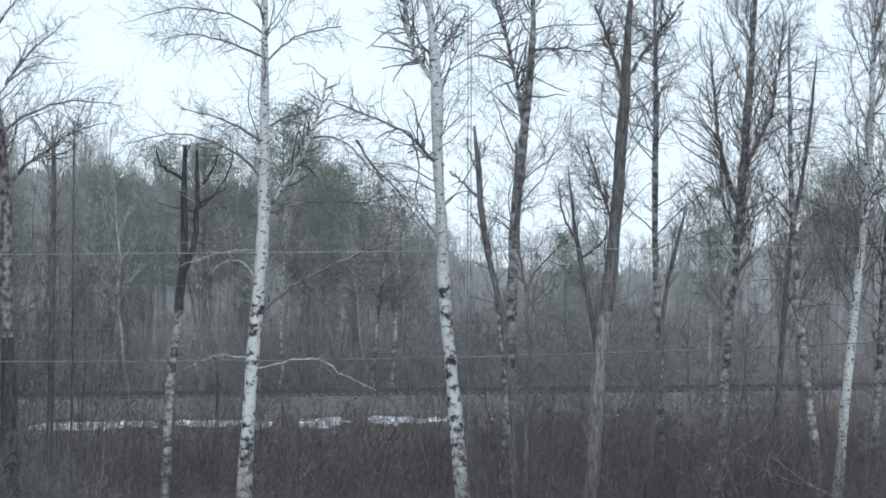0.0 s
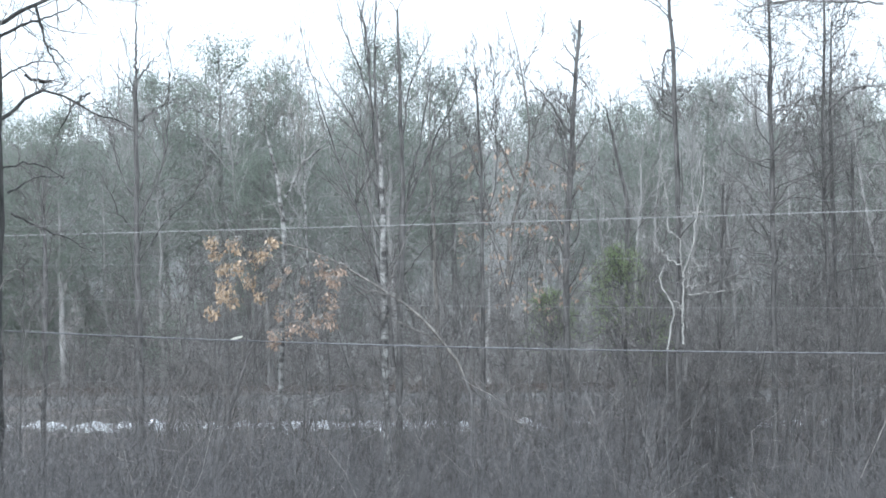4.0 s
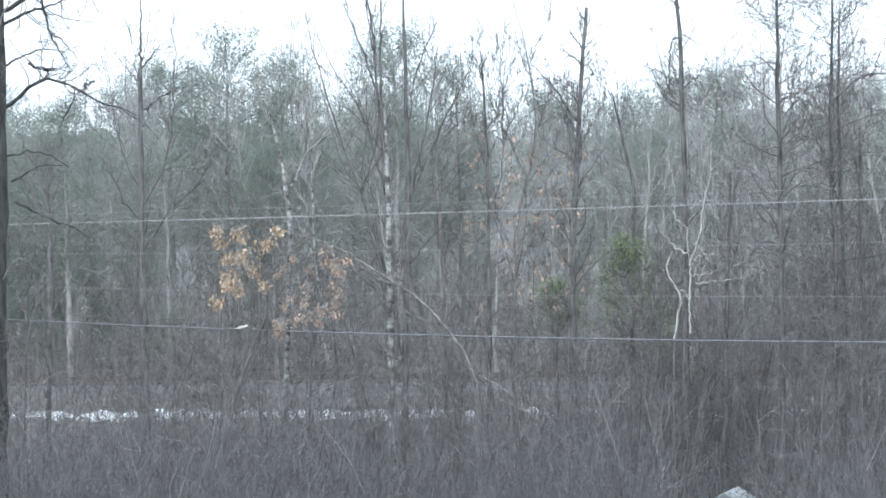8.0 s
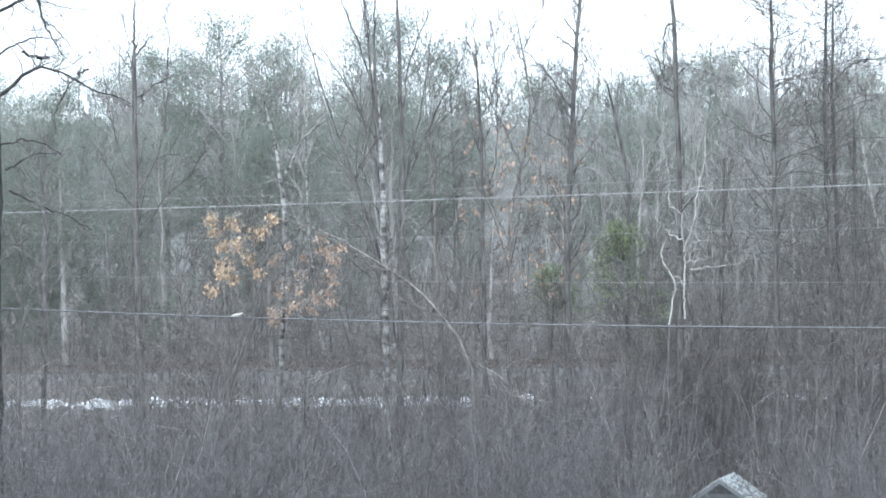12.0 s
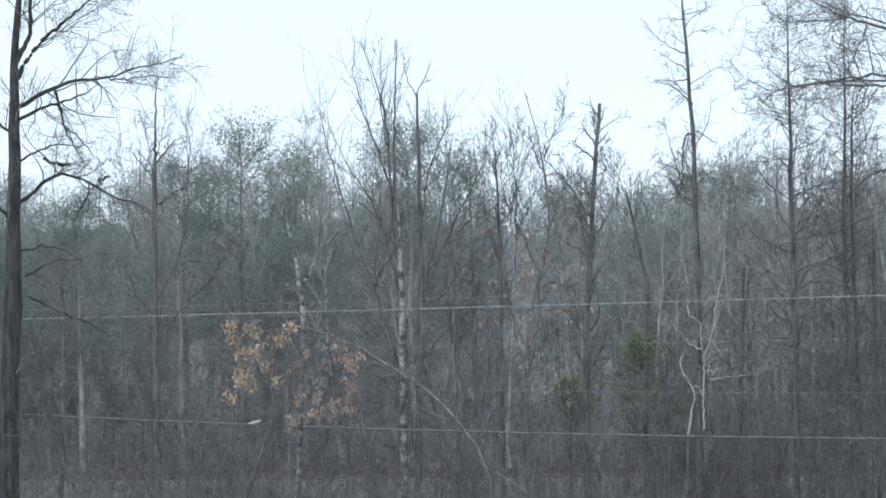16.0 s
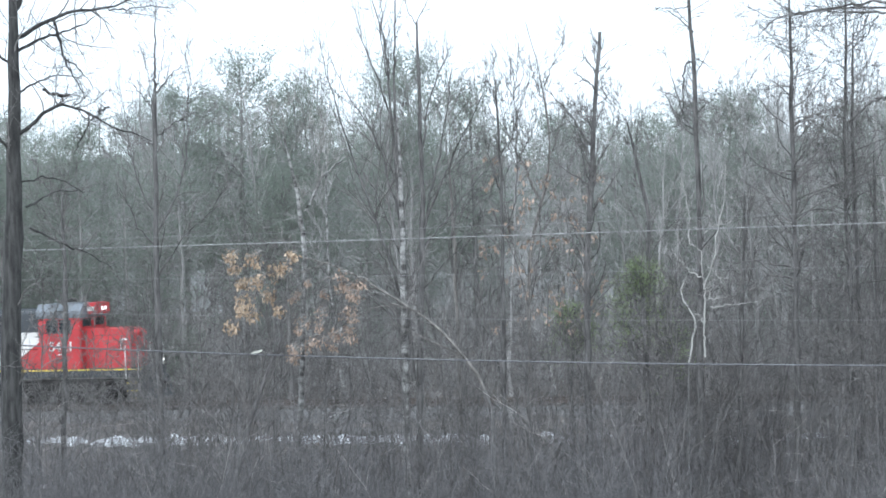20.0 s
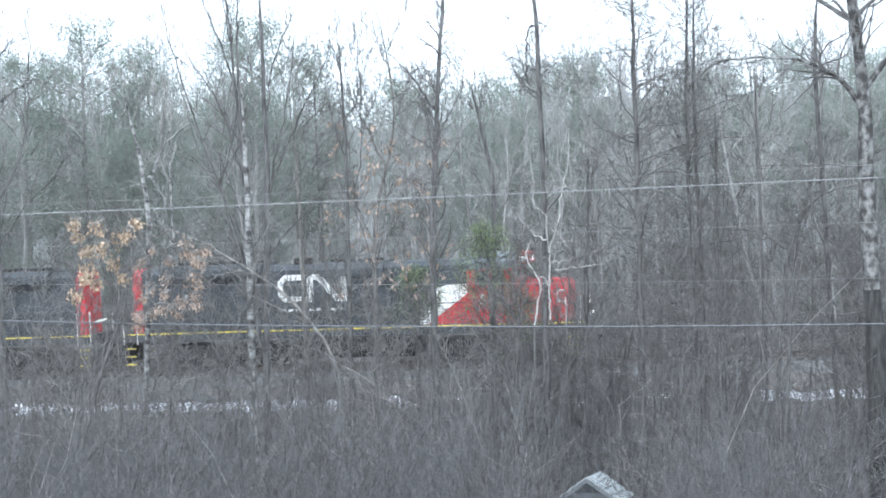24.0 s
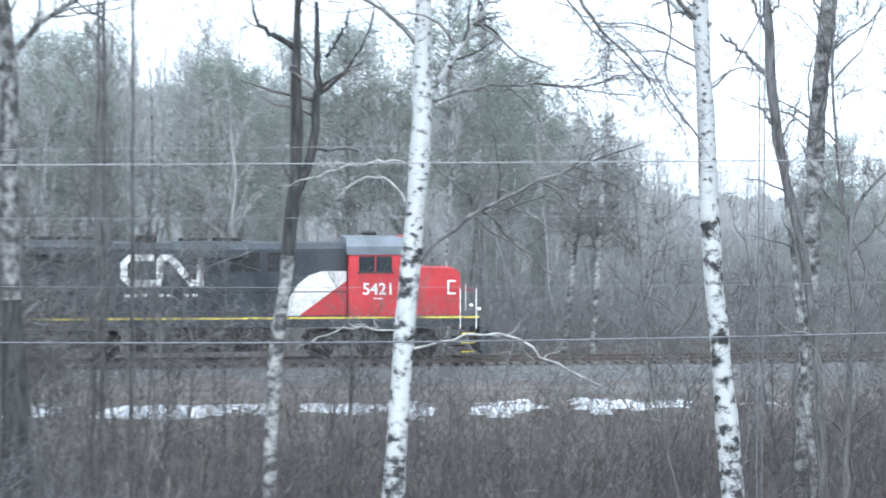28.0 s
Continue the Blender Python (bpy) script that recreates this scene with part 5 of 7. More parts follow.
tree("slim_tree", "twisted thin bare tree beside the birches", 32.36, 55.21, 64,
     [[(0.00, 0.00, 0.00, 0.088), (0.02, 0.00, 2.22, 0.078), (0.04, 0.00, 4.57, 0.072), (0.19, 0.00, 6.39, 0.065), (-0.02, 0.00, 7.94, 0.059), (0.17, 0.00, 9.24, 0.052), (0.80, 0.00, 9.50, 0.033), (1.08, 0.00, 9.89, 0.015), (1.66, 0.00, 10.70, 0.008)],
      [(0.16, 0.00, 6.39, 0.052), (0.50, 0.00, 7.43, 0.046), (-0.09, 0.00, 8.72, 0.039), (-0.29, 0.00, 10.40, 0.033), (-0.37, 0.00, 12.08, 0.033), (-0.35, 0.00, 13.88, 0.026)]],
     BARK, TWIG, [[(-0.09, 0.00, 8.72, 0.026), (-0.61, 0.30, 9.36, 0.020), (-1.13, 0.50, 10.53, 0.013)],
      [(-0.29, 0.00, 10.40, 0.026), (-0.87, -0.30, 10.91, 0.020), (-1.25, -0.40, 11.04, 0.013)],
      [(0.02, 0.00, 7.81, 0.026), (0.69, 0.30, 8.46, 0.020), (1.17, 0.50, 9.36, 0.013)]], seed=55, n=45, lo=0.3, reach=1.875, each=(5, 4), thin=0.009, wobble=0.4)
tree("birch_tree", "pale slender birch beside the leaning birch", 33.48, 58.03, 67,
     [[(0.00, 0.00, 0.00, 0.100), (-0.15, 0.00, 1.86, 0.089), (-0.44, 0.00, 5.14, 0.082), (-0.67, 0.00, 7.31, 0.075), (-0.87, 0.00, 8.94, 0.041), (-1.11, 0.00, 10.93, 0.008)]],
     BIRCH_DULL, TWIG, [], seed=56, n=16, lo=0.4, reach=2.0, each=(5, 4), thin=0.009, angle=35, lift=0.05, wobble=0.3)
oak = tree("leaning_oak", "leaning young oak arching over, with dry tan leaves", 1.05, 63.99, 64,
     [[(-0.24, 0.00, 0.00, 0.062), (-0.24, 0.00, 2.52, 0.055), (-0.23, 0.00, 4.40, 0.051), (-0.26, 0.00, 5.17, 0.048), (-0.47, 0.00, 5.79, 0.044), (-0.92, 0.00, 6.49, 0.041), (-1.37, 0.00, 6.96, 0.037), (-1.81, 0.00, 7.51, 0.034), (-2.42, 0.00, 7.90, 0.030), (-3.17, 0.00, 8.38, 0.026), (-3.93, 0.00, 8.86, 0.023), (-4.54, 0.00, 9.18, 0.019), (-5.30, 0.00, 9.35, 0.016), (-6.07, 0.00, 9.45, 0.012)]],
     BARK_PALE, TWIG, [[(-0.92, 0.00, 6.44, 0.026), (-1.60, 0.13, 6.81, 0.020), (-2.43, 0.27, 7.21, 0.014), (-2.89, 0.40, 7.38, 0.008)],
      [(-2.34, -0.00, 7.83, 0.024), (-2.80, -0.13, 7.99, 0.019), (-3.34, -0.27, 7.93, 0.013), (-3.96, -0.40, 7.56, 0.008)],
      [(-1.29, 0.00, 6.91, 0.022), (-1.48, 0.05, 7.50, 0.016), (-1.58, 0.10, 7.73, 0.010)],
      [(-2.12, -0.00, 7.70, 0.020), (-2.34, -0.05, 8.13, 0.014), (-2.40, -0.10, 8.44, 0.008)],
      [(-3.17, 0.00, 8.38, 0.020), (-3.79, 0.13, 8.47, 0.016), (-4.40, 0.27, 8.33, 0.011), (-5.03, 0.40, 7.89, 0.007)],
      [(-3.93, -0.00, 8.86, 0.020), (-4.55, -0.10, 8.80, 0.016), (-5.17, -0.20, 8.51, 0.011), (-5.65, -0.30, 7.90, 0.007)],
      [(-4.54, 0.00, 9.18, 0.020), (-5.31, 0.10, 8.97, 0.016), (-6.24, 0.20, 8.68, 0.011), (-7.03, 0.30, 8.09, 0.007)],
      [(-5.30, -0.00, 9.35, 0.018), (-6.23, -0.07, 9.22, 0.014), (-7.00, -0.13, 9.32, 0.010), (-7.46, -0.20, 9.02, 0.006)],
      [(-1.07, 0.00, 6.64, 0.020), (-1.37, 0.10, 6.57, 0.016), (-1.77, 0.20, 6.12, 0.011), (-1.94, 0.30, 5.51, 0.007)]], seed=57, n=10, lo=0.5, reach=1.1, base=(7, BARK), wobble=0.12, each=(6, 5), thin=0.009)


def leaf_clumps(root, name, centres, count, size, material, seed, label):
    """Dry leaves that hang in clumps on their tree."""
    rng = np.random.default_rng(seed)
    b, tw = Bulk(), Bulk()
    inv = np.array(root.matrix_world.inverted())
    for x, y, z, r in centres:
        c = np.array([x, y, z]) @ inv[:3, :3].T + inv[:3, 3]
        m = count
        p = c + unit(rng.normal(0, 1, (m, 3))) * (r * rng.uniform(0.1, 1, m) ** 0.6)[:, None] * np.array([1, 0.8, 0.9])
        ax = unit(rng.normal(0, 0.55, (m, 3)) + np.array([0, 0, -1.0]))
        sd = unit(np.cross(ax, rng.normal(0, 1, (m, 3))))
        ln = size * rng.uniform(0.6, 1.25, m)
        b.blades(p, ax, sd, ln, ln * 0.24)
        k = min(9, m)
        st = np.tile(c + np.array([r * 0.9, 0, r * 0.7]), (k, 1))
        tw.tubes(np.stack([st, (st + p[:k]) / 2 + rng.normal(0, 0.05, (k, 3)), p[:k]], 1), np.full((k, 3), 0.008), 3)
    link(name, b.mesh(name, False), material, root, label)
    tagged(link("leaf_twig", tw.mesh("leaf_twig"), TWIG_PALE, root), kind="stuff")


def build_oak_leaves():
    rng = np.random.default_rng(77)
    dark, pale = [], []
    for px, pz, r in ((-6.15, 7.25, 0.24), (-5.55, 7.15, 0.3), (-5.0, 6.75, 0.3), (-5.75, 6.0, 0.3), (-6.2, 5.35, 0.25), (-5.15, 6.15, 0.26), (-5.6, 5.65, 0.25), (-6.1, 6.9, 0.2), (-4.7, 6.9, 0.22), (-5.4, 6.55, 0.26), (-4.5, 7.2, 0.2), (-5.9, 6.5, 0.22), (-4.9, 5.75, 0.2), (-5.95, 5.75, 0.2)):
        dark.append((px, 63.6 + rng.normal(0, 0.3), pz, r))
    for _ in range(34):
        px = rng.uniform(-4.7, -2.7)
        pale.append((px, 63.9 + rng.normal(0, 0.4), rng.uniform(4.6, 6.6) + 0.2 * (px + 3.5), rng.uniform(0.12, 0.25)))
    leaf_clumps(oak, "leaves", dark, 80, 0.125, OAK_LEAF, 3, "dry golden-tan oak leaves")
    leaf_clumps(oak, "pale_leaves", pale, 36, 0.11, TAN_LEAF, 4, "faded pinkish-tan oak leaves")
    more = []
    for _ in range(95):
        more.append((rng.uniform(0.7, 4.4), 71 + rng.normal(0, 0.3), rng.uniform(4.6, 9.9), rng.uniform(0.1, 0.22)))
    leaf_clumps(tan_tree, "leaves", more, 6, 0.17, TAN_LEAF, 5, "few faded tan leaves")


build_oak_leaves()


def wood_top(az):
    """How high the wood behind the railway stands, by bearing from the house."""
    return float(np.interp(az, (-18, -6, 4, 7, 13, 17, 20, 23, 24.5, 26.5, 29, 33, 35, 37, 45), (13.5, 15.5, 13.3, 14.6, 14.9, 13.9, 12.9, 12.9, 10.6, 8.4, 7.2, 7.2, 9.2, 10.8, 12)))


def build_distance():
    """An added ring of far wood all round the horizon, its mist put into the colour."""
    rng = np.random.default_rng(3)
    n = 9000
    az = np.linspace(-180, 180, n)
    rough = np.array([noise.noise((a * 0.7, 4, 0)) * 2.2 + noise.noise((a * 3.5, 9, 0)) * 1.6 + noise.noise((a * 14, 2, 0)) * 1.1 for a in az]) + rng.uniform(-0.5, 0.5, n)
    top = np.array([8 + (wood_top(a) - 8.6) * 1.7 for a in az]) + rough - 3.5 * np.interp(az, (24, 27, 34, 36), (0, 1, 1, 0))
    ring = np.column_stack([340 * np.sin(np.radians(az)), 340 * np.cos(np.radians(az))])
    v = np.concatenate([np.column_stack([ring, np.full(n, -12.0)]), np.column_stack([ring * 1.02, top])])
    i = np.arange(n - 1)
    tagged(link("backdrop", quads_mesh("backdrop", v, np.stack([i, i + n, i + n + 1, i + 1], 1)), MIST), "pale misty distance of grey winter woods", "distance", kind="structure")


build_distance()


def pine_meshes(height, seed, sparse=1.0, young=False, low=0.38, tufts=9):
    rng = np.random.default_rng(seed)
    t, n = Bulk(), Bulk()
    k = 9
    z = np.linspace(0, height, k)
    line = np.column_stack([rng.normal(0, 0.05, k) * (z > 0), rng.normal(0, 0.05, k) * (z > 0), z])
    t.tubes(line[None], np.linspace(height * 0.014, 0.02, k)[None], 7)
    m = int(height * (9 if young else 8) * sparse)
    u = rng.uniform(low, 0.99, m)
    st = np.stack([np.interp(u * height, z, line[:, c]) for c in range(3)], 1)
    a = rng.uniform(0, 2 * np.pi, m)
    wy = unit(np.stack([np.cos(a), np.sin(a), rng.uniform(-0.2, 0.4, m) + 0.75 * u ** 3], 1))
    top = 1.25 * (1 - u) ** 0.75 if young else np.sqrt(np.clip(1 - ((u - 0.66) / 0.36) ** 2, 0.06, 1))
    ln = (height * 0.3 if young else height * 0.22) * top * rng.uniform(0.5, 1.2, m) + 0.25
    p = grow(rng, st, wy, ln, 5, 0.12, 0.06)
    r = taper(np.full(m, 0.022 if not young else 0.013), 5, 0.3)
    t.tubes(p, r, 4)
    s2, w2, _, _ = shoots(rng, p, r, 9, 0.25, 60, 0.12)
    tip = grow(rng, s2, w2, np.repeat(ln, 9) * 0.24 + 0.1, 2, 0.1, 0.1)
    t.tubes(tip, np.full((len(tip), 2), 0.008), 3)
    e = 6 if young else tufts
    c = np.repeat(tip[:, 1], e, 0) + rng.normal(0, 0.09 if young else 0.13 + 0.005 * tufts, (len(tip) * e, 3))
    ax = unit(rng.normal(0, 1, c.shape) + np.array([0, 0, 0.5]))
    sd = unit(np.cross(ax, rng.normal(0, 1, c.shape)))
    size = 0.17 if young else 0.21
    n.blades(c, ax, sd, size * rng.uniform(0.6, 1.3, len(c)), np.full(len(c), 0.011 if young else 0.019))
    return t.mesh("trunk"), n.mesh("needles", False)


def build_pines():
    rng = np.random.default_rng(21)
    kinds = []
    for i in range(4):
        a, b = pine_meshes(14, 40 + i, 0.9 + 0.12 * i, tufts=11)
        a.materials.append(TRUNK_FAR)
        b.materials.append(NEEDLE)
        kinds.append((a, b))
    spots = [(-11.2, 124.5, 16.2), (-14.5, 126, 14.6), (-8.6, 128, 14.9), (-2.3, 120, 15.6), (0.9, 123, 14.2), (-18.2, 113.6, 12.4), (-24, 116, 13),
             (-8.5, 117, 10.2), (25.3, 122.4, 13.4), (21.5, 124, 12.6), (29, 121, 12.8), (15, 126, 13.4), (38, 111.8, 12.6), (35, 113, 11.5), (45, 109, 15.2), (41.5, 113, 13), (48, 112, 13.5),
             (52, 118, 12), (67.4, 97.5, 10.7), (60.1, 101.9, 7.9), (67.6, 111, 8.5), (57, 124, 9), (63, 128, 7.6), (77, 98, 12), (10, 122, 12), (5.5, 125, 12.5), (-30, 118, 14), (-27, 125, 15), (33, 128, 13)]
    for i, (x, y, top) in enumerate(spots):
        a, b = kinds[i % 4]
        g = ground_z(x, y) - 0.2
        s = (top - g) / 14
        root = empty("pine_tree", pose(x, y, g, 0, 0, rng.uniform(0, 360)) @ Matrix.Diagonal((s, s, s, 1)), "dull green pine standing in the bare wood behind the railway", "tree", "pines in the wood")
        for nm, d in (("trunk", a), ("crown", b)):
            new(nm, d).parent = root
    grove = []
    for i in range(3):
        a, b = pine_meshes(14, 50 + i, 1.0, low=0.1)
        a.materials.append(TRUNK_FAR)
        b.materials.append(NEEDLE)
        grove.append((a, b))
    for i in range(84):
        s, q = rng.uniform(-86, 36), rng.uniform(-75, -16)
        x, y = xy(s, q)
        az = math.degrees(math.atan2(x, y))
        if not -15 < az < 27:
            continue
        g = ground_z(x, y) - 0.2
        h = 8 + (wood_top(az) - 8) * math.hypot(x, y) / 118 * rng.uniform(0.3, 0.85) - g
        a, b = grove[i % 3]
        root = empty("pine_tree", pose(x, y, g, 0, 0, rng.uniform(0, 360)) @ Matrix.Diagonal((h / 14, h / 14, h / 14, 1)), "full-crowned dull green pine deep in the wood", "tree", "pines in the wood")
        for nm, d in (("trunk", a), ("crown", b)):
            new(nm, d).parent = root
    low_spots = [(-22.5, 116, 11), (-19.3, 115, 10.4), (-16.5, 117, 10.8), (-13.7, 116, 10.2), (-25.5, 114, 11), (-21, 121, 11.6), (-28, 119, 12), (14.4, 117, 10.6), (18.5, 116.5, 10.9), (22, 116, 10.4), (25.5, 115, 10.8), (11, 118, 10), (29, 114, 10.6)]
    for i, (x, y, top) in enumerate(low_spots):
        g = ground_z(x, y) - 0.2
        k = (top - g) / 14
        a, b = grove[i % 3]
        root = empty("pine_tree", pose(x, y, g, 0, 0, rng.uniform(0, 360)) @ Matrix.Diagonal((k * 1.25, k * 1.25, k, 1)), "full-crowned dull green pine deep in the wood", "tree", "pines in the wood")
        for nm, d in (("trunk", a), ("crown", b)):
            new(nm, d).parent = root
    for x, y, top, low, full, seed in ((5.6, 71.8, 6.45, 0.6, 0.85, 5), (3.45, 73.9, 5.1, 0.76, 0.5, 7)):
        g = ground_z(x, y) - 0.1
        a, b = pine_meshes(top - g, seed, full, True, low)
        root = empty("young_pine", pose(x, y, g), "young yellowish-green pine in the thicket before the railway", "tree")
        link("trunk", a, BARK, root)
        link("crown", b, NEEDLE_YOUNG, root)


build_pines()


def bare_meshes(height, seed):
    rng = np.random.default_rng(seed)
    t, c = Bulk(), Bulk()
    k = 8
    z = np.linspace(0, height, k)
    lean = rng.normal(0, 0.06, 2)
    sway = np.cumsum(rng.normal(0, 0.16, (k, 2)), 0)
    line = np.column_stack([z * lean[0] + sway[:, 0], z * lean[1] + sway[:, 1], z])
    r = np.linspace(height * rng.uniform(0.006, 0.011), 0.015, k)
    t.tubes(line[None], r[None], 6)
    m = int(rng.integers(16, 26))
    up = rng.uniform(0.05, 0.16)
    st, wy, rd, u = shoots(rng, line[None], r[None], m, 0.28, 42, 0.1)
    ln = height * 0.24 * rng.uniform(0.5, 1.2, m) * (1.35 - 0.9 * u)
    p1 = grow(rng, st, wy, ln, 5, 0.13, up)
    r1 = taper(np.clip(rd * 0.4, 0.014, 0.04), 5, 0.35)
    c.tubes(p1, r1, 3)
    crown(rng, c, p1, r1, (5, 3), (0.5, 0.6), 38, up * 0.8, thin=0.0105, k2=3, k3=2)
    return t.mesh("trunk"), c.mesh("crown")


def build_wood():
    rng = np.random.default_rng(31)
    kinds = []
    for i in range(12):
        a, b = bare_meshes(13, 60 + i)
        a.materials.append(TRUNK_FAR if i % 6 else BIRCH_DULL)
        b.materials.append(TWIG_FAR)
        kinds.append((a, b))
    made = 0
    while made < 250:
        s, q = rng.uniform(-52, 62), -7 - 62 * rng.random() ** 1.3
        x, y = xy(s, q)
        az = math.degrees(math.atan2(x, y))
        if not -17 < az < 45 or (28 < az < 33.5 and q > -28):
            continue
        a, b = kinds[int(rng.integers(12))]
        g = ground_z(x, y) - 0.2
        far = math.hypot(x, y) / 118
        h = 8 + (wood_top(az) - 8) * far * rng.uniform(0.62, 1.12) - g - (1.5 if q > -14 else 0) * rng.random()
        k = h / 13
        root = empty("bare_tree", pose(x, y, g, 0, 0, rng.uniform(0, 360)) @ Matrix.Diagonal((k, k, k, 1)), "slender leafless grey tree in the wood behind the railway", "tree", "bare wood behind the railway")
        for nm, d in (("trunk", a), ("crown", b)):
            new(nm, d).parent = root
        made += 1
    # the depth of the wood
    b = Bulk()
    n = 330
    s, q = rng.uniform(-95, 130, n), rng.uniform(-210, -60, n)
    pos = TD[None] * s[:, None] + TN[None] * (TRACK - q)[:, None]
    az = np.degrees(np.arctan2(pos[:, 0], pos[:, 1]))
    dist = np.linalg.norm(pos, axis=1)
    g = np.interp(q, Q_AT, Z_AT)
    top = 8 + (np.array([wood_top(a) for a in az]) - 8) / 118 * dist * rng.uniform(0.6, 1.0, n)
    st = np.column_stack([pos, g])
    p = grow(rng, st, unit(rng.normal(0, 0.03, (n, 3)) + np.array([0, 0, 1.0])), np.maximum(top - g, 4), 6, 0.02, 0.0)
    r = taper(np.full(n, 0.11), 6, 0.15)
    b.tubes(p, r, 4)
    st, wy, rd, u = shoots(rng, p, r, 16, 0.25, 40, 0.1)
    p1 = grow(rng, st, wy, rng.uniform(1.2, 3.6, len(st)) * (1.3 - 0.7 * u), 4, 0.13, 0.1)
    r1 = taper(np.full(len(p1), 0.02), 4, 0.5)
    b.tubes(p1, r1, 3)
    st, wy, rd, u = shoots(rng, p1, r1, 4, 0.2, 40, 0.05)
    b.tubes(grow(rng, st, wy, rng.uniform(0.5, 1.3, len(st)), 2, 0.1, 0.05), np.full((len(st), 2), 0.011), 3)
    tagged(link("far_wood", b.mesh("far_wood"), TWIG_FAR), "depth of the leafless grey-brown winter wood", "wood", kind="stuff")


build_wood()


def thicket(name, label, n, az, dist, stems, el_top, spread, material, seed, twigs=5, r0=0.011, zmin=0.8, lean=0.3, tlen=0.34, wob=0.2, angle=48, sub=0, fine=0.005, bends=2):
    """Bare shrubs of many thin stems; el_top gives the tops' height as seen from the house, by bearing."""
    rng = np.random.default_rng(seed)
    a, d = rng.uniform(*az, n), dist[0] + (dist[1] - dist[0]) * rng.random(n)
    x, y = d * np.sin(np.radians(a)), d * np.cos(np.radians(a))
    q = TRACK - (x * TN[0] + y * TN[1])
    g = np.interp(q, Q_AT, Z_AT)
    e = np.interp(a, *el_top) - spread * rng.random(n) ** 1.2
    h = 8 + d * np.tan(np.radians(e)) - g
    ok = (h > zmin) & (np.abs(q) > 7.5) & ~((np.abs(a - 6.9) < 1.4) & (d < 66.5)) & ~((np.abs(a - 13.7) < 0.5) & (d < 64.2))
    base = np.column_stack([x, y, g])[ok]
    h = np.clip(h[ok], zmin, 16)
    m = len(base) * stems
    st = np.repeat(base, stems, 0) + np.column_stack([rng.normal(0, 0.3, (m, 2)), np.full(m, -0.1)])
    hh = np.repeat(h, stems) * rng.uniform(0.5, 1.05, m)
    wy = unit(np.column_stack([rng.normal(0, lean, (m, 2)), np.ones(m)]))
    p = grow(rng, st, wy, hh, 5, wob, 0.06)
    r = taper(np.maximum(r0 * rng.uniform(0.6, 1.5, m) * np.sqrt(hh / 3), 0.006), 5, 0.35)
    b = Bulk()
    b.tubes(p, r, 3)
    s2, w2, _, u = shoots(rng, p, r, twigs, 0.2, angle, 0.02)
    p2 = grow(rng, s2, w2, np.repeat(hh, twigs) * tlen * rng.uniform(0.3, 1.1, len(s2)), bends, wob, 0.03)
    r2 = taper(np.full(len(p2), fine), bends, 0.6)
    b.tubes(p2, r2, 3)
    if sub:
        s3, w3, _, u = shoots(rng, p2, r2, sub, 0.2, 45, 0.02)
        b.tubes(grow(rng, s3, w3, np.repeat(hh, twigs * sub) * tlen * 0.4 * rng.uniform(0.3, 1.1, len(s3)), 2, 0.2, 0.0), np.full((len(s3), 2), fine * 0.8), 3)
    tagged(link(name, b.mesh(name), material), label, "brush", kind="stuff")


LEFT = ((-20, 8, 12, 14.5, 15.5, 28, 29.5, 34, 48), (-3.0, -3.0, -3.5, -4.8, -5.7, -5.7, -4.6, -3.8, -3.6))
TALL = ((-20, -4, 10, 13, 14.5, 15.5, 28, 29.5, 34, 48), (-0.2, -0.6, -0.8, -2.0, -4.5, -5.5, -5.5, -3.5, -1.0, -1.0))
FARSIDE = ((-20, 0, 14, 27, 30, 33, 36, 48), (0.9, 0.9, 0.8, 0.3, -1.5, -1.5, 0.6, 0.8))
thicket("thicket", "dense grey-brown leafless thicket before the railway", 640, (-16, 15.5), (61, 77), 3, LEFT, 3.0, BRUSH, 101, twigs=8, r0=0.0085, sub=1, bends=3, tlen=0.28)
thicket("dark_thicket", "dark leafless stems in the thicket before the railway", 560, (-16, 44), (60, 79), 3, LEFT, 3.2, BRUSH_DARK, 107, twigs=8, r0=0.009, sub=1, bends=3, tlen=0.28)
thicket("low_thicket", "low grey leafless brush on the near slope", 750, (-14, 16), (58, 68), 4, ((-20, 12, 16), (-5.5, -5.5, -5.9)), 3.0, BRUSH, 102, zmin=0.6, twigs=7, r0=0.008, bends=3, tlen=0.28)
thicket("sapling_thicket", "many thin grey leafless saplings before the railway", 190, (-15, 44), (66, 91), 2, TALL, 3.2, TWIG, 106, twigs=12, r0=0.011, lean=0.2, tlen=0.3, wob=0.14, angle=42, sub=3)
thicket("pale_thicket", "scattered pale crooked leafless stems in the thicket", 120, (-14, 42), (60, 84), 2, TALL, 4.2, TWIG_PALE, 103, twigs=9, lean=0.4, wob=0.34, r0=0.0075, sub=2, bends=4, tlen=0.26, fine=0.0045)
thicket("bleached_stems", "scattered thin bleached stems low in the near brush", 250, (-14, 17), (58, 67), 2, ((-20, 8, 12, 17), (-3.8, -3.9, -4.4, -5.2)), 3.0, TWIG_PALE, 126, zmin=0.6, twigs=5, lean=0.55, wob=0.3, r0=0.0065, bends=4, tlen=0.3, fine=0.0045)
thicket("red_brush", "reddish-brown dogwood brush on the near slope", 900, (11, 44), (58, 84), 4, ((11, 13, 15, 28, 30, 44), (-6.2, -5.4, -5.6, -5.5, -4.2, -3.9)), 2.6, BRUSH_RED, 104, twigs=7, r0=0.008)
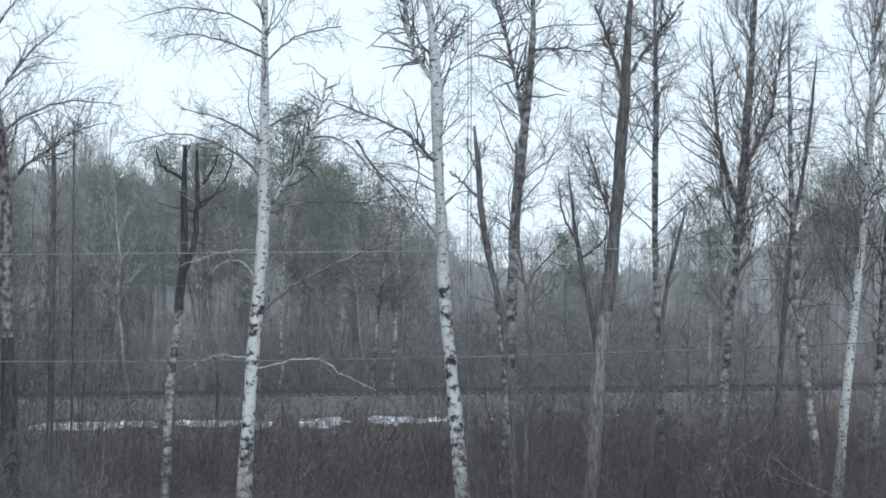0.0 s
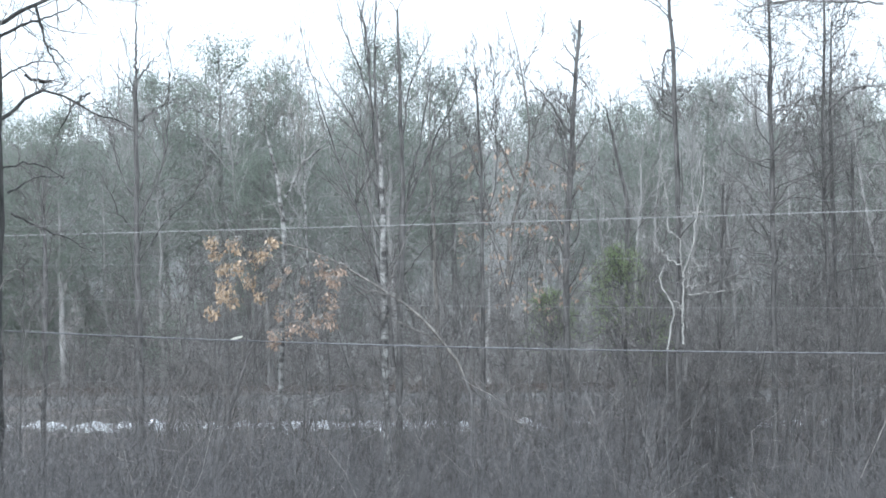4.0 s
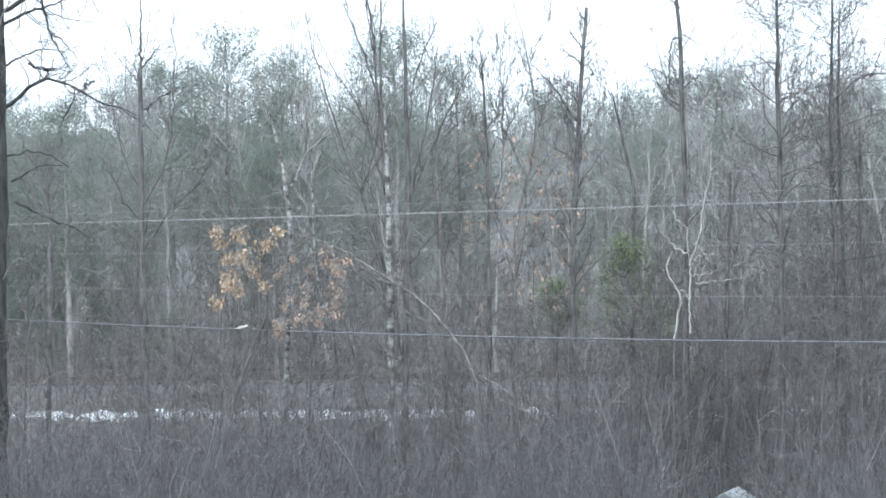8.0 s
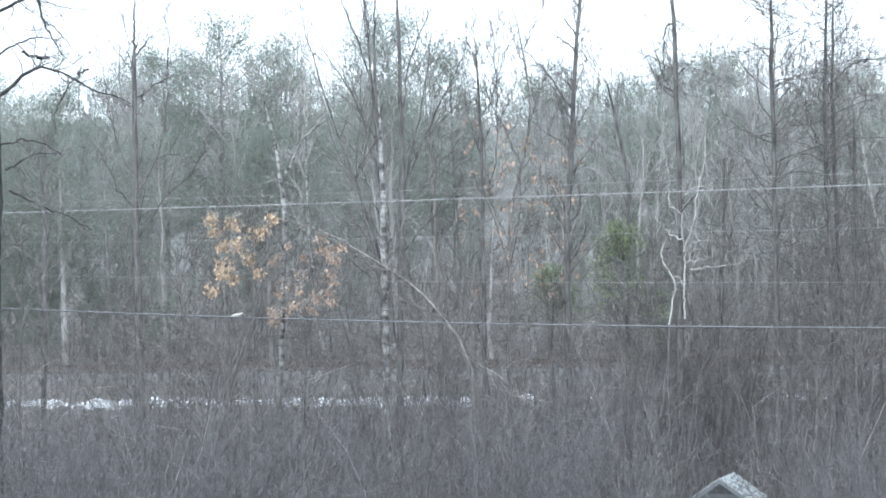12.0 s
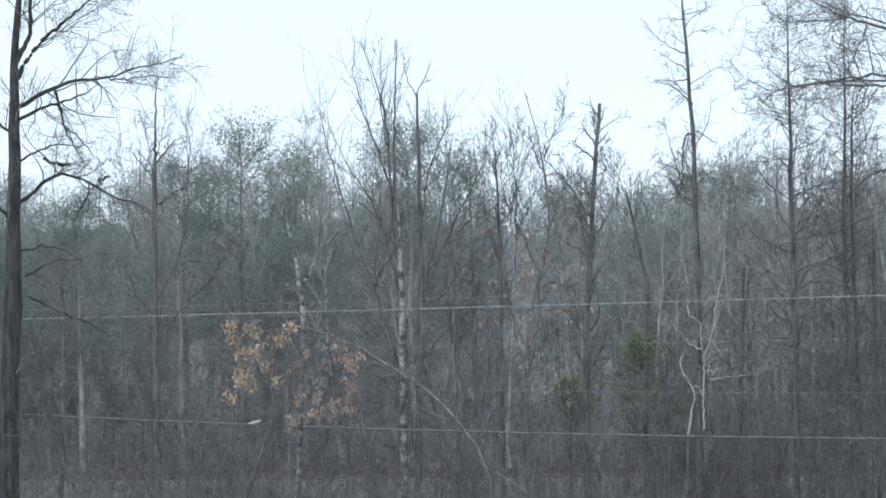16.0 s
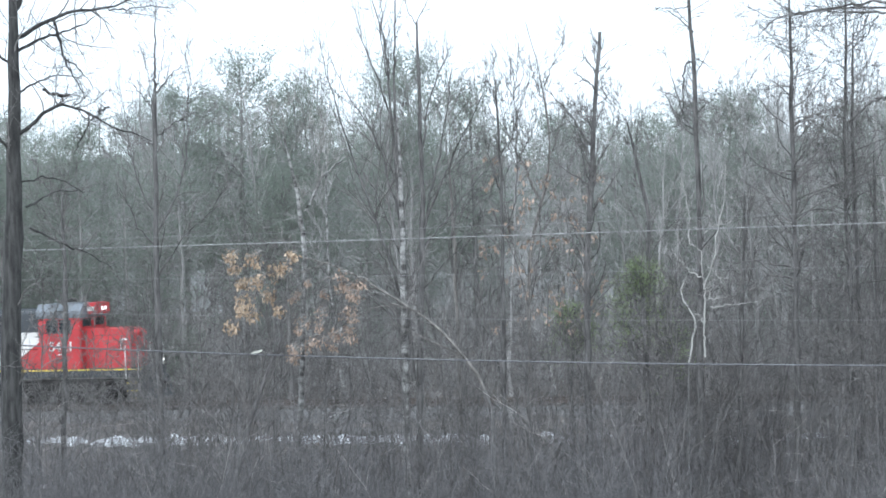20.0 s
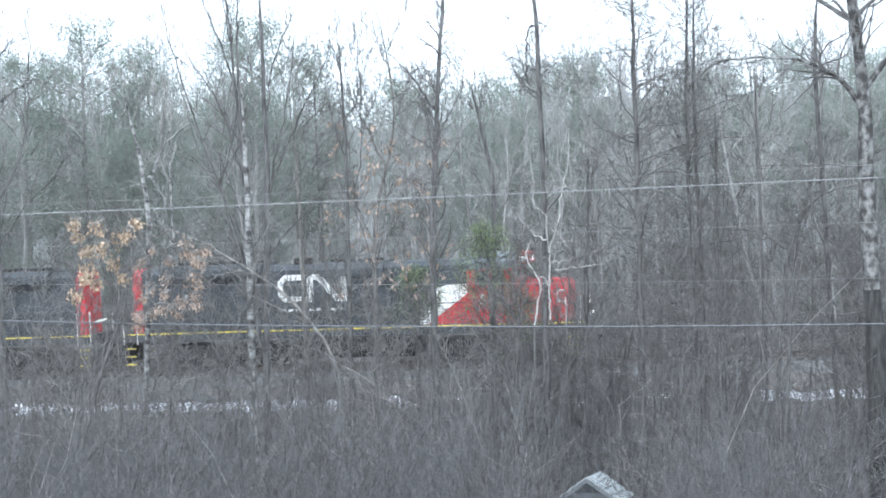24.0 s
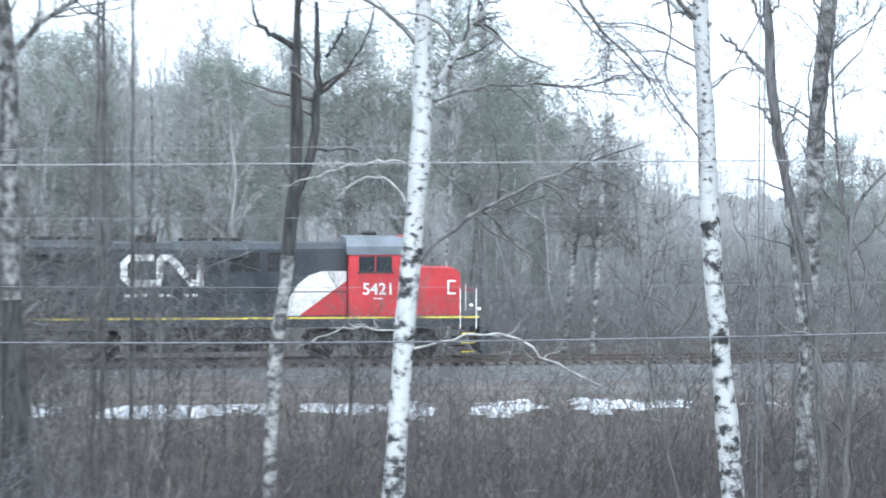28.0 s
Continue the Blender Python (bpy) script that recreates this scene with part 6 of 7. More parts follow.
thicket("front_brush", "dense dim purplish-grey leafless brush on the near slope", 620, (-16, 15.5), (56.5, 62.5), 3, ((-20, 8, 12, 15.5), (-3.7, -3.9, -4.5, -5.6)), 3.4, BRUSH_FRONT, 120, twigs=9, r0=0.0065, sub=1, bends=3, tlen=0.27, fine=0.0045)
thicket("fine_thicket", "fine-twigged leafless saplings close before the railway", 90, (-15, 15), (80, 94), 2, ((-20, -9, -7, 2, 3.5, 9, 15), (-0.8, -1.2, -2.4, -2.4, -1.0, -1.6, -2.2)), 3.0, TWIG, 121, twigs=12, r0=0.009, lean=0.22, tlen=0.3, wob=0.2, angle=45, sub=3, fine=0.0055)
thicket("lone_stems", "scattered thin leafless stems before the railway bed", 190, (15, 34), (68, 92), 2, ((15, 34), (-2.2, -2.0)), 3.2, TWIG, 122, twigs=11, r0=0.009, lean=0.2, tlen=0.3, wob=0.2, angle=45, sub=2, fine=0.0055)
thicket("track_stems", "thin dark leafless stems before the snowy railway bed", 130, (17, 34), (66, 84), 2, ((17, 34), (-2.6, -2.4)), 2.4, BRUSH_DARK, 128, twigs=7, r0=0.0085, lean=0.28, tlen=0.3, wob=0.28, angle=42, sub=1, fine=0.005, bends=3)
thicket("verge_brush", "dark leafless brush before the snow strip", 900, (13, 43), (66, 88), 4, ((13, 30, 32, 43), (-4.5, -4.6, -3.9, -3.6)), 2.3, BRUSH_DARK, 110, twigs=7, r0=0.0085)
thicket("veil_brush", "fine leafless saplings beside the young pine", 60, (4.6, 7.0), (72, 86), 2, ((4, 7), (-1.6, -1.6)), 1.8, TWIG, 125, twigs=11, r0=0.009, lean=0.2, tlen=0.3, wob=0.2, angle=45, sub=3, fine=0.0055)
thicket("bank_brush", "grey leafless brush on the bank below the railway", 560, (-16, 13.5), (72, 87), 4, ((-20, 9, 11, 13.5), (-3.9, -3.9, -4.2, -4.9)), 1.6, BRUSH, 123, twigs=9, r0=0.0085, bends=3, tlen=0.28, sub=1)
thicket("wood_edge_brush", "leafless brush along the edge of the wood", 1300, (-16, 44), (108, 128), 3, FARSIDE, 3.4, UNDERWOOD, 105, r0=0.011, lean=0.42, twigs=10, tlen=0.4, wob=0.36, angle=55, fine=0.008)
thicket("gap_brush", "dark leafless brush at the foot of the far wood", 330, (21, 35), (107, 117), 3, ((21, 35), (-1.5, -1.9)), 1.6, BRUSH, 124, r0=0.011, lean=0.35, twigs=10, tlen=0.36, wob=0.3, angle=50, fine=0.008)
thicket("deep_underwood", "haze-pale leafless underwood deep in the wood", 520, (-16, 44), (128, 200), 2, ((-20, 0, 14, 27, 30, 33, 36, 48), (2.4, 2.2, 1.8, 0.6, -0.3, -0.3, 0.9, 1.4)), 3.0, UNDERWOOD, 108, r0=0.015, lean=0.45, twigs=13, tlen=0.42, wob=0.36, angle=62, fine=0.012)
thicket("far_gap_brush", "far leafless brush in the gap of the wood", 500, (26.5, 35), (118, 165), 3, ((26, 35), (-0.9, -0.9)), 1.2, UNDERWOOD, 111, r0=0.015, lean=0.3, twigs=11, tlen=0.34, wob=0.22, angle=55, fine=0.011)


def build_saplings():
    """Thin young trees that stand singly before the railway."""
    rng = np.random.default_rng(141)
    kinds = []
    for i in range(9):
        s, t = Bulk(), Bulk()
        p = grow(rng, np.zeros((1, 3)), unit(rng.normal(0, 0.08, (1, 3)) + np.array([0, 0, 1.0])), np.array([6.0]), 12, 0.07, 0.05)
        r = taper(np.array([0.024]), 12, 0.25)
        s.tubes(p, r, 6)
        st, wy, rd, u = shoots(rng, p, r, 16, 0.25, 42, 0.06)
        p1 = grow(rng, st, wy, 1.9 * rng.uniform(0.4, 1.1, 16) * (1.3 - 0.8 * u), 6, 0.2, 0.05)
        r1 = taper(np.full(16, 0.009), 6, 0.5)
        t.tubes(p1, r1, 4)
        crown(rng, t, p1, r1, (4, 4), (0.5, 0.5), 45, 0.03, thin=0.006, wobble=0.3, k2=4, k3=2)
        a, b = s.mesh("stem"), t.mesh("twigs")
        a.materials.append((BARK, LIMB)[i % 2])
        b.materials.append(TWIG)
        kinds.append((a, b))
    n = 0
    while n < 185:
        az, d = (rng.uniform(-12, 15), rng.uniform(64, 90)) if n < 100 else (rng.uniform(13, 18) if n < 125 else rng.uniform(27, 40), rng.uniform(66, 90)) if n < 150 else (rng.uniform(5, 15.5), rng.uniform(66, 92))
        x, y = d * math.sin(radians(az)), d * math.cos(radians(az))
        if abs(TRACK - (x * TN[0] + y * TN[1])) < 8:
            continue
        g = ground_z(x, y) - 0.05
        e = (float(np.interp(az, *TALL)) if n < 100 else -0.3) - rng.uniform(0, 3.0 if n < 150 else 2.0)
        h = 8 + d * math.tan(radians(e)) - g
        if h < 1.5:
            continue
        a, b = kinds[int(rng.integers(9))]
        root = empty("sapling", pose(x, y, g, 0, 0, rng.uniform(0, 360)) @ Matrix.Diagonal((h / 6, h / 6, h / 6, 1)), "thin leafless sapling standing in the brush before the railway", "sapling", "saplings before the railway")
        for nm, m in (("stem", a), ("crown", b)):
            new(nm, m).parent = root
        n += 1


build_saplings()


def build_grass():
    rng = np.random.default_rng(51)
    n = 9000
    s, q = rng.uniform(-35, 40, n), rng.uniform(10.5, 30, n)
    pos = TD[None] * s[:, None] + TN[None] * (TRACK - q)[:, None]
    c = np.column_stack([pos, np.interp(q, Q_AT, Z_AT) - 0.05])
    ax = unit(rng.normal(0, 0.35, (n, 3)) + np.array([0, 0, 1.0]))
    sd = unit(np.cross(ax, rng.normal(0, 1, (n, 3))))
    b = Bulk()
    b.blades(c, ax, sd, rng.uniform(0.3, 0.9, n), np.full(n, 0.02))
    tagged(link("dry_grass", b.mesh("dry_grass", False), GRASS), "flattened tan winter grass below the railway", "grass", kind="stuff")


build_grass()

# ---- overhead wires ----


def wire(label, material, radius, low, bend, mid, rise=0.0, away=60.0, lo=-75, hi=75):
    """A slack cable across the view, away metres from the house."""
    b = Bulk()
    u = np.linspace(lo, hi, 61)
    p = np.column_stack([TN[0] * away + TD[0] * u, TN[1] * away + TD[1] * u, low + bend * (u - mid) ** 2 + rise * u])
    b.tubes(p[None], np.full((1, 61), radius), 8)
    tagged(link("overhead_wire", b.mesh("overhead_wire"), material), label, "wire", "overhead wires")


wire("thick slack grey overhead cable", CABLE, 0.02, 3.9, 0.00085, 6)
wire("thin pale overhead wire above the cable", WIRE, 0.012, 7.62, 0.00014, 0, 0.006)
wire("faint thin overhead wire", WIRE, 0.0045, 7.95, 0.0002, 0, 0.011, 63)
wire("faint thin overhead wire", WIRE, 0.004, 6.45, 0.0003, 4, 0.003, 62)
wire("faint thin overhead wire", WIRE, 0.0038, 5.0, 0.0006, 8, 0.0, 61)

def build_mast():
    """A slender mast of two tubes that stands among the birches."""
    x, y = 29.4, 53.9
    g = ground_z(x, y) - 0.1
    root = empty("mast", pose(x, y, g, 0, 0, -29), "slender grey metal mast of two tubes among the birches", "mast")
    top = 16.2 - g
    for dx in (-0.055, 0.055):
        b = Bulk()
        z = np.linspace(0, top, 6)
        b.tubes(np.column_stack([np.full(6, dx), np.zeros(6), z])[None], np.full((1, 6), 0.014), 8)
        link("tube", b.mesh("tube"), CABLE, root)
    for i in range(9):
        b = Bulk()
        b.tubes(np.array([[[-0.05, 0, 1.2 + i * 1.8], [0.05, 0, 1.2 + i * 1.8]]]), np.full((1, 2), 0.012), 6)
        link("rung", b.mesh("rung"), CABLE, root)


build_mast()

# ---- the playhouse roof at the yard's end ----


def box(bm, x0, x1, y0, y1, z0, z1, bevel=0.0):
    m = Matrix.Translation(((x0 + x1) / 2, (y0 + y1) / 2, (z0 + z1) / 2)) @ Matrix.Diagonal((x1 - x0, y1 - y0, z1 - z0, 1))
    made = bmesh.ops.create_cube(bm, size=1, matrix=m)
    if bevel:
        edges = {e for v in made["verts"] for e in v.link_edges}
        bmesh.ops.bevel(bm, geom=list(edges), offset=bevel, segments=2, affect="EDGES")
    return bm


def prism(bm, outline, y0, y1):
    """An outline in x, z, between two y."""
    a = [bm.verts.new((x, y0, z)) for x, z in outline]
    b = [bm.verts.new((x, y1, z)) for x, z in outline]
    bm.faces.new(a)
    bm.faces.new(b[::-1])
    for i in range(len(a)):
        j = (i + 1) % len(a)
        bm.faces.new((a[j], a[i], b[i], b[j]))
    bmesh.ops.recalc_face_normals(bm, faces=bm.faces[:])
    return bm


def build_playhouse():
    x, y, apex = 7.6, 65.56, -0.49
    g = ground_z(x, y) - 0.05
    h = apex - g
    root = empty("playhouse", pose(x, y, g, 0, 0, -24), "small grey playhouse with pale gabled board roof", "playhouse")
    w, e, slope = 0.95, h - 0.66, 0.66 / 0.95
    part("wall", prism(bmesh.new(), [(-0.85, 0), (0.85, 0), (0.85, e), (0, h - 0.08), (-0.85, e)], 0.06, 1.25), SIDING, root, "grey painted gable wall")
    part("vent", prism(bmesh.new(), [(-0.36, h - 0.44), (0.36, h - 0.44), (0, h - 0.18)], 0.03, 0.09), VENT, root, "dark triangular gable vent")
    part("door", box(bmesh.new(), -0.3, 0.3, 0.02, 0.07, 0.05, e - 0.1, 0.01), TRIM, root, "white door")
    for sx in (-1, 1):
        part("trim", prism(bmesh.new(), [(0, h - 0.02), (sx * w, h - 0.02 - w * slope), (sx * w, h - 0.14 - w * slope), (0, h - 0.14)], -0.02, 0.05), TRIM, root, "white rake board")
        for i in range(4):
            a, b = i * w / 4, (i + 1) * w / 4 + 0.03
            za, zb = h - a * slope, h - b * slope
            part("roof_board", prism(bmesh.new(), [(sx * a, za + 0.005), (sx * b, zb + 0.045), (sx * b, zb), (sx * a, za - 0.03)], -0.06, 1.32), ROOF_PLANK, root)


build_playhouse()


def build_stub():
    """A pale split stick caught in the brush."""
    b, rng = Bulk(), np.random.default_rng(9)
    x, y = -5.73, 65.75
    g = ground_z(x, y) - 0.1
    top = 4.5 - g
    root = empty("broken_sapling", pose(x, y, g), "broken sapling with a pale torn tip bent over", "sapling")
    st = smooth_line([(0.4, 0, 0, 0.02), (0.3, 0, top * 0.5, 0.018), (0.14, 0, top, 0.014)], 8)
    b.tubes(st[None, :, :3], st[None, :, 3], 6)
    link("stem", b.mesh("stem"), BARK_PALE, root)
    part("torn_tip", prism(bmesh.new(), [(-0.2, top - 0.04), (-0.05, top + 0.04), (0.19, top + 0.07), (0.16, top + 0.02), (0.02, top - 0.02)], -0.05, 0.05), PLATE, root, "pale torn wood")


build_stub()

# ---- the locomotives ----


def cyl(bm, c, radius, depth, axis="Z", seg=20):
    turn = {"X": pose(0, 0, 0, 0, 90, 0), "Y": pose(0, 0, 0, 90, 0, 0), "Z": Matrix.Identity(4)}[axis]
    bmesh.ops.create_cone(bm, cap_ends=True, segments=seg, radius1=radius, radius2=radius, depth=depth, matrix=Matrix.Translation(c) @ turn)
    return bm


def rod(bm, a, b, r=0.022):
    a, b = Vector(a), Vector(b)
    d = b - a
    bmesh.ops.create_cone(bm, cap_ends=True, segments=6, radius1=r, radius2=r, depth=d.length, matrix=Matrix.Translation((a + b) / 2) @ d.to_track_quat("Z", "Y").to_matrix().to_4x4())
    return bm


def loco_outline(hw, z0, z1, cut):
    return [(-hw, z0), (hw, z0), (hw, z1 - cut), (hw - cut, z1), (-hw + cut, z1), (-hw, z1 - cut)]


def along(bm, outline, x0, x1):
    """An outline in y, z, drawn out along x."""
    a = [bm.verts.new((x0, y, z)) for y, z in outline]
    b = [bm.verts.new((x1, y, z)) for y, z in outline]
    bm.faces.new(a)
    bm.faces.new(b[::-1])
    for i in range(len(a)):
        j = (i + 1) % len(a)
        bm.faces.new((a[j], a[i], b[i], b[j]))
    bmesh.ops.recalc_face_normals(bm, faces=bm.faces[:])
    return bm


def build_locomotive():
    """A six-axle diesel; x forward from 0 at the front sill, z up from the rail."""
    root = empty("locomotive", pose(0, 0, 0), "red, black and white diesel freight locomotive on the railway", "locomotive", "coupled locomotives")
    sides = (-1, 1)
    part("underframe", box(bmesh.new(), -20.95, -0.05, -1.5, 1.5, 1.3, 1.7, 0.02), BLACK, root, "black underframe")
    for sy in sides:
        part("stripe", box(bmesh.new(), -20.93, -0.07, sy * 1.5, sy * 1.512, 1.62, 1.69), YELLOW, root, "yellow reflective sill stripe")
    part("fuel_tank", along(bmesh.new(), [(-1.4, 1.3), (-1.4, 0.65), (-1.1, 0.35), (1.1, 0.35), (1.4, 0.65), (1.4, 1.3)], -13.2, -7.6), STEEL, root, "dirty black fuel tank")
    hood = part("long_hood", along(bmesh.new(), loco_outline(1.02, 1.7, 4.5, 0.22), -20.1, -5.15), BLACK, root, "black engine hood")
    for sy in sides:
        for i in range(13):
            x0 = -18.9 + i * 0.86
            if 6 <= i <= 9:
                continue
            part("hood_door", box(bmesh.new(), x0, x0 + 0.8, sy * 1.02, sy * 1.045, 1.85, 3.55, 0.008), BLACK, hood)
        for x0 in (-18.6, -17.2, -15.8):
            part("radiator_grille", box(bmesh.new(), x0, x0 + 1.25, sy * 1.02, sy * 1.055, 3.7, 4.22, 0.01), LOUVRE, hood)
        for x0 in (-9.6, -8.2):
            part("air_filter_grille", box(bmesh.new(), x0, x0 + 1.1, sy * 1.02, sy * 1.05, 3.4, 4.15, 0.01), LOUVRE, hood)
    part("radiator_cowl", along(bmesh.new(), [(-1.02, 3.72), (1.02, 3.72), (1.42, 4.12), (1.42, 4.4), (1.2, 4.62), (-1.2, 4.62), (-1.42, 4.4), (-1.42, 4.12)], -18.9, -14.4), BLACK, hood, "flared black radiator cowl")
    for x0 in (-18.0, -16.6, -15.2):
        part("radiator_fan", cyl(bmesh.new(), (x0, 0, 4.68), 0.6, 0.14), STEEL, hood)
    for x0 in (-11.0, -9.7):
        part("brake_fan", cyl(bmesh.new(), (x0, 0, 4.58), 0.56, 0.2), STEEL, hood)
    part("brake_blister", along(bmesh.new(), loco_outline(1.2, 3.95, 4.56, 0.3), -11.8, -8.9), BLACK, hood, "black dynamic brake housing")
    part("exhaust_stack", box(bmesh.new(), -13.2, -12.4, -0.22, 0.22, 4.45, 4.78, 0.03), STEEL, hood)
    part("hood_end", along(bmesh.new(), loco_outline(1.03, 1.7, 4.52, 0.3), -20.5, -20.08), RED, root, "red rear hood end")
    part("hood_end_lamp", cyl(bmesh.new(), (-20.51, 0, 4.1), 0.14, 0.06, "X"), GLASS, root)
    for sy in sides:
        y0, y1 = sy * 1.02, sy * 1.062
        part("white_band", prism(bmesh.new(), [(-7.5, 1.72), (-7.0, 1.72), (-5.16, 3.05), (-5.16, 3.42), (-6.1, 3.42), (-6.6, 3.26), (-7.06, 2.9), (-7.36, 2.4)], y0, y1), WHITE, root, "white slanting paint band")
        part("red_panel", prism(bmesh.new(), [(-6.995, 1.72), (-5.16, 1.72), (-5.16, 3.045)], y0, y1), RED, root, "red painted panel")
        # the railway's mark, as plain white strokes
        yl0, yl1 = sy * 1.046, sy * 1.058
        c, hgt, t = -12.2, 1.22, 0.25
        x0, z0 = c - 1.47, 2.86

        def mark(pts):
            pts = [(c + (x - c) * 1.07, z) for x, z in pts]
            if sy > 0:
                pts = [(2 * c - x, z) for x, z in pts]
            part("white_mark", prism(bmesh.new(), pts, yl0, yl1), WHITE, root, "white painted mark")
        mark([(x0 + 0.3, z0 + hgt), (x0 + 1.2, z0 + hgt), (x0 + 1.2, z0 + hgt - t), (x0 + 0.36, z0 + hgt - t), (x0 + t, z0 + hgt - 0.36), (x0 + t, z0 + 0.36), (x0 + 0.36, z0 + t), (x0 + 1.45, z0 + t), (x0 + 1.45, z0), (x0 + 0.3, z0), (x0, z0 + 0.3), (x0, z0 + hgt - 0.3)])
        mark([(x0 + 1.27, z0 + t + 0.004), (x0 + 1.52, z0 + t + 0.004), (x0 + 1.52, z0 + hgt - t), (x0 + 1.7, z0 + hgt - t), (x0 + 2.45, z0), (x0 + 2.94, z0), (x0 + 2.94, z0 + hgt), (x0 + 2.69, z0 + hgt), (x0 + 2.69, z0 + t), (x0 + 2.6, z0 + t), (x0 + 1.86, z0 + hgt), (x0 + 1.45, z0 + hgt), (x0 + 1.27, z0 + hgt - 0.2)])
        for i in range(9):
            if i in (3, 6):
                continue
            xa = x0 + 0.05 + i * 0.32
            part("caption_bar", box(bmesh.new(), xa, xa + 0.2, yl0, yl1, 2.46, 2.57), WHITE, root)
    # cab
    cab = part("cab", box(bmesh.new(), -5.12, -3.0, -1.5, 1.5, 1.7, 4.06, 0.04), RED, root, "red cab")
    part("cab_roof", along(bmesh.new(), loco_outline(1.53, 4.065, 4.72, 0.34), -5.2, -2.95), ROOF_GREY, cab, "blue-grey cab roof")
    for sy in sides:
        for x0, x1 in ((-4.72, -4.12), (-4.06, -3.46)):
            part("cab_window", box(bmesh.new(), x0, x1, sy * 1.5, sy * 1.515, 3.42, 4.0, 0.005), GLASS, cab, "dark cab window")
        part("window_frame", box(bmesh.new(), -4.77, -3.41, sy * 1.5, sy * 1.53, 3.36, 3.415, 0.005), BLACK, cab)
        part("cab_door", box(bmesh.new(), -3.02, -2.985, sy * 0.75 - 0.3, sy * 0.75 + 0.3, 1.8, 3.6, 0.01), RED, cab)
        part("windscreen", box(bmesh.new(), -3.01, -2.98, sy * 0.75 - 0.5, sy * 0.75 + 0.5, 3.66, 4.02, 0.005), GLASS, cab)
    part("number_board", box(bmesh.new(), -3.15, -2.45, -0.75, 0.75, 4.2, 4.74, 0.06), RED, cab, "red headlight and number housing")
    for sy in sides:
        part("board_face", box(bmesh.new(), -3.0, -2.6, sy * 0.75, sy * 0.765, 4.34, 4.56), WHITE, cab, "white number panel")
        part("headlight", cyl(bmesh.new(), (-2.44, sy * 0.18, 4.45), 0.1, 0.05, "X", 12), lamp_glow, cab, "lit headlight")
        part("horn", cyl(bmesh.new(), (-4.2, sy * 0.3, 4.85), 0.07, 0.5, "X", 10), STEEL, cab)
    # nose
    nose = part("short_hood", prism(bmesh.new(), [(-2.99, 1.7), (-0.75, 1.7), (-0.75, 3.3), (-0.95, 3.5), (-2.99, 3.56)], -0.98, 0.98), RED, root, "red short nose")
    for sy in sides:
        for i, (a, b, c, d) in enumerate(((-1.25, -0.92, 2.98, 3.06), (-1.25, -0.92, 2.5, 2.58), (-1.25, -1.17, 2.58, 2.98))):
            part("nose_mark", box(bmesh.new(), a, b, sy * 0.98, sy * 0.992, c, d), WHITE, nose)
        part("ditch_light", cyl(bmesh.new(), (-0.02, sy * 1.1, 1.95), 0.05, 0.1, "X", 14), lamp_glow, root, "lit ditch light")
        # stair wells, steps and rails at both ends
        for x0 in (-0.75, -20.8):
            for z in (0.3, 0.65, 1.0):
                part("step", box(bmesh.new(), x0 - 0.02, x0 + 0.5, sy * 1.25, sy * 1.52, z, z + 0.05), STEEL, root)
                part("step_edge", box(bmesh.new(), x0 - 0.01, x0 + 0.49, sy * 1.52, sy * 1.535, z - 0.01, z + 0.06), YELLOW, root, "yellow step edge")
            for dx in (-0.06, 0.56):
                part("grab_rail", rod(bmesh.new(), (x0 + dx, sy * 1.5, 1.2), (x0 + dx, sy * 1.5, 2.75), 0.03), WHITE, root, "white grab rail")
        for i in range(8):
            x0 = -19.2 + i * 1.65
            part("stanchion", rod(bmesh.new(), (x0, sy * 1.46, 1.7), (x0, sy * 1.46, 2.65), 0.018), STEEL, root)
        part("handrail", rod(bmesh.new(), (-19.8, sy * 1.46, 2.65), (-5.2, sy * 1.46, 2.65), 0.02), STEEL, root)
        part("handrail", rod(bmesh.new(), (-2.95, sy * 1.46, 2.7), (-0.2, sy * 1.46, 2.7), 0.015), RED, root, "red handrail")
    part("pilot_plow", prism(bmesh.new(), [(-0.05, 1.3), (0.1, 1.25), (0.4, 0.25), (0.1, 0.2), (-0.05, 0.4)], -1.45, 1.45), BLACK, root, "black snow plow")
    part("rear_pilot", box(bmesh.new(), -21.05, -20.95, -1.45, 1.45, 0.35, 1.4, 0.02), BLACK, root)
    for x0, x1 in ((0.1, 0.62), (-21.45, -21.0)):
        part("coupler", box(bmesh.new(), x0, x1, -0.16, 0.16, 0.72, 1.0, 0.05), STEEL, root)
    for cx in (-4.15, -16.35):
        truck = part("truck", box(bmesh.new(), cx - 2.5, cx + 2.5, -0.6, 0.6, 0.6, 1.05, 0.05), STEEL, root, "dirty black three-axle truck")
        for sy in sides:
            part("side_frame", prism(bmesh.new(), [(cx - 2.6, 0.75), (cx - 2.4, 0.45), (cx - 1.4, 0.45), (cx - 1.2, 0.6), (cx - 0.6, 0.45), (cx + 0.6, 0.45), (cx + 1.2, 0.6), (cx + 1.4, 0.45), (cx + 2.4, 0.45), (cx + 2.6, 0.75), (cx + 2.3, 1.05), (cx - 2.3, 1.05)], sy * 1.0, sy * 1.22), STEEL, truck)
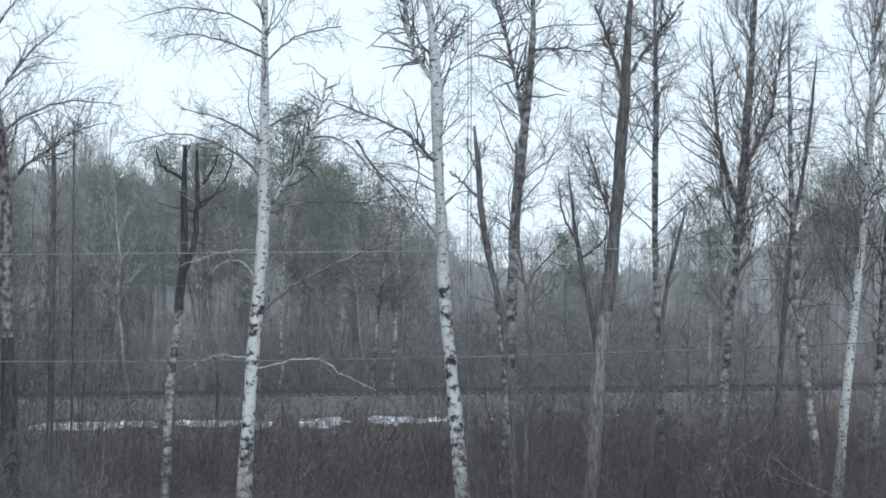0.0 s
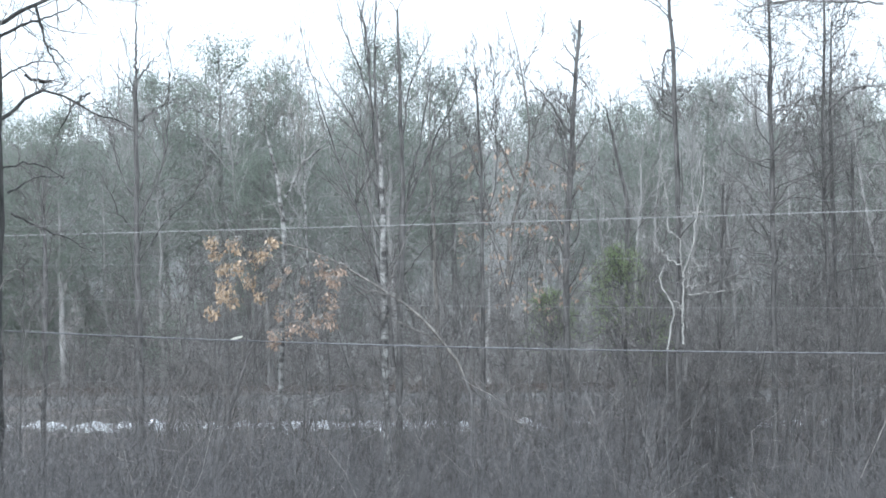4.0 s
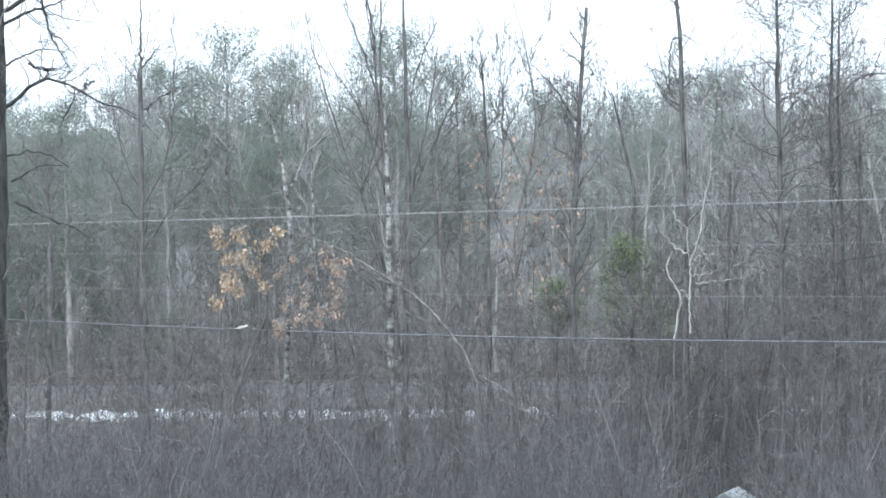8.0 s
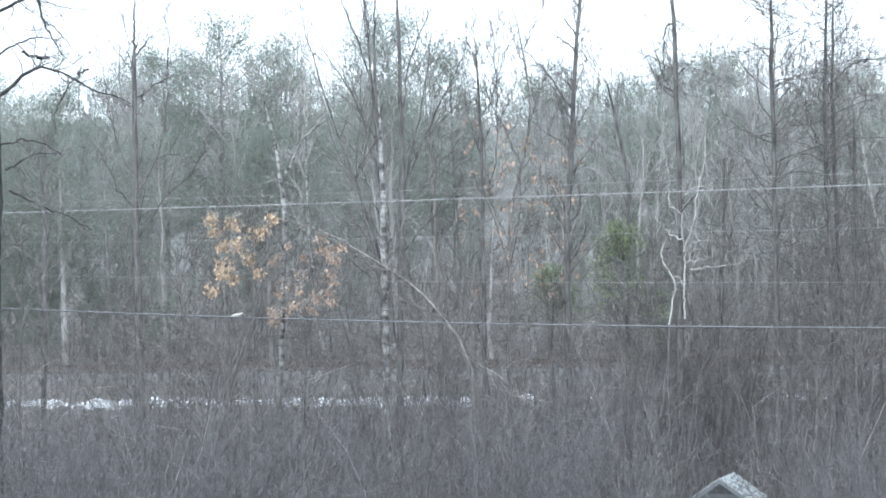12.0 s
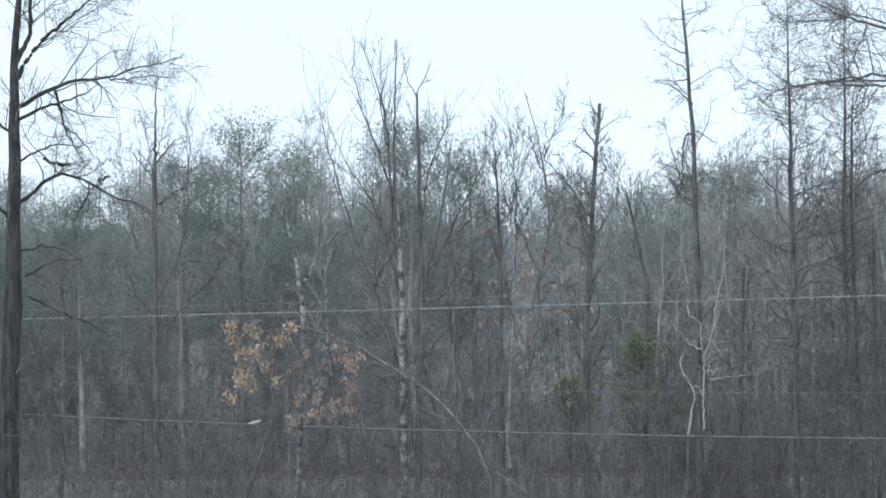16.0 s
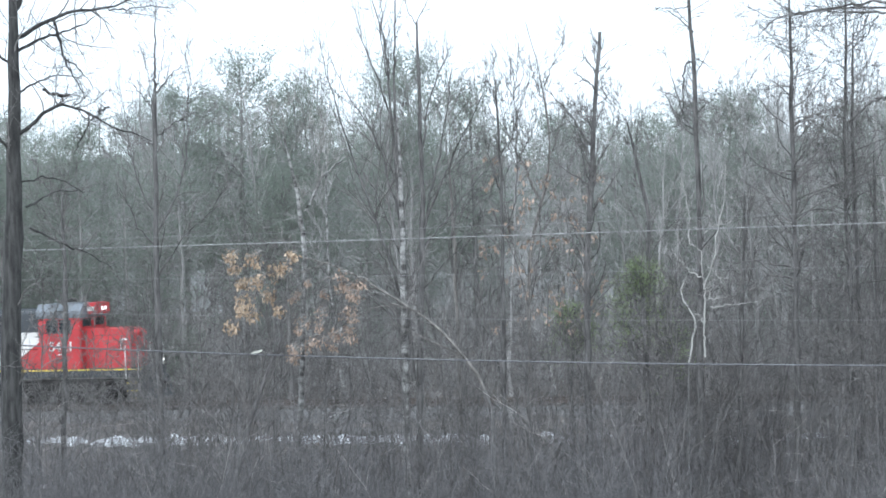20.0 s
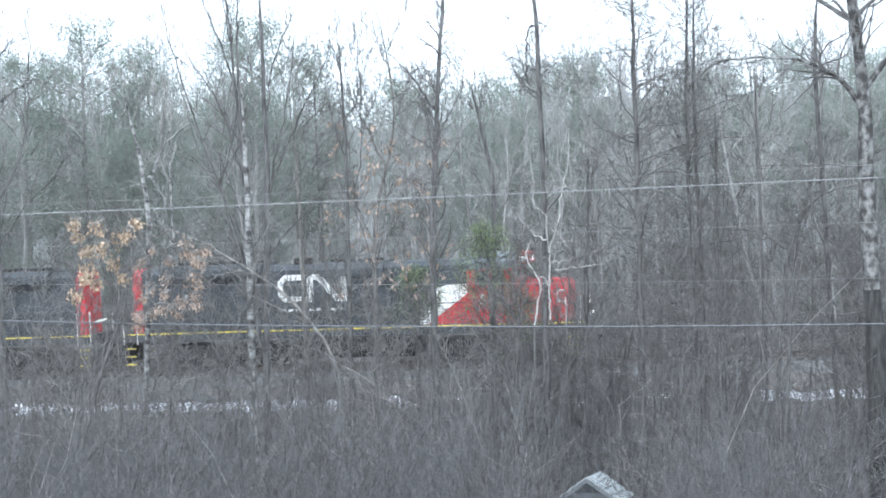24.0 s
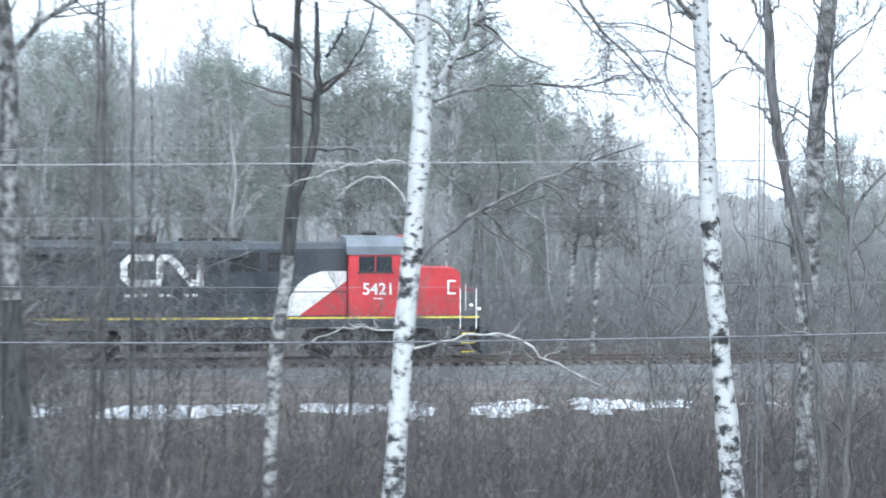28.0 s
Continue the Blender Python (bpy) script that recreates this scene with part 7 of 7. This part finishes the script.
        for dx in (-2.0, 0, 2.0):
            bm = bmesh.new()
            cyl(bm, (0, 0, 0), 0.09, 2.1, "Y", 10)
            for sy in sides:
                cyl(bm, (0, sy * 0.76, 0), 0.51, 0.13, "Y", 28)
                cyl(bm, (0, sy * 0.7, 0), 0.545, 0.03, "Y", 28)
                for k in range(5):
                    a = k * 2 * math.pi / 5
                    cyl(bm, (0.3 * math.cos(a), sy * 0.83, 0.3 * math.sin(a)), 0.05, 0.03, "Y", 8)
            ws = part("wheelset", bm, STEEL, truck, "worn steel wheelset")
            ws.location = (cx + dx, 0, 0.51)
    return root


lead = build_locomotive()
trailing = copy_thing(lead, pose(0, 0, 0))
for side, turn in ((-1, 0), (1, 180)):
    data = bpy.data.curves.new("number", "FONT")
    data.body, data.size, data.extrude, data.align_x = "5421", 0.62, 0.004, "CENTER"
    data.offset = 0.012
    num = link("cab_number", data, WHITE, [o for o in lead.children if o.name.startswith("cab")][0], "white painted cab number")
    num.matrix_local = pose(-3.98, side * 1.508, 2.55, 90, 0, turn)
    part("caption_bar", box(bmesh.new(), -4.17, -3.8, side * 1.5, side * 1.508, 2.36, 2.41), WHITE, num.parent)

# ---- what moves ----
NOSE = ((0, -181.0), (6, -139.5), (12, -98.0), (18, -56.2), (20, -42.1), (22.5, -25.0), (23, -21.55), (24, -14.6), (25, -7.5), (26, -0.35), (27, 7.1), (28, 14.35))
SECOND = 43.3


def nose_at(t):
    return float(np.interp(t, [a for a, _ in NOSE], [b for _, b in NOSE]))


def motions():
    rows_a, rows_b = [], []
    for t, s in NOSE:
        x, y = xy(s, 0)
        rows_a.append((t, pose(x, y, 0, 0, 0, -15)))
        x, y = xy(s - SECOND, 0)
        rows_b.append((t, pose(x, y, 0, 0, 0, 165)))
    walk(lead, rows_a)
    walk(trailing, rows_b)
    for engine, sense in ((lead, 1), (trailing, -1)):
        for ws in [o for o in engine.children_recursive if o.name.startswith("wheelset")]:
            x = ws.location.x
            walk(ws, [(k / 10, pose(x, 0, 0.51) @ Matrix.Rotation(sense * ((nose_at(k / 10) + 181) / 0.51 % (2 * math.pi)), 4, "Y")) for k in range(0, 281)])


motions()
